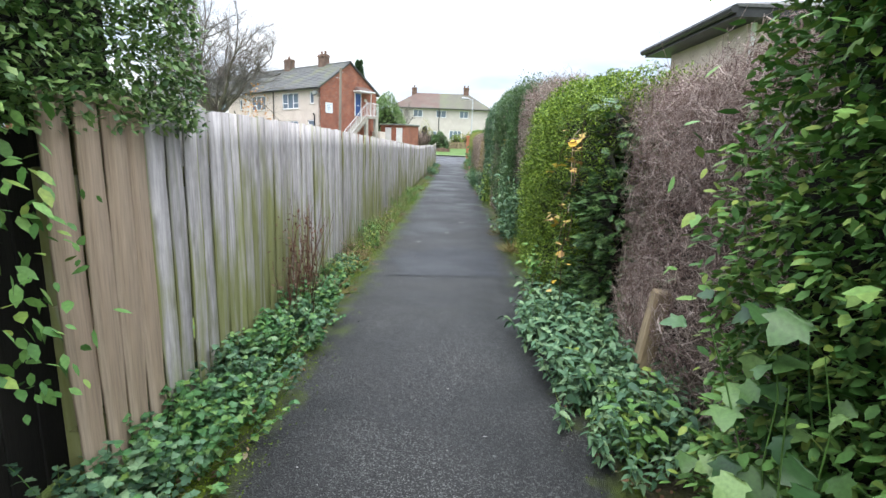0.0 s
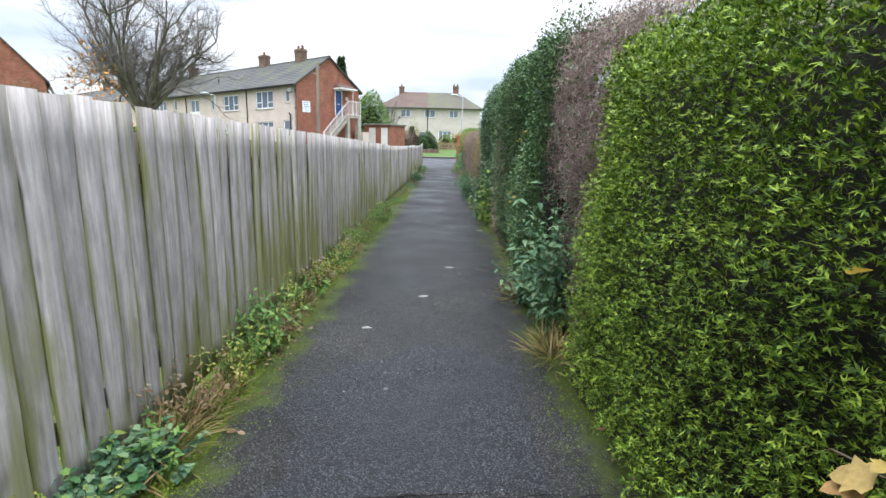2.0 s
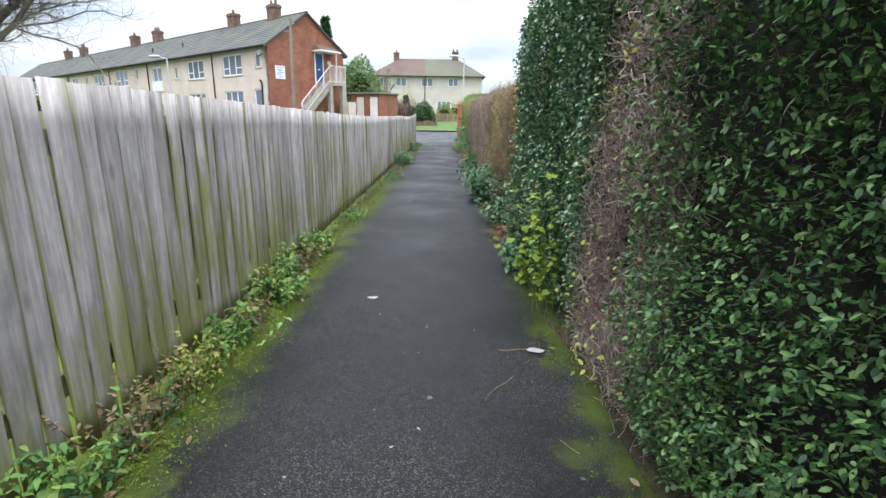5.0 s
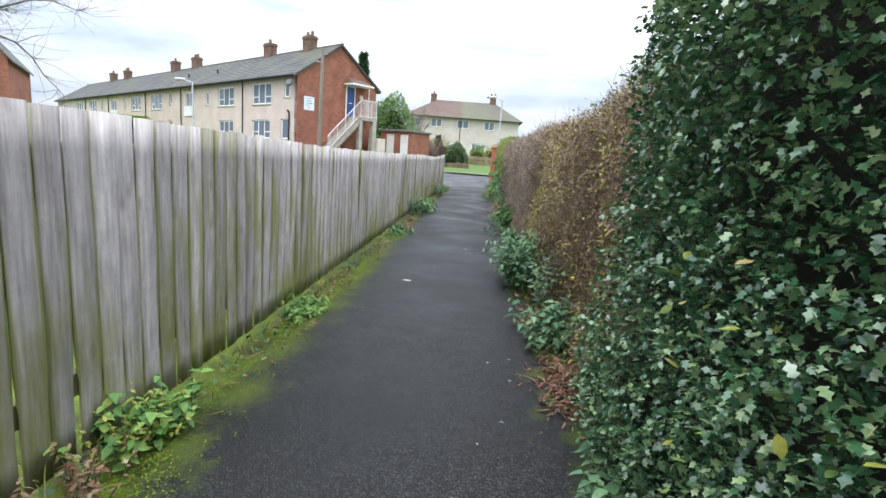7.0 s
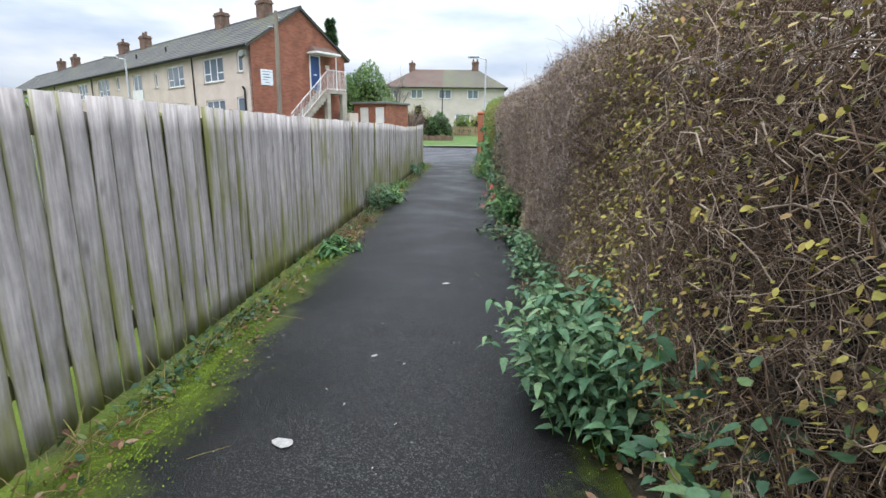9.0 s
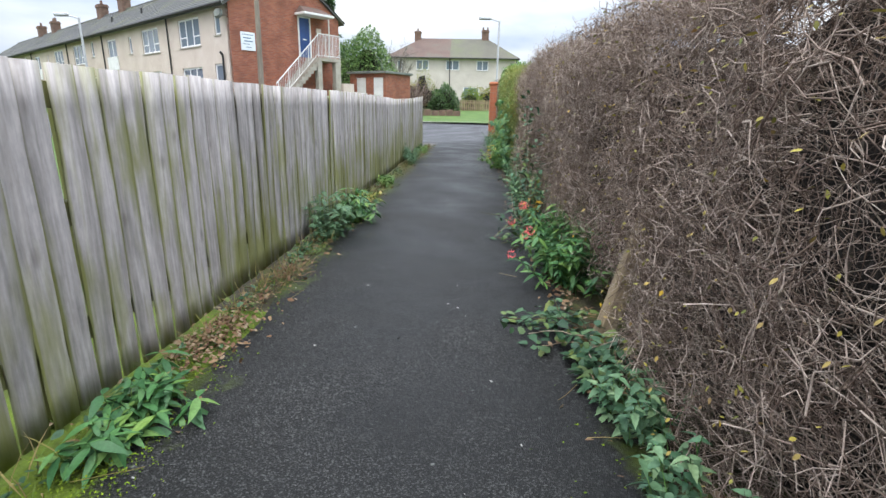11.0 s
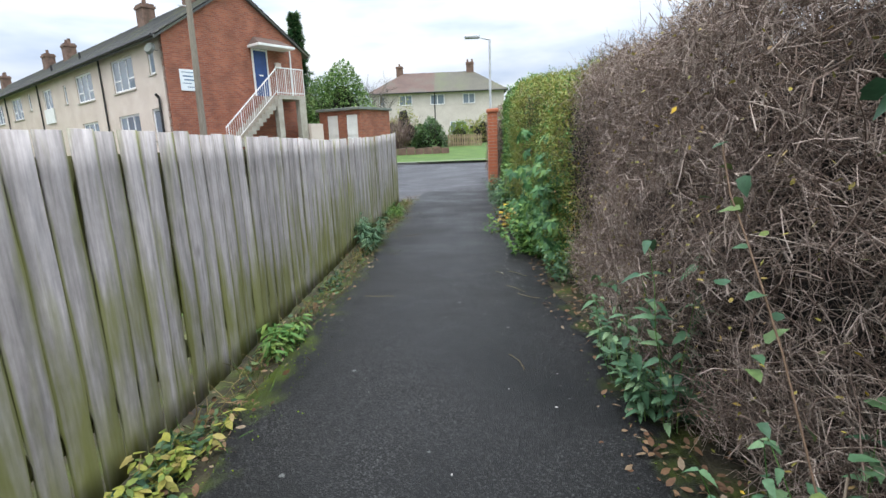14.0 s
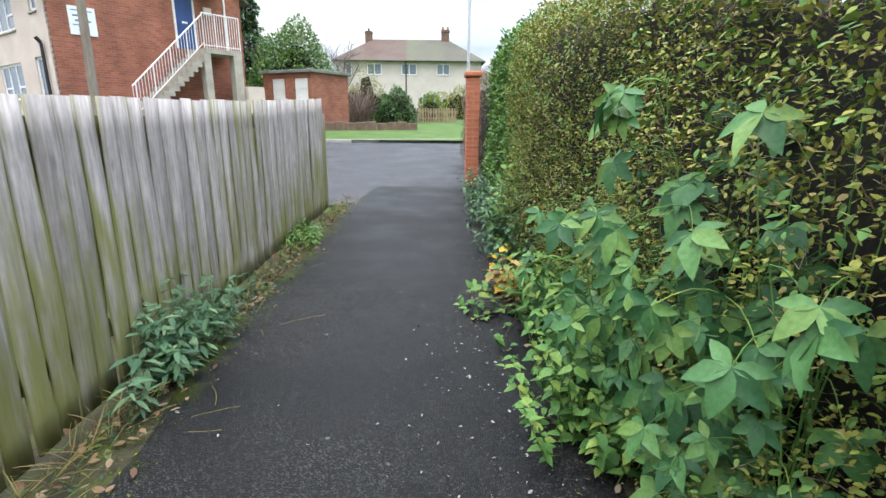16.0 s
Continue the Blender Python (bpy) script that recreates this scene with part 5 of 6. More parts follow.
part("side_wall", boxes((0, 0.12, 0.121, SD, 0, SH), (SW - 0.12, SW, 0.121, SD, 0, SH), (0.121, SW - 0.121, SD - 0.12, SD, 0, SH)), M["brick"], shed)
for a in (0.5, 1.8):
    d_ob = part("door", boxes((a + 0.01, a + 0.74, 0.04, 0.08, 0.06, 1.99), bevel=0.008), M["white_paint"], shed)
    for z in (0.4, 1.0, 1.6):
        part("ledge", boxes((a + 0.05, a + 0.7, 0.025, 0.039, z, z + 0.1)), M["white_paint"], d_ob)
part("flat_roof", boxes((-0.12, SW + 0.12, -0.15, SD + 0.12, SH, SH + 0.13), bevel=0.015), M["lead"], shed)
low = thing("garden_wall", "low stone wall below the brick outbuilding", "wall", (-6.2, 46.3, 0.55), turn=Matrix.Rotation(radians(6), 4, "Z"))
for k in range(16):
    part("stone", boxes((-0.8 + k * 0.42, -0.4 + k * 0.42, -0.1, 0.1, 0, 0.38 + 0.03 * (k % 3)), bevel=0.02), M["chimney_brick"], low)

# brick house far to the left
b_turn = Matrix(((0.6, 0.8, 0, 0), (-0.8, 0.6, 0, 0), (0, 0, 1, 0), (0, 0, 0, 1)))
brick_house = thing("house", "red brick house with a grey tiled gable roof", "house", (-35.0, 38.8, 0.0), turn=b_turn @ Matrix.Diagonal((0.85, 0.85, 1.04, 1)))
part("front_wall", wall_mesh(12, 5.3, [(10.2, 11.2, 3.2, 4.4), (7.0, 8.4, 3.2, 4.4)], 0.25), M["brick"], brick_house).location = (-12, 0, 0)
for a in (10.2, 7.0):
    window(brick_house, a - 12, a - 12 + (1.0 if a > 9 else 1.4), 3.2, 4.4, 2, transom=False)
part("gable_wall", gable_mesh(7.0, 5.3, 8.6, 0.25), M["brick"], brick_house)
part("gable_wall", gable_mesh(7.0, 5.3, 8.6, 0.25, -11.75), M["brick"], brick_house)
part("back_wall", boxes((-11.7, -0.26, 6.75, 7.0, 0, 5.3)), M["brick"], brick_house)
for ye in (-0.3, 7.3):
    part("roof_slope", roof_slab([(-12.2, ye, 5.1), (0.2, ye, 5.1), (0.2, 3.5, 8.72), (-12.2, 3.5, 8.72)]), M["slate"], brick_house)
part("verge_board", roof_slab([(0.21, -0.3, 5.08), (0.25, -0.3, 5.08), (0.25, 3.5, 8.70), (0.21, 3.5, 8.70)], 0.18), M["white_paint"], brick_house)
part("gutter", rod(bmesh.new(), (-12.2, -0.36, 5.0), (0.2, -0.36, 5.0), 0.07), M["white_paint"], brick_house)

# rendered house behind the hedges on the other side
side_house = thing("house", "pale rendered house with dark eaves and gutter behind the hedge", "house", (5.3, 9.3, 0.0))
EZ = 3.65
part("front_wall", wall_mesh(7.0, EZ, [(2.2, 3.8, 1.0, 2.2)], 0.25), M["render_wall"], side_house)
window(side_house, 2.2, 3.8, 1.0, 2.2, 3)
part("side_wall", boxes((0, 0.25, 0.251, 3.2, 0, EZ), (6.75, 7, 0.251, 3.2, 0, EZ), (0.251, 6.749, 2.95, 3.2, 0, EZ)), M["render_wall"], side_house)
part("soffit", boxes((-0.45, 7.45, -0.45, 3.65, EZ + 0.005, EZ + 0.03)), M["black"], side_house)
part("fascia", boxes((-0.47, -0.451, -0.47, 3.67, EZ, EZ + 0.2), (-0.45, 7.47, -0.47, -0.451, EZ, EZ + 0.2)), M["black"], side_house, "dark eaves board")
ra, rb = (1.8, 1.6, EZ + 0.85), (5.2, 1.6, EZ + 0.85)
c00, c10, c11, c01 = (-0.5, -0.5, EZ + 0.2), (7.5, -0.5, EZ + 0.2), (7.5, 3.7, EZ + 0.2), (-0.5, 3.7, EZ + 0.2)
for corners in ([c00, c10, rb, ra], [c10, c11, rb], [c11, c01, ra, rb], [c01, c00, ra]):
    part("roof_slope", roof_slab(corners, 0.05), M["slate"], side_house)
part("gutter", rod(bmesh.new(), (-0.52, -0.5, EZ + 0.12), (-0.52, 3.7, EZ + 0.12), 0.07), M["black"], side_house)
part("downpipe", rod(bmesh.new(), (0.08, -0.07, 0), (0.08, -0.07, EZ), 0.045), M["white_paint"], side_house)

# ---- street furniture ----


def street_lamp(x, y, z, height, label):
    lamp = thing("street_lamp", label, "street lamp", (x, y, z), "street lamps")
    part("pole", rod(rod(bmesh.new(), (0, 0, -0.1), (0, 0, 1.2), 0.075, 0.075), (0, 0, 1.2), (0, 0, height), 0.05, 0.04), M["galvanised"], lamp)
    part("arm", rod(bmesh.new(), (0, 0, height - 0.02), (-0.45, -0.05, height + 0.08), 0.03, 0.025), M["galvanised"], lamp)
    part("lantern", boxes((-0.95, -0.38, -0.15, 0.06, height + 0.03, height + 0.17), bevel=0.04), M["galvanised"], lamp)
    return lamp


street_lamp(1.45, 42.2, 0.22, 4.75, "grey steel street lamp with a short arm")
street_lamp(-15.6, 38.3, 0.0, 4.3, "grey steel street lamp in front of the flats")
pole = thing("telegraph_pole", "tall weathered wooden telegraph pole before the brick gable", "pole", (-9.1, 40.2, 0.3))
part("shaft", rod(bmesh.new(), (0, 0, -0.3), (0.12, 0, 6.55), 0.13, 0.09, 12), M["pole_wood"], pole)
part("step_iron", rod(bmesh.new(), (0.0, 0, 6.2), (0.35, 0, 6.25), 0.015), M["galvanised"], pole)
part("step_iron", rod(bmesh.new(), (0.05, 0, 5.8), (-0.3, 0, 5.85), 0.015), M["galvanised"], pole)

# brick pillar at the end of the hedge
pillar = thing("brick_pillar", "orange-red brick gate pillar with a leaning cap", "pillar", (1.03, 34.5, 0))
pv_b = bmesh.new()
box(pv_b, -0.105, 0.105, -0.051, 0.051, 0, 0.067, bevel=0.004)
brick_me = bpy.data.meshes.new("brick")
pv_b.to_mesh(brick_me)
pv_b.free()
brick_me.materials.append(M["orange_brick"])
for c in range(25):
    zc = c * 0.074
    spots = ((-0.053, -0.107, 90), (0.053, -0.107, 90), (-0.053, 0.107, 90), (0.053, 0.107, 90)) if c % 2 else ((0, -0.16, 0), (0, -0.0535, 0), (0, 0.0535, 0), (0, 0.16, 0))
    for xb, yb, rz in spots:
        ob = new("brick", brick_me)
        ob.parent = pillar
        ob.matrix_basis = pose(xb + r_f.gauss(0, 0.002), yb, zc + 0.006, 0, 0, rz)
part("mortar", boxes((-0.1, 0.1, -0.206, 0.206, -0.05, 1.85)), M["concrete"], pillar)
part("cap", boxes((-0.14, 0.14, -0.25, 0.25, 1.862, 1.95), bevel=0.02), M["orange_brick"], pillar)

# stakes of an old fence inside the bare hedges
stake_turn = [(1.2, 2.2, 0.0, 0.66, 8), (1.08, 19.75, 0.0, 0.72, 14), (1.32, 25.0, 0.0, 0.9, -6), (1.3, 14.6, 0, 1.0, 4)]
for x, y, z, hgt, lean in stake_turn:
    st = thing("fence_post", "short old wooden post leaning in the hedge", "post", (x, y, z), "old hedge posts", Matrix.Rotation(radians(lean), 4, "Y"))
    part("post", boxes((-0.045, 0.045, -0.045, 0.045, -0.1, hgt), bevel=0.012), M["stake"], st)
rails = thing("garden_fence", "old horizontal boards behind the bare hedge", "fence", (1.75, 0, 0))
for k in range(8):
    for z in (0.35, 0.75):
        part("board", boxes((-0.012, 0.012, 18.0 + k * 1.2, 19.19 + k * 1.2, z, z + 0.14)), M["stake"], rails)

# picket fence by the far garden
picket = thing("picket_fence", "low brown wooden picket fence", "fence", (-0.6, 50.8, 0.88))
for k in range(16):
    part("picket", boxes((k * 0.13, k * 0.13 + 0.08, -0.01, 0.01, 0.02, 0.72), bevel=0.004), M["stake"], picket)
part("rail", boxes((-0.05, 2.1, 0.012, 0.05, 0.2, 0.27), (-0.05, 2.1, 0.012, 0.05, 0.52, 0.59)), M["stake"], picket)

# ---- trees and shrubs ----


def bare_tree(label, at, height, spread, seed, limbs=7, fine=2600, trunk=0.16, fork=0.4):
    r = np.random.default_rng(seed)
    tree = thing("tree", label, "tree", at)
    k = 9
    base = np.zeros((limbs, 3))
    base[:, :2] = r.normal(0, 0.05, (limbs, 2))
    base[:, 2] = fork * height * r.uniform(0.5, 0.75, limbs)
    ang = np.arange(limbs) * 2.4 + r.normal(0, 0.2, limbs)
    out = np.stack([np.cos(ang), np.sin(ang), r.uniform(1.5, 3.2, limbs)], -1)
    main = wander(base, out, r.uniform(0.75, 1.05, limbs) * spread * 1.2, k, 0.16)
    main[:, :, 2] = np.minimum(main[:, :, 2], height)
    part("trunk", rod(bmesh.new(), (0, 0, -0.1), (0.02, 0.01, fork * height * 0.8), trunk, trunk * 0.7, 10), M["bark"], tree)
    tubes("limb_growth", main, trunk * 0.55 * np.linspace(1, 0.25, k)[None] * r.uniform(0.7, 1.1, limbs)[:, None], M["bark"], tree, 7)
    n2 = limbs * 11
    pick = r.integers(0, limbs, n2)
    pos = r.integers(2, k, n2)
    s2 = main[pick, pos]
    d2 = unit(unit(main[pick, pos] - main[pick, pos - 1]) + r.normal(0, 0.7, (n2, 3)) + np.array([0, 0, 0.25]))
    sec = wander(s2, d2, r.uniform(0.3, 0.7, n2) * spread, 7, 0.22)
    tubes("branch_growth", sec, trunk * 0.16 * np.linspace(1, 0.3, 7)[None] * np.ones((n2, 1)), M["tree_twig"], tree, 5)
    pick, pos = r.integers(0, n2, fine), r.integers(1, 7, fine)
    s3 = sec[pick, pos]
    d3 = unit(unit(sec[pick, pos] - sec[pick, pos - 1]) + r.normal(0, 0.75, (fine, 3)) + np.array([0, 0, 0.4]))
    tw = wander(s3, d3, r.uniform(0.12, 0.34, fine) * spread, 4, 0.32)
    tubes("twig_mass", tw, trunk * 0.03 * np.linspace(1, 0.4, 4)[None] * np.ones((fine, 1)), M["tree_twig"], tree, 3)
    return tree


bare_tree("bare spreading tree with grey-brown branches behind the fence", (-8.5, 17.8, 0), 7.0, 2.9, 11, 13, 6500, 0.14, 0.42)
bare_tree("slender bare tree between the far houses", (-6.6, 66, 1.0), 8.0, 2.6, 12, 7, 1200, 0.12, 0.4)


def shrub(name, label, at, rx, ry, hgt, template, size, mat, n, seed, lump=0.25, category="shrub", stem=True):
    r = np.random.default_rng(seed)
    sh = thing(name, label, category, at)
    u = unit(r.normal(0, 1, (n, 3)))
    u[:, 2] = np.abs(u[:, 2])
    k = 1 + lump * (np.sin(5 * u[:, 0] + seed) * np.sin(4 * u[:, 1] + 2 * seed) + 0.6 * np.sin(7 * u[:, 2] + 6 * u[:, 0]))
    rad = k * (1 - np.abs(r.normal(0, 0.16, n)))
    p = u * rad[:, None] * np.array([rx, ry, hgt * 0.82])
    p[:, 2] = np.maximum(p[:, 2], 0.02) + hgt * 0.05
    scatter("crown", template, p, unit(u + r.normal(0, 0.7, (n, 3))), size * r.uniform(0.6, 1.3, n), M[mat], sh)
    # near-black blob paints the shade inside the crown
    bm = bmesh.new()
    bmesh.ops.create_icosphere(bm, subdivisions=3, radius=1.0)
    for v in bm.verts:
        q = 0.72 * (1 + lump * (math.sin(5 * v.co.x + seed) * math.sin(4 * v.co.y + 2 * seed) + 0.6 * math.sin(7 * abs(v.co.z) + 6 * v.co.x)))
        v.co = (v.co.x * q * rx, v.co.y * q * ry, max(0.0, v.co.z * q * hgt * 0.82) + hgt * 0.05)
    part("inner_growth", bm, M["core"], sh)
    if stem:
        lines = wander(np.zeros((9, 3)), np.c_[r.normal(0, 0.6, (9, 2)), np.ones(9)], np.full(9, hgt * 0.9), 6, 0.2)
        lines[:, 0, 2] = -0.05
        tubes("stem_growth", lines, 0.03 * np.linspace(1, 0.3, 6)[None] * np.ones((9, 1)), M["bark"], sh, 5)
    return sh


shrub("evergreen_tree", "large dark green evergreen beside the brick gable", (-8.0, 57.0, 1.0), 2.6, 2.2, 6.3, OVAL, 0.16, "privet", 15000, 3, 0.08, "tree")
shrub("evergreen_tree", "dark evergreen thicket behind the outbuilding", (-10.2, 58.5, 1.0), 1.6, 1.6, 4.2, OVAL, 0.22, "dark_leaf", 3600, 4, 0.16, "tree")
conifer = thing("conifer_tree", "tall dark blue-green conifer rising behind the flats", "tree", (-11.0, 58.4, 1.0))
n = 3800
zc = rng.uniform(1.0, 9.2, n)
ac = rng.uniform(0, 6.283, n)
rc = (9.4 - zc) * 0.16 * (0.7 + 0.35 * np.sin(zc * 6 + 2 * np.sin(ac))) * rng.uniform(0.3, 1.1, n)
scatter("crown", SPRAY, np.stack([rc * np.cos(ac), rc * np.sin(ac), zc], -1), np.stack([np.cos(ac), np.sin(ac), rng.normal(-0.1, 0.3, n)], -1), rng.uniform(0.3, 0.6, n), M["holly_leaf"], conifer)
part("trunk", rod(bmesh.new(), (0, 0, -0.1), (0, 0, 9.2), 0.16, 0.03), M["bark"], conifer)
shrub("shrub", "rounded dark green evergreen shrub on the lawn", (-1.5, 50.5, 0.88), 0.95, 0.8, 1.75, OVAL, 0.12, "dark_leaf", 3400, 5, 0.14)
shrub("shrub", "small lime-green shrub behind the picket fence", (0.2, 51.7, 0.9), 0.8, 0.65, 1.65, OVAL, 0.09, "lime_leaf", 2600, 6, 0.1)
shrub("shrub", "brownish half-bare shrub on the lawn", (-3.2, 51.5, 0.92), 1.4, 1.0, 2.5, SMALL, 0.10, "yellow_green", 2600, 7, 0.3)
bs = thing("shrub", "bare reddish-brown twiggy shrub beside the outbuilding", "shrub", (-3.4, 51.0, 0.9))
n = 900
st = rng.normal(0, 0.25, (n, 3)) * np.array([1, 1, 0])
tubes("twig_mass", wander(st, np.c_[rng.normal(0, 0.5, (n, 2)), np.ones(n)], rng.uniform(0.9, 2.1, n), 6, 0.16), 0.012 * np.linspace(1, 0.3, 6)[None] * np.ones((n, 1)), M["purple_twig"], bs)
shrub("shrub", "tall dark shrub behind the picket fence", (1.6, 54.0, 1.0), 1.2, 0.9, 1.9, OVAL, 0.11, "yellow_green", 2200, 8, 0.2)
shrub("shrub", "orange-brown autumn shrub behind the fence", (-3.3, 8.0, 0), 0.7, 0.6, 2.0, SMALL, 0.045, "orange_leaf", 3000, 9, 0.3)
shrub("shrub", "dark green shrub behind the fence", (-15.6, 22.6, 0), 1.7, 1.4, 3.7, OVAL, 0.07, "dark_leaf", 4200, 10, 0.15)
far_hedge = thing("hedge", "long clipped green hedge behind the fence", "hedge")
n = 6000
p = np.stack([rng.uniform(-13.5, -9.4, n), rng.uniform(24.6, 25.6, n), 1.75 - np.abs(rng.normal(0, 0.16, n))], -1)
scatter("foliage", SMALL, p, unit(np.array([0, -0.3, 0.8]) + rng.normal(0, 0.6, (n, 3))), rng.uniform(0.05, 0.09, n), M["lime_leaf"], far_hedge)
# dark box stands for the shade under the clipped leaves
part("inner_growth", boxes((-13.4, -9.5, 24.65, 25.55, -0.02, 1.62), bevel=0.08), M["core"], far_hedge)

# hills on the horizon
hx = np.linspace(-900, 900, 80)
hz = 16 + 14 * np.sin(hx * 0.006 + 1) + 6 * np.sin(hx * 0.021)
hz = np.maximum(hz, 4) * np.clip((-hx + 50) / 200, 0.35, 1.0)
hv = np.r_[np.c_[hx, np.full(80, 760.0), np.full(80, -3.0)], np.c_[hx, np.full(80, 900.0), hz], np.c_[hx, np.full(80, 1100.0), np.full(80, -3.0)]]
hi = np.arange(79)
hills = tagged(place("backdrop", raw_mesh("backdrop", hv, np.r_[np.c_[hi, hi + 1, hi + 81, hi + 80], np.c_[hi + 80, hi + 81, hi + 161, hi + 160]]), M["hill"]), "low grey wooded hills on the horizon", "hill", kind="structure")

# ---- plants beside the path ----


def clump(name, label, x, y, rx, ry, hgt, template, size, mat, n_stems, per, seed, category="plant", lean=0.5, droop=-0.15, tip=False):
    """Upright stems with leaves in pairs along them."""
    r = np.random.default_rng(seed)
    cl = thing(name, label, category, (x, y, 0))
    s = np.c_[r.normal(0, 0.35, n_stems) * rx, r.normal(0, 0.35, n_stems) * ry, np.full(n_stems, -0.01)]
    hd = np.c_[s[:, 0] / rx * lean + r.normal(0, 0.15, n_stems), s[:, 1] / ry * lean + r.normal(0, 0.15, n_stems), np.ones(n_stems)]
    ln = hgt * r.uniform(0.5, 1.05, n_stems)
    lines = wander(s, hd, ln, 6, 0.1)
    tubes("stem_growth", lines, 0.0028 * np.linspace(1, 0.5, 6)[None] * np.ones((n_stems, 1)), M["herb"], cl)
    u = np.tile(np.linspace(0.2, 1.0, per), n_stems) + r.normal(0, 0.03, per * n_stems)
    u = np.clip(u, 0.1, 1.0) * 4.999
    si = np.repeat(np.arange(n_stems), per)
    k = u.astype(int)
    f = (u - k)[:, None]
    at = lines[si, k] * (1 - f) + lines[si, k + 1] * f
    a = r.uniform(0, 6.283, n_stems)[si] + np.tile(np.arange(per) * 1.571, n_stems) + r.normal(0, 0.3, len(si))
    way = np.stack([np.cos(a), np.sin(a), r.normal(droop, 0.3, len(si))], -1)
    at = np.r_[at, at]
    way = np.r_[way, way * np.array([-1, -1, 1])]
    at[:, 2] = np.maximum(at[:, 2], 0.03)
    scatter("leaves", template, at, way, size * r.uniform(0.6, 1.25, len(at)), M[mat], cl, spin=np.array([[0, 0, 1.0]]) + r.normal(0, 0.25, (len(at), 3)))
    return cl, lines[:, -1]


r_c = random.Random(21)
# nettles on the hedge side
nettles = [(0.92, 3.0, 0.3, 0.5, 0.36, 64, 7, 0.072), (0.98, 2.3, 0.28, 0.45, 0.36, 58, 7, 0.07), (1.02, 1.75, 0.22, 0.35, 0.32, 34, 7, 0.05), (1.08, 2.75, 0.3, 0.5, 0.34, 60, 7, 0.075), (1.0, 3.35, 0.35, 0.5, 0.34, 60, 7, 0.075), (1.05, 4.3, 0.2, 0.3, 0.2, 16, 6, 0.05), (1.25, 3.0, 0.25, 0.4, 0.36, 44, 7, 0.075), (1.28, 2.45, 0.25, 0.4, 0.36, 44, 7, 0.072), (1.26, 1.95, 0.2, 0.35, 0.32, 30, 7, 0.066), (1.05, 6.45, 0.2, 0.36, 1.25, 36, 14, 0.07), (1.02, 6.85, 0.16, 0.25, 0.75, 20, 9, 0.07), (1.02, 7.2, 0.2, 0.25, 0.4, 16, 7, 0.08),
           (0.98, 12.5, 0.2, 0.3, 0.26, 20, 6, 0.08), (1.05, 14.4, 0.22, 0.35, 0.35, 34, 7, 0.08), (0.98, 16.15, 0.32, 0.45, 0.58, 130, 8, 0.075), (1.05, 17.6, 0.2, 0.4, 0.3, 22, 6, 0.06), (1.08, 15.4, 0.1, 0.15, 0.75, 5, 8, 0.09), (1.08, 24.4, 0.14, 0.3, 0.5, 18, 7, 0.075), (1.1, 23.9, 0.12, 0.15, 0.85, 7, 8, 0.085),
           (1.06, 22.0, 0.18, 0.4, 0.5, 26, 7, 0.075), (1.08, 24.0, 0.18, 0.25, 0.35, 18, 6, 0.07), (1.02, 29.8, 0.22, 0.7, 0.55, 50, 7, 0.07), (1.0, 31.4, 0.22, 0.8, 0.6, 50, 7, 0.07), (1.0, 33.0, 0.2, 0.6, 0.5, 30, 7, 0.07), (1.05, 19.0, 0.15, 0.5, 0.25, 24, 6, 0.06), (1.06, 18.3, 0.2, 0.4, 0.35, 24, 6, 0.06), (1.06, 22.75, 0.16, 0.3, 0.55, 24, 7, 0.065), (1.12, 26.15, 0.12, 0.2, 0.35, 14, 6, 0.06)]
for k, (x, y, rx, ry, hg, ns, per, sz) in enumerate(nettles):
    clump("nettle_clump", "green nettles growing at the foot of the hedge" if hg < 0.6 else "tall green nettles leaning out of the hedge", x, y, rx, ry, hg, NETTLE, sz * 0.92, "nettle", int(ns * (1.25 if hg < 0.6 else 0.8)), per, 100 + k, lean=0.45 if hg < 0.6 else 0.18, droop=-0.1)
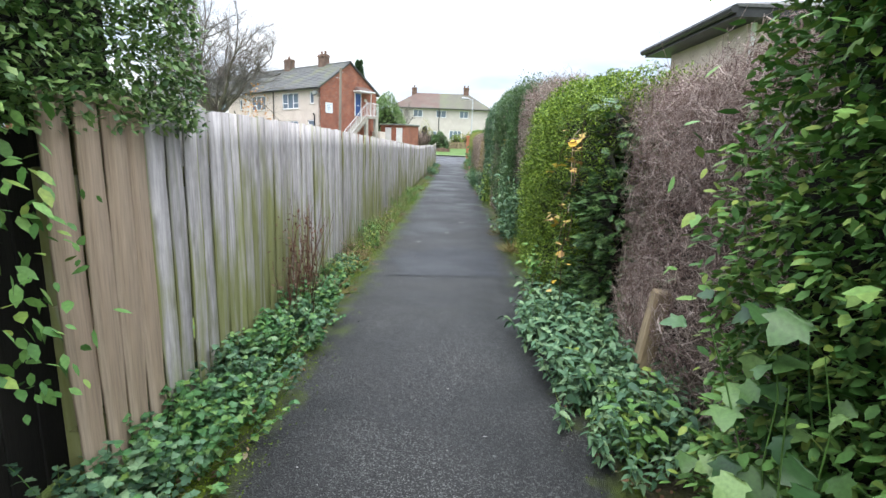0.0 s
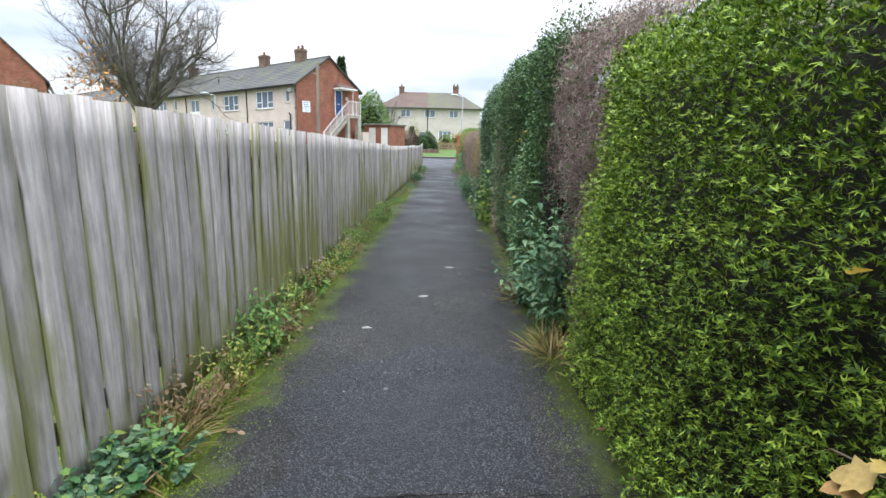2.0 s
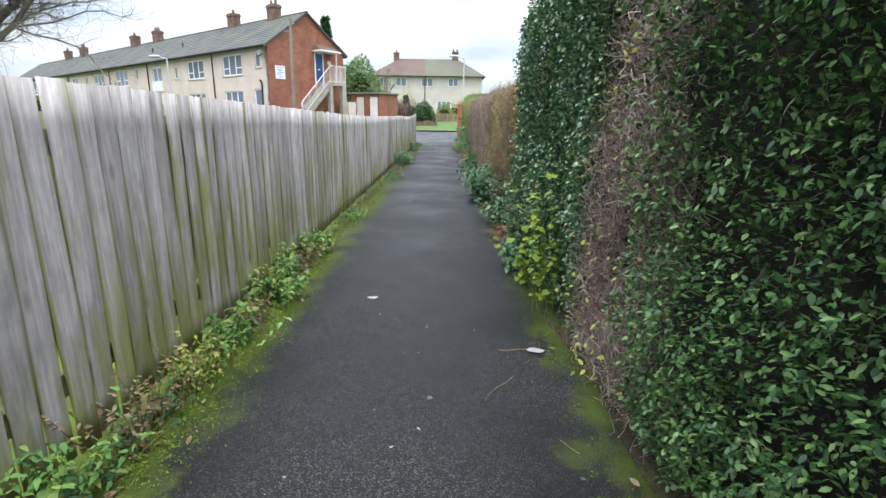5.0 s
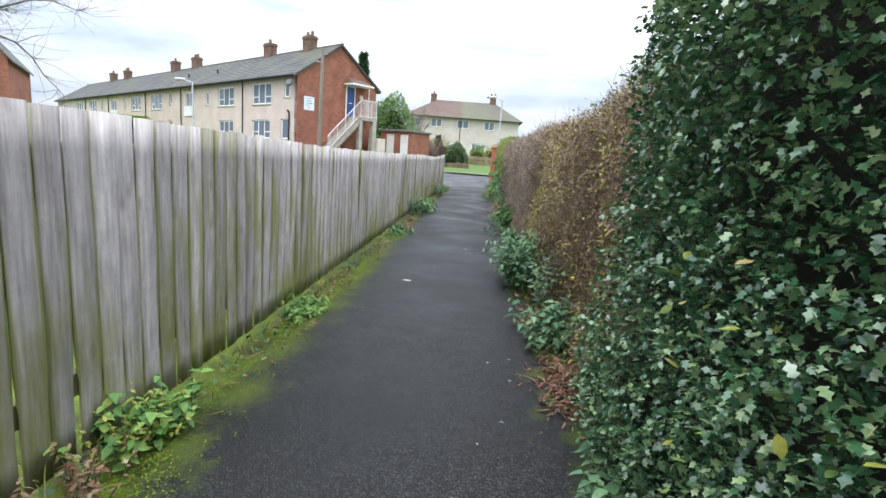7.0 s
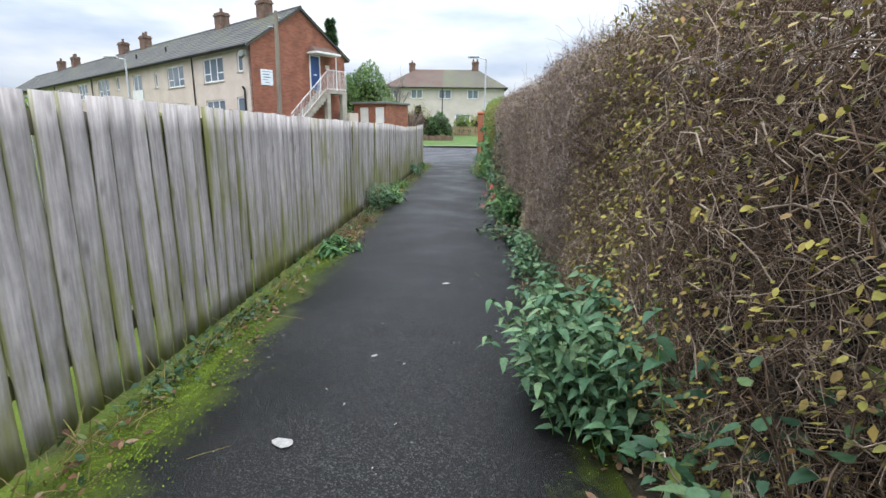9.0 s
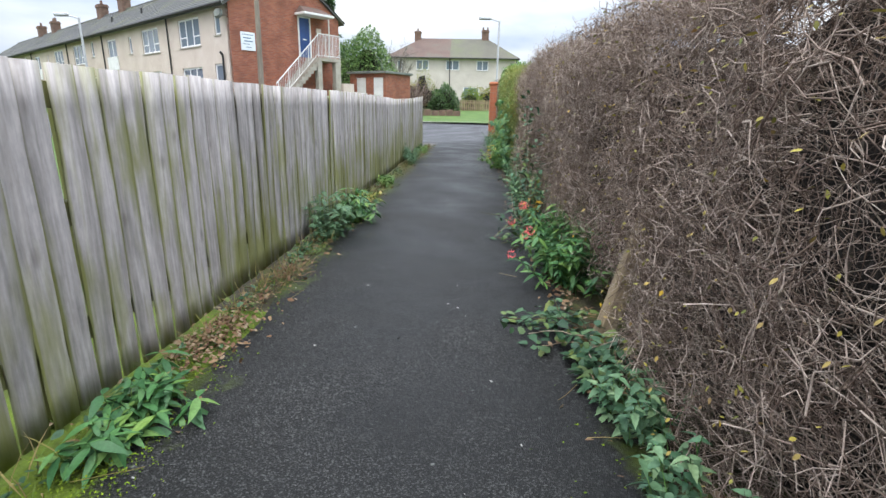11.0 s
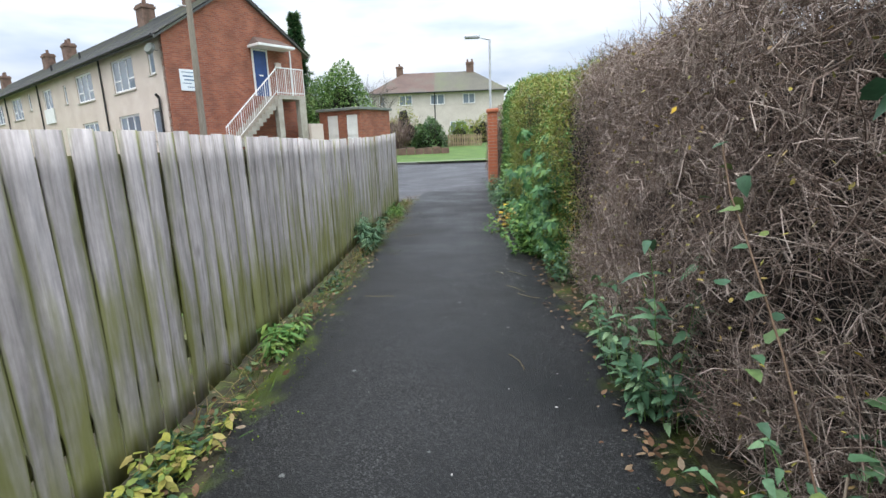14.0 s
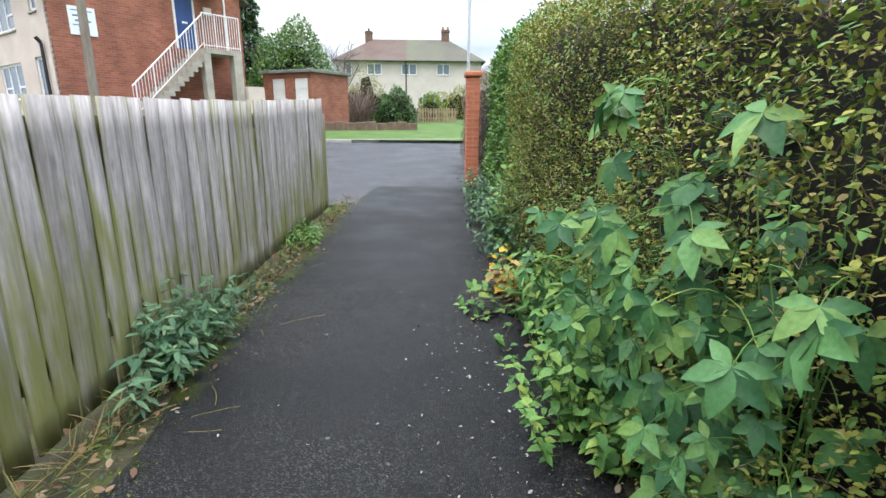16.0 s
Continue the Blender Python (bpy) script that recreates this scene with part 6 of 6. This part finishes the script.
# elder and valerian, brambles


def elder(label, x, y, ry, hgt, fronds, seed, size=0.11):
    """Shoots that carry stalks, each with five drooping pointed leaflets."""
    r = np.random.default_rng(seed)
    el = thing("elder_bush", label, "shrub", (x, y, 0))
    ns = max(6, fronds // 5)
    s = np.c_[r.normal(0.1, 0.05, ns), r.uniform(-ry, ry, ns), np.full(ns, -0.02)]
    shoots = wander(s, np.c_[r.normal(-0.06, 0.08, ns), r.normal(0, 0.12, ns), np.ones(ns)], hgt * r.uniform(0.6, 1.05, ns), 8, 0.07)
    tubes("shoot_growth", shoots, 0.0035 * np.linspace(1, 0.4, 8)[None] * np.ones((ns, 1)), M["herb"], el, 5)
    pick, pos = r.integers(0, ns, fronds), r.integers(2, 8, fronds)
    a = r.uniform(1.6, 4.7, fronds)
    head = np.stack([np.cos(a), np.sin(a) * 0.9, r.uniform(0.1, 0.6, fronds)], -1)
    stalk = wander(shoots[pick, pos], head, r.uniform(0.10, 0.19, fronds), 5, 0.08)
    stalk[:, :, 2] -= (np.linspace(0, 1, 5) ** 2 * 0.09)[None]
    tubes("stalk_growth", stalk, np.full((fronds, 5), 0.0018), M["herb"], el)
    # five leaflets spread like fingers from the end of each stalk, facing the path and hanging
    tang = unit(stalk[:, -1] - stalk[:, 2])
    face = unit(np.array([-0.75, -0.45, 0.55]) + r.normal(0, 0.3, (fronds, 3)))
    down = unit(np.array([0, 0, -1.0]) + 0.7 * tang + r.normal(0, 0.3, (fronds, 3)))
    down = unit(down - face * np.sum(down * face, -1, keepdims=True))
    side = np.cross(face, down)
    at, way, size_of, spin = [], [], [], []
    whole = size * r.uniform(0.65, 1.2, fronds)
    for ang, k in ((-1.75, 0.7), (-0.85, 0.92), (0.0, 1.05), (0.85, 0.92), (1.75, 0.7)):
        a2 = ang + r.normal(0, 0.12, fronds)
        at.append(stalk[:, -1])
        way.append(down * np.cos(a2)[:, None] + side * np.sin(a2)[:, None] + r.normal(0, 0.1, (fronds, 3)))
        size_of.append(whole * k)
        spin.append(face + r.normal(0, 0.15, (fronds, 3)))
    scatter("leaves", LEAFLET, np.concatenate(at), np.concatenate(way), np.concatenate(size_of), M["elder"], el, spin=np.concatenate(spin))
    return el


elder("fresh green elder with long drooping leaves", 1.11, 26.95, 0.55, 1.35, 250, 201, 0.092)
elder("low green elder shoots at the hedge foot", 1.02, 27.7, 0.5, 0.6, 80, 202, 0.09)
clump("weed", "leafy green weeds spreading from the hedge foot", 0.98, 27.3, 0.25, 0.5, 0.4, TOOTHED, 0.055, "herb", 60, 7, 203, lean=0.7)
for yv, sd in ((20.7, 211), (21.1, 212), (28.2, 213)):
    cl, tips = clump("valerian_plant", "bushy green valerian with pinkish red flower heads", 1.16, yv, 0.22, 0.32, 0.48, LANCE, 0.09, "elder" if yv < 22 else "herb", 100, 10, sd, lean=0.45, droop=0.0)
    if yv < 22:
        for q in tips[np.argsort(tips[:, 0])][:4]:
            a = rng.normal(0, 1, (90, 3))
            scatter("flower_head", SMALL, q + np.array([-0.04, 0, 0.02]) + 0.022 * unit(a), a, np.full(90, 0.010), M["pink"], cl)


def bramble(x, y, z, ln, toward, seed, label="trailing bramble with dull green leaflets", mat="bramble", size=0.065, n=5):
    r = np.random.default_rng(seed)
    br = thing("bramble", label, "plant", (0, 0, 0))
    s = np.array([x, y, z]) + r.normal(0, 0.08, (n, 3)) * np.array([0.6, 1, 0.4])
    s[:, 2] = np.maximum(s[:, 2], 0.02)
    lines = wander(s, np.array(toward) + r.normal(0, 0.3, (n, 3)), ln * r.uniform(0.6, 1.1, n), 10, 0.2)
    lines[:, :, 2] = np.maximum(lines[:, :, 2], 0.03)
    lines[:, :, 0] = np.clip(lines[:, :, 0], 0.6 if toward[0] < -0.7 else 0.98 if z > 0.5 else 0.93, 1.2)
    tubes("cane_growth", lines, np.full((n, 10), 0.0028), M["twig"], br)
    at = np.repeat(lines[:, 1:].reshape(-1, 3), 3, 0)
    at = at[r.random(len(at)) < (0.15 if mat == "autumn" else 0.85)]
    m = len(at)
    at = at + r.normal(0, 0.03, (m, 3))
    at[:, 2] = np.maximum(at[:, 2], 0.03)
    scatter("leaves", MAPLE if mat == "autumn" else TOOTHED, at, np.c_[r.normal(-0.3, 0.8, m), r.normal(0, 0.8, m), r.normal(0.1, 0.35, m)], size * r.uniform(0.6, 1.2, m), M[mat], br, spin=np.array([[-0.3, 0, 1.0]]) + r.normal(0, 0.25, (m, 3)))
    return br


bramble(1.08, 19.75, 0.08, 0.45, (-1, 0.2, 0.05), 301, n=6)
bramble(1.08, 19.5, 0.05, 0.45, (-0.4, -0.6, 0.1), 302, n=8)
bramble(1.0, 22.6, 0.05, 1.3, (-0.1, 0.1, 1), 303, size=0.05, n=5)
bramble(1.0, 22.9, 0.05, 0.6, (-0.6, -0.3, 0.2), 304, size=0.045, n=6)
bramble(1.02, 22.2, 0.05, 0.75, (-0.15, 0.2, 1), 311, size=0.05, n=10)
bramble(1.03, 21.75, 0.05, 0.6, (-0.3, 0.1, 0.6), 312, size=0.05, n=9)
bramble(1.0, 21.9, 0.04, 0.5, (-0.9, -0.1, 0.15), 313, size=0.05, n=7)
bramble(1.02, 21.95, 0.15, 0.4, (-0.4, 0.0, 0.7), 314, "bramble sprig with yellow leaves at the hedge foot", "autumn", 0.06, 5)
bramble(1.02, 22.35, 0.3, 1.1, (-0.05, 0.15, 1), 315, size=0.06, n=7)
bramble(1.04, 14.75, 0.1, 0.7, (-0.1, 0.2, 0.8), 318, size=0.055, n=7)
bramble(1.04, 15.3, 0.2, 0.6, (-0.1, -0.2, 0.6), 319, size=0.05, n=5)
bramble(1.0, 30.0, 0.2, 0.9, (-0.3, -0.6, 0.3), 306, n=9, mat="herb")
bramble(1.0, 28.6, 0.06, 0.7, (-0.8, -0.3, 0.05), 307, n=6, mat="herb")
bramble(1.02, 3.1, 1.5, 0.9, (-0.2, 0.5, -0.3), 308, "withering creeper with yellow leaves", "autumn", 0.056, 6)
bramble(0.97, 3.2, 0.9, 0.8, (-0.1, 0.4, -0.6), 309, "yellow-leaved creeper hanging over the conifer hedge", "autumn", 0.058, 7)
bramble(1.0, 4.0, 0.35, 0.4, (-0.5, 0.3, -0.2), 310, "creeper with fading leaves at the hedge foot", "herb", 0.06, 4)
# maple-like leaves by the start
sy = thing("sycamore_sapling", "sycamore sapling with large lobed green leaves", "plant", (1.16, 0.86, 0))
n = 60
at = np.stack([rng.normal(-0.12, 0.07, n), rng.normal(0.03, 0.13, n), rng.uniform(0.2, 0.98, n)], -1)
scatter("leaves", MAPLE, at, unit(np.c_[rng.normal(-0.7, 0.4, n), rng.normal(-0.2, 0.6, n), rng.normal(-0.3, 0.3, n)]), rng.uniform(0.045, 0.105, n), M["dark_leaf"], sy)
tubes("stem_growth", wander(np.zeros((6, 3)) + rng.normal(0, 0.03, (6, 3)) * [1, 1, 0], np.c_[rng.normal(-0.1, 0.15, 6), rng.normal(0.0, 0.25, 6), np.ones(6)], np.full(6, 0.95), 6, 0.1), 0.005 * np.linspace(1, 0.4, 6)[None] * np.ones((6, 1)), M["herb"], sy)
ivy = clump("ivy_patch", "low green ground ivy beside the path", 1.12, 1.9, 0.25, 0.6, 0.3, OVAL, 0.06, "herb", 50, 6, 222, lean=0.8)
clump("yellow_leaved_plant", "small yellow-leaved plant at the hedge foot", 0.9, 28.9, 0.1, 0.12, 0.35, MAPLE, 0.06, "autumn", 9, 5, 223)
clump("yellow_leaved_plant", "pale yellow-green sapling in front of the holly", 1.02, 11.4, 0.12, 0.26, 1.1, MAPLE, 0.045, "lime_leaf", 16, 8, 224, lean=0.1)
clump("yellow_leaved_plant", "low pale yellow-green sapling in front of the holly", 1.0, 11.95, 0.12, 0.2, 0.5, MAPLE, 0.05, "lime_leaf", 9, 6, 225, lean=0.1)

# herbs on the fence side
for k in range(13):
    y = 1.2 + k * 0.29
    wide = 0.30 if y < 3.6 else 0.22
    clump("cranesbill_clump", "low mound of feathery green cranesbill at the fence foot", -0.96 + r_c.uniform(-0.03, 0.03), y, wide * 0.85, 0.3, 0.30 if y < 3.6 else 0.2, MAPLE, 0.033, "elder" if k % 3 else "nettle", 72, 8, 400 + k, lean=0.7, droop=0.1)
stalks = thing("dead_stalks", "dry brown upright stalks of last summer's weeds", "plant", (-0.96, 3.3, 0))
n = 60
tubes("stem_growth", wander(np.c_[rng.normal(0, 0.05, n), rng.normal(0, 0.22, n), np.zeros(n)], np.c_[rng.normal(0.05, 0.1, n), rng.normal(0, 0.15, n), np.ones(n)], rng.uniform(0.4, 1.0, n), 6, 0.1), 0.0035 * np.linspace(1, 0.5, 6)[None] * np.ones((n, 1)), M["stalk"], stalks)
m = 420
scatter("seed_leaves", SMALL, np.c_[rng.normal(0, 0.06, m), rng.normal(0, 0.22, m), rng.uniform(0.2, 0.85, m)], rng.normal(0, 1, (m, 3)), rng.uniform(0.015, 0.035, m), M["stalk"], stalks)
for k, (x, y, hg, lb, mt, tmp, sz) in enumerate([(-0.88, 6.1, 0.42, "slender green weed against the fence", "herb", LANCE, 0.06), (-0.9, 8.6, 0.3, "straggly weed with small lilac flowers", "yellow_green", SMALL, 0.03), (-0.9, 7.6, 0.3, "straggly weed with small lilac flowers", "yellow_green", SMALL, 0.03), (-0.85, 11.6, 0.22, "green weed at the fence foot", "herb", TOOTHED, 0.05),
                                               (-0.9, 12.8, 0.24, "green weed at the fence foot", "herb", TOOTHED, 0.05), (-0.86, 14.6, 0.14, "dandelion leaves at the fence foot", "herb", LANCE, 0.06), (-0.82, 18.9, 0.16, "dandelion leaves at the fence foot", "elder", LANCE, 0.1), (-0.88, 21.7, 0.42, "feathery grey-green weed against the fence", "nettle", FERN, 0.085),
                                               (-0.82, 22.35, 0.36, "bushy green weed beside the fence", "elder", LANCE, 0.1), (-0.92, 24.9, 0.16, "small green weed at the fence foot", "herb", LANCE, 0.08), (-0.86, 27.75, 0.34, "feathery green ragwort beside the fence", "nettle", LANCE, 0.09), (-0.92, 28.1, 0.4, "feathery green weed against the fence", "nettle", FERN, 0.08), (-0.88, 23.6, 0.12, "rosette of fading leaves", "yellow_green", OVAL, 0.05), (-0.9, 30.4, 0.25, "green weed at the fence foot", "herb", LANCE, 0.07)]):
    cl, tips = clump("weed", lb, x, y, 0.16, 0.3, hg, tmp, sz, mt, 26, 7, 500 + k, lean=0.6)
    if "lilac" in lb:
        scatter("flowers", SMALL, np.repeat(tips, 4, 0) + rng.normal(0, 0.006, (len(tips) * 4, 3)), rng.normal(0, 1, (len(tips) * 4, 3)), np.full(len(tips) * 4, 0.014), M["lilac"], cl)

for k in range(22):
    y = 4.4 + k * 0.4
    tmp, mt, sz = ((SMALL, "yellow_green", 0.028), (NETTLE, "herb", 0.04), (SMALL, "dead_leaf", 0.03))[k % 3]
    clump("weed", ("straggly fading weed against the fence", "small green weed against the fence", "withered brown weed against the fence")[k % 3], -0.93 + r_c.uniform(-0.02, 0.06), y, 0.15, 0.25, r_c.uniform(0.16, 0.34), tmp, sz, mt, 24, 7, 560 + k, lean=0.7)

# stuff: grass, moss, litter along both edges
n = 6500
y = rng.uniform(0.5, 32.6, n)
dens = 0.5 + 0.5 * np.sin(y * 1.9) * np.sin(y * 0.7 + 1)
x = -0.98 + np.abs(rng.normal(0, 0.07, n))
keep = rng.random(n) < 0.25 + 0.6 * dens
p = np.c_[x, y, np.full(n, 0.0)][keep]
m = len(p)
tagged(scatter("grass_tufts", BLADE, p, np.c_[rng.normal(0.25, 0.5, m), rng.normal(0, 0.6, m), np.ones(m)], rng.uniform(0.05, 0.17, m), M["dry_grass"], None), "dry and green grass along the foot of the fence", "grass", kind="stuff")
n = 4200
p = np.c_[-0.90 + rng.normal(0, 0.08, n), rng.uniform(1, 32.6, n), np.full(n, 0.0)]
tagged(scatter("grass_tufts", BLADE, p, np.c_[rng.normal(0.25, 0.6, n), rng.normal(0, 0.6, n), np.ones(n)], rng.uniform(0.03, 0.11, n), M["grass"], None), "green grass at the edge of the path", "grass", kind="stuff")
n = 100000
side = rng.random(n) < 0.7
x = np.where(side, -0.79 + rng.normal(0, 0.095, n), 0.95 + rng.normal(0, 0.10, n))
y = rng.uniform(0.5, 33.5, n)
keep = rng.random(n) < np.where(y > 19.5, 0.15, 1.0) * np.where(side, 0.35 + 0.65 * (np.sin(y * 1.3) + np.sin(y * 3.1 + 1) > -0.3), 0.1 + 0.9 * (np.sin(y * 1.1 + 2) + np.sin(y * 2.3) > 0.3))
p = np.c_[x, y, 0.008 + 0.01 * rng.random(n)][keep]
m = len(p)
tagged(scatter("moss", SMALL, p, np.c_[rng.normal(0, 1, (m, 2)), rng.uniform(0.2, 0.9, m)], rng.uniform(0.007, 0.014, m), M["moss_leaf"], None), "yellow-green moss along the edges of the path", "moss", kind="stuff")
n = 9500
side = rng.random(n) < 0.45
y = rng.uniform(0.3, 33.5, n)
x = np.where(side, -0.88 + rng.normal(0, 0.09, n), 1.04 + rng.normal(0, 0.09, n))
keep = (side | (y > 12.5) | (rng.random(n) < 0.15)) & (rng.random(n) < np.where(y > 19, 0.6, 0.2) + 0.6 * (np.sin(y * 2.2 + 0.7) + np.sin(y * 0.9) > 0.1))
p = np.c_[x, y, 0.012 + 0.025 * rng.random(n)][keep]
m = len(p)
tagged(scatter("leaf_litter", OVAL, p, np.c_[rng.normal(0, 1, (m, 2)), rng.normal(0.15, 0.3, m)], rng.uniform(0.018, 0.05, m), M["dead_leaf"], None), "brown fallen leaves along both edges", "leaf litter", kind="stuff")
n = 1100
yl = np.r_[rng.uniform(0.5, 33, n // 2), rng.normal(27.6, 1.2, n // 2)]
p = np.c_[np.r_[rng.uniform(-0.75, 0.75, n // 2), rng.normal(0.62, 0.2, n // 2)], yl, np.full(n, 0.026)]
tagged(scatter("fallen_leaves", OVAL, p, np.c_[rng.normal(0, 1, (n, 2)), rng.normal(0.05, 0.08, n)], 0.004 + 0.018 * rng.random(n) ** 2, M["pebble"], None), "pale scraps and fallen leaves on the asphalt", "litter", kind="stuff")
n = 7000
y = rng.uniform(8.5, 32.2, n)
keep = rng.random(n) < 0.15 + 0.85 * (np.sin(y * 2.7 + 0.4) + np.sin(y * 1.1 + 2) + 0.6 * np.sin(y * 7) > 0.2)
x = -0.97 + np.abs(rng.normal(0, 0.06, n))
p = np.c_[x, y, np.maximum(0.02, 0.10 - (x + 0.98) * 0.6) * rng.random(n)][keep]
m = len(p)
tagged(scatter("ivy_trail", OVAL, p, np.c_[rng.normal(0.5, 0.6, m), rng.normal(0, 0.7, m), rng.normal(0.2, 0.35, m)], rng.uniform(0.02, 0.055, m), M["bramble"], None), "low dark green ivy creeping along the foot of the fence", "ivy", kind="stuff")
# loose straws
n = 60
s = np.c_[np.where(rng.random(n) < 0.5, -0.7, 0.72) + rng.normal(0, 0.1, n), rng.uniform(6, 31, n), np.full(n, 0.028)]
ln = wander(s, np.c_[rng.normal(0, 1, (n, 2)), np.zeros(n)], rng.uniform(0.08, 0.3, n), 5, 0.15)
ln[:, :, 2] = 0.028
tagged(tubes("straws", ln, np.full((n, 5), 0.0016), M["dry_grass"], None), "dry straws lying on the path edges", "straw", kind="stuff")
# pale flat stones and patches
for k, (x, y, sx, sy_) in enumerate([(0.10, 7.25, 0.045, 0.028), (-0.28, 6.45, 0.035, 0.02), (0.33, 8.33, 0.05, 0.03), (0.83, 10.8, 0.05, 0.03), (-0.23, 15.84, 0.042, 0.03), (-0.19, 11.6, 0.04, 0.025), (-0.02, 16.6, 0.015, 0.012), (0.3, 17.9, 0.03, 0.02)]):
    stn = thing("flat_stone", "small pale flat stone on the asphalt", "stone", (x, y, 0.02), "pale stones")
    bm = bmesh.new()
    bmesh.ops.create_icosphere(bm, subdivisions=2, radius=1.0, matrix=Matrix.Diagonal((sx, sy_, 0.004, 1)))
    for v in bm.verts:
        v.co.x += 0.006 * math.sin(v.co.y * 90 + k)
        v.co.y += 0.005 * math.sin(v.co.x * 80 + k)
    part("stone", bm, M["pebble"], stn)


def dry_tuft(x, y, rx, ry, hgt, n, mat, label, seed):
    r = np.random.default_rng(seed)
    tf = thing("grass_tuft", label, "grass", (x, y, 0))
    at = np.c_[r.normal(0, rx * 0.4, n), r.normal(0, ry * 0.4, n), np.full(n, 0.0)]
    way = np.c_[at[:, 0] / rx * 1.4 + r.normal(0, 0.5, n), at[:, 1] / ry * 1.4 + r.normal(0, 0.5, n), np.ones(n)]
    scatter("blade_growth", BLADE, at, way, hgt * r.uniform(0.5, 1.2, n), M[mat], tf)
    return tf


for k, (x, y, mat, lb) in enumerate([(0.98, 7.4, "dry_grass", "tuft of dry orange-brown grass at the hedge foot"), (1.0, 6.1, "dry_grass", "tuft of dry grass under the conifer hedge"), (-0.9, 9.1, "dead_leaf", "patch of reddish dead grass at the fence foot"), (-0.9, 7.0, "dead_leaf", "patch of reddish dead grass at the fence foot"), (-0.9, 5.4, "dead_leaf", "patch of reddish dead grass at the fence foot"),
                                   (-0.86, 20.6, "dead_leaf", "patch of brown dead grass at the fence foot"), (-0.9, 3.9, "dry_grass", "pale dry grass against the fence"), (-0.92, 5.0, "dry_grass", "pale dry grass against the fence")]):
    dry_tuft(x, y, 0.12, 0.3, 0.2 if x > 0 or y < 5.2 else 0.11, 260, mat, lb, 700 + k)
for k, (x, y) in enumerate([(1.0, 13.7), (1.0, 29.0), (-0.88, 19.6), (-0.9, 6.3), (1.02, 14.9)]):
    r = np.random.default_rng(800 + k)
    heap = thing("leaf_heap", "heap of brown dead leaves at the edge of the path", "leaf litter", (x, y, 0))
    m = 650
    q = np.c_[r.normal(0, 0.09, m), r.normal(0, 0.22, m)]
    z = 0.02 + 0.05 * np.exp(-(q[:, 0] / 0.1) ** 2 - (q[:, 1] / 0.25) ** 2) * r.random(m)
    scatter("dead_foliage", LANCE if x > 0 else OVAL, np.c_[q, z], np.c_[r.normal(0, 1, (m, 2)), r.normal(0.1, 0.35, m)], r.uniform(0.025, 0.065, m) * (1.0 if x > 0 else 0.6), M["stalk" if x > 0 else "dead_leaf"], heap)
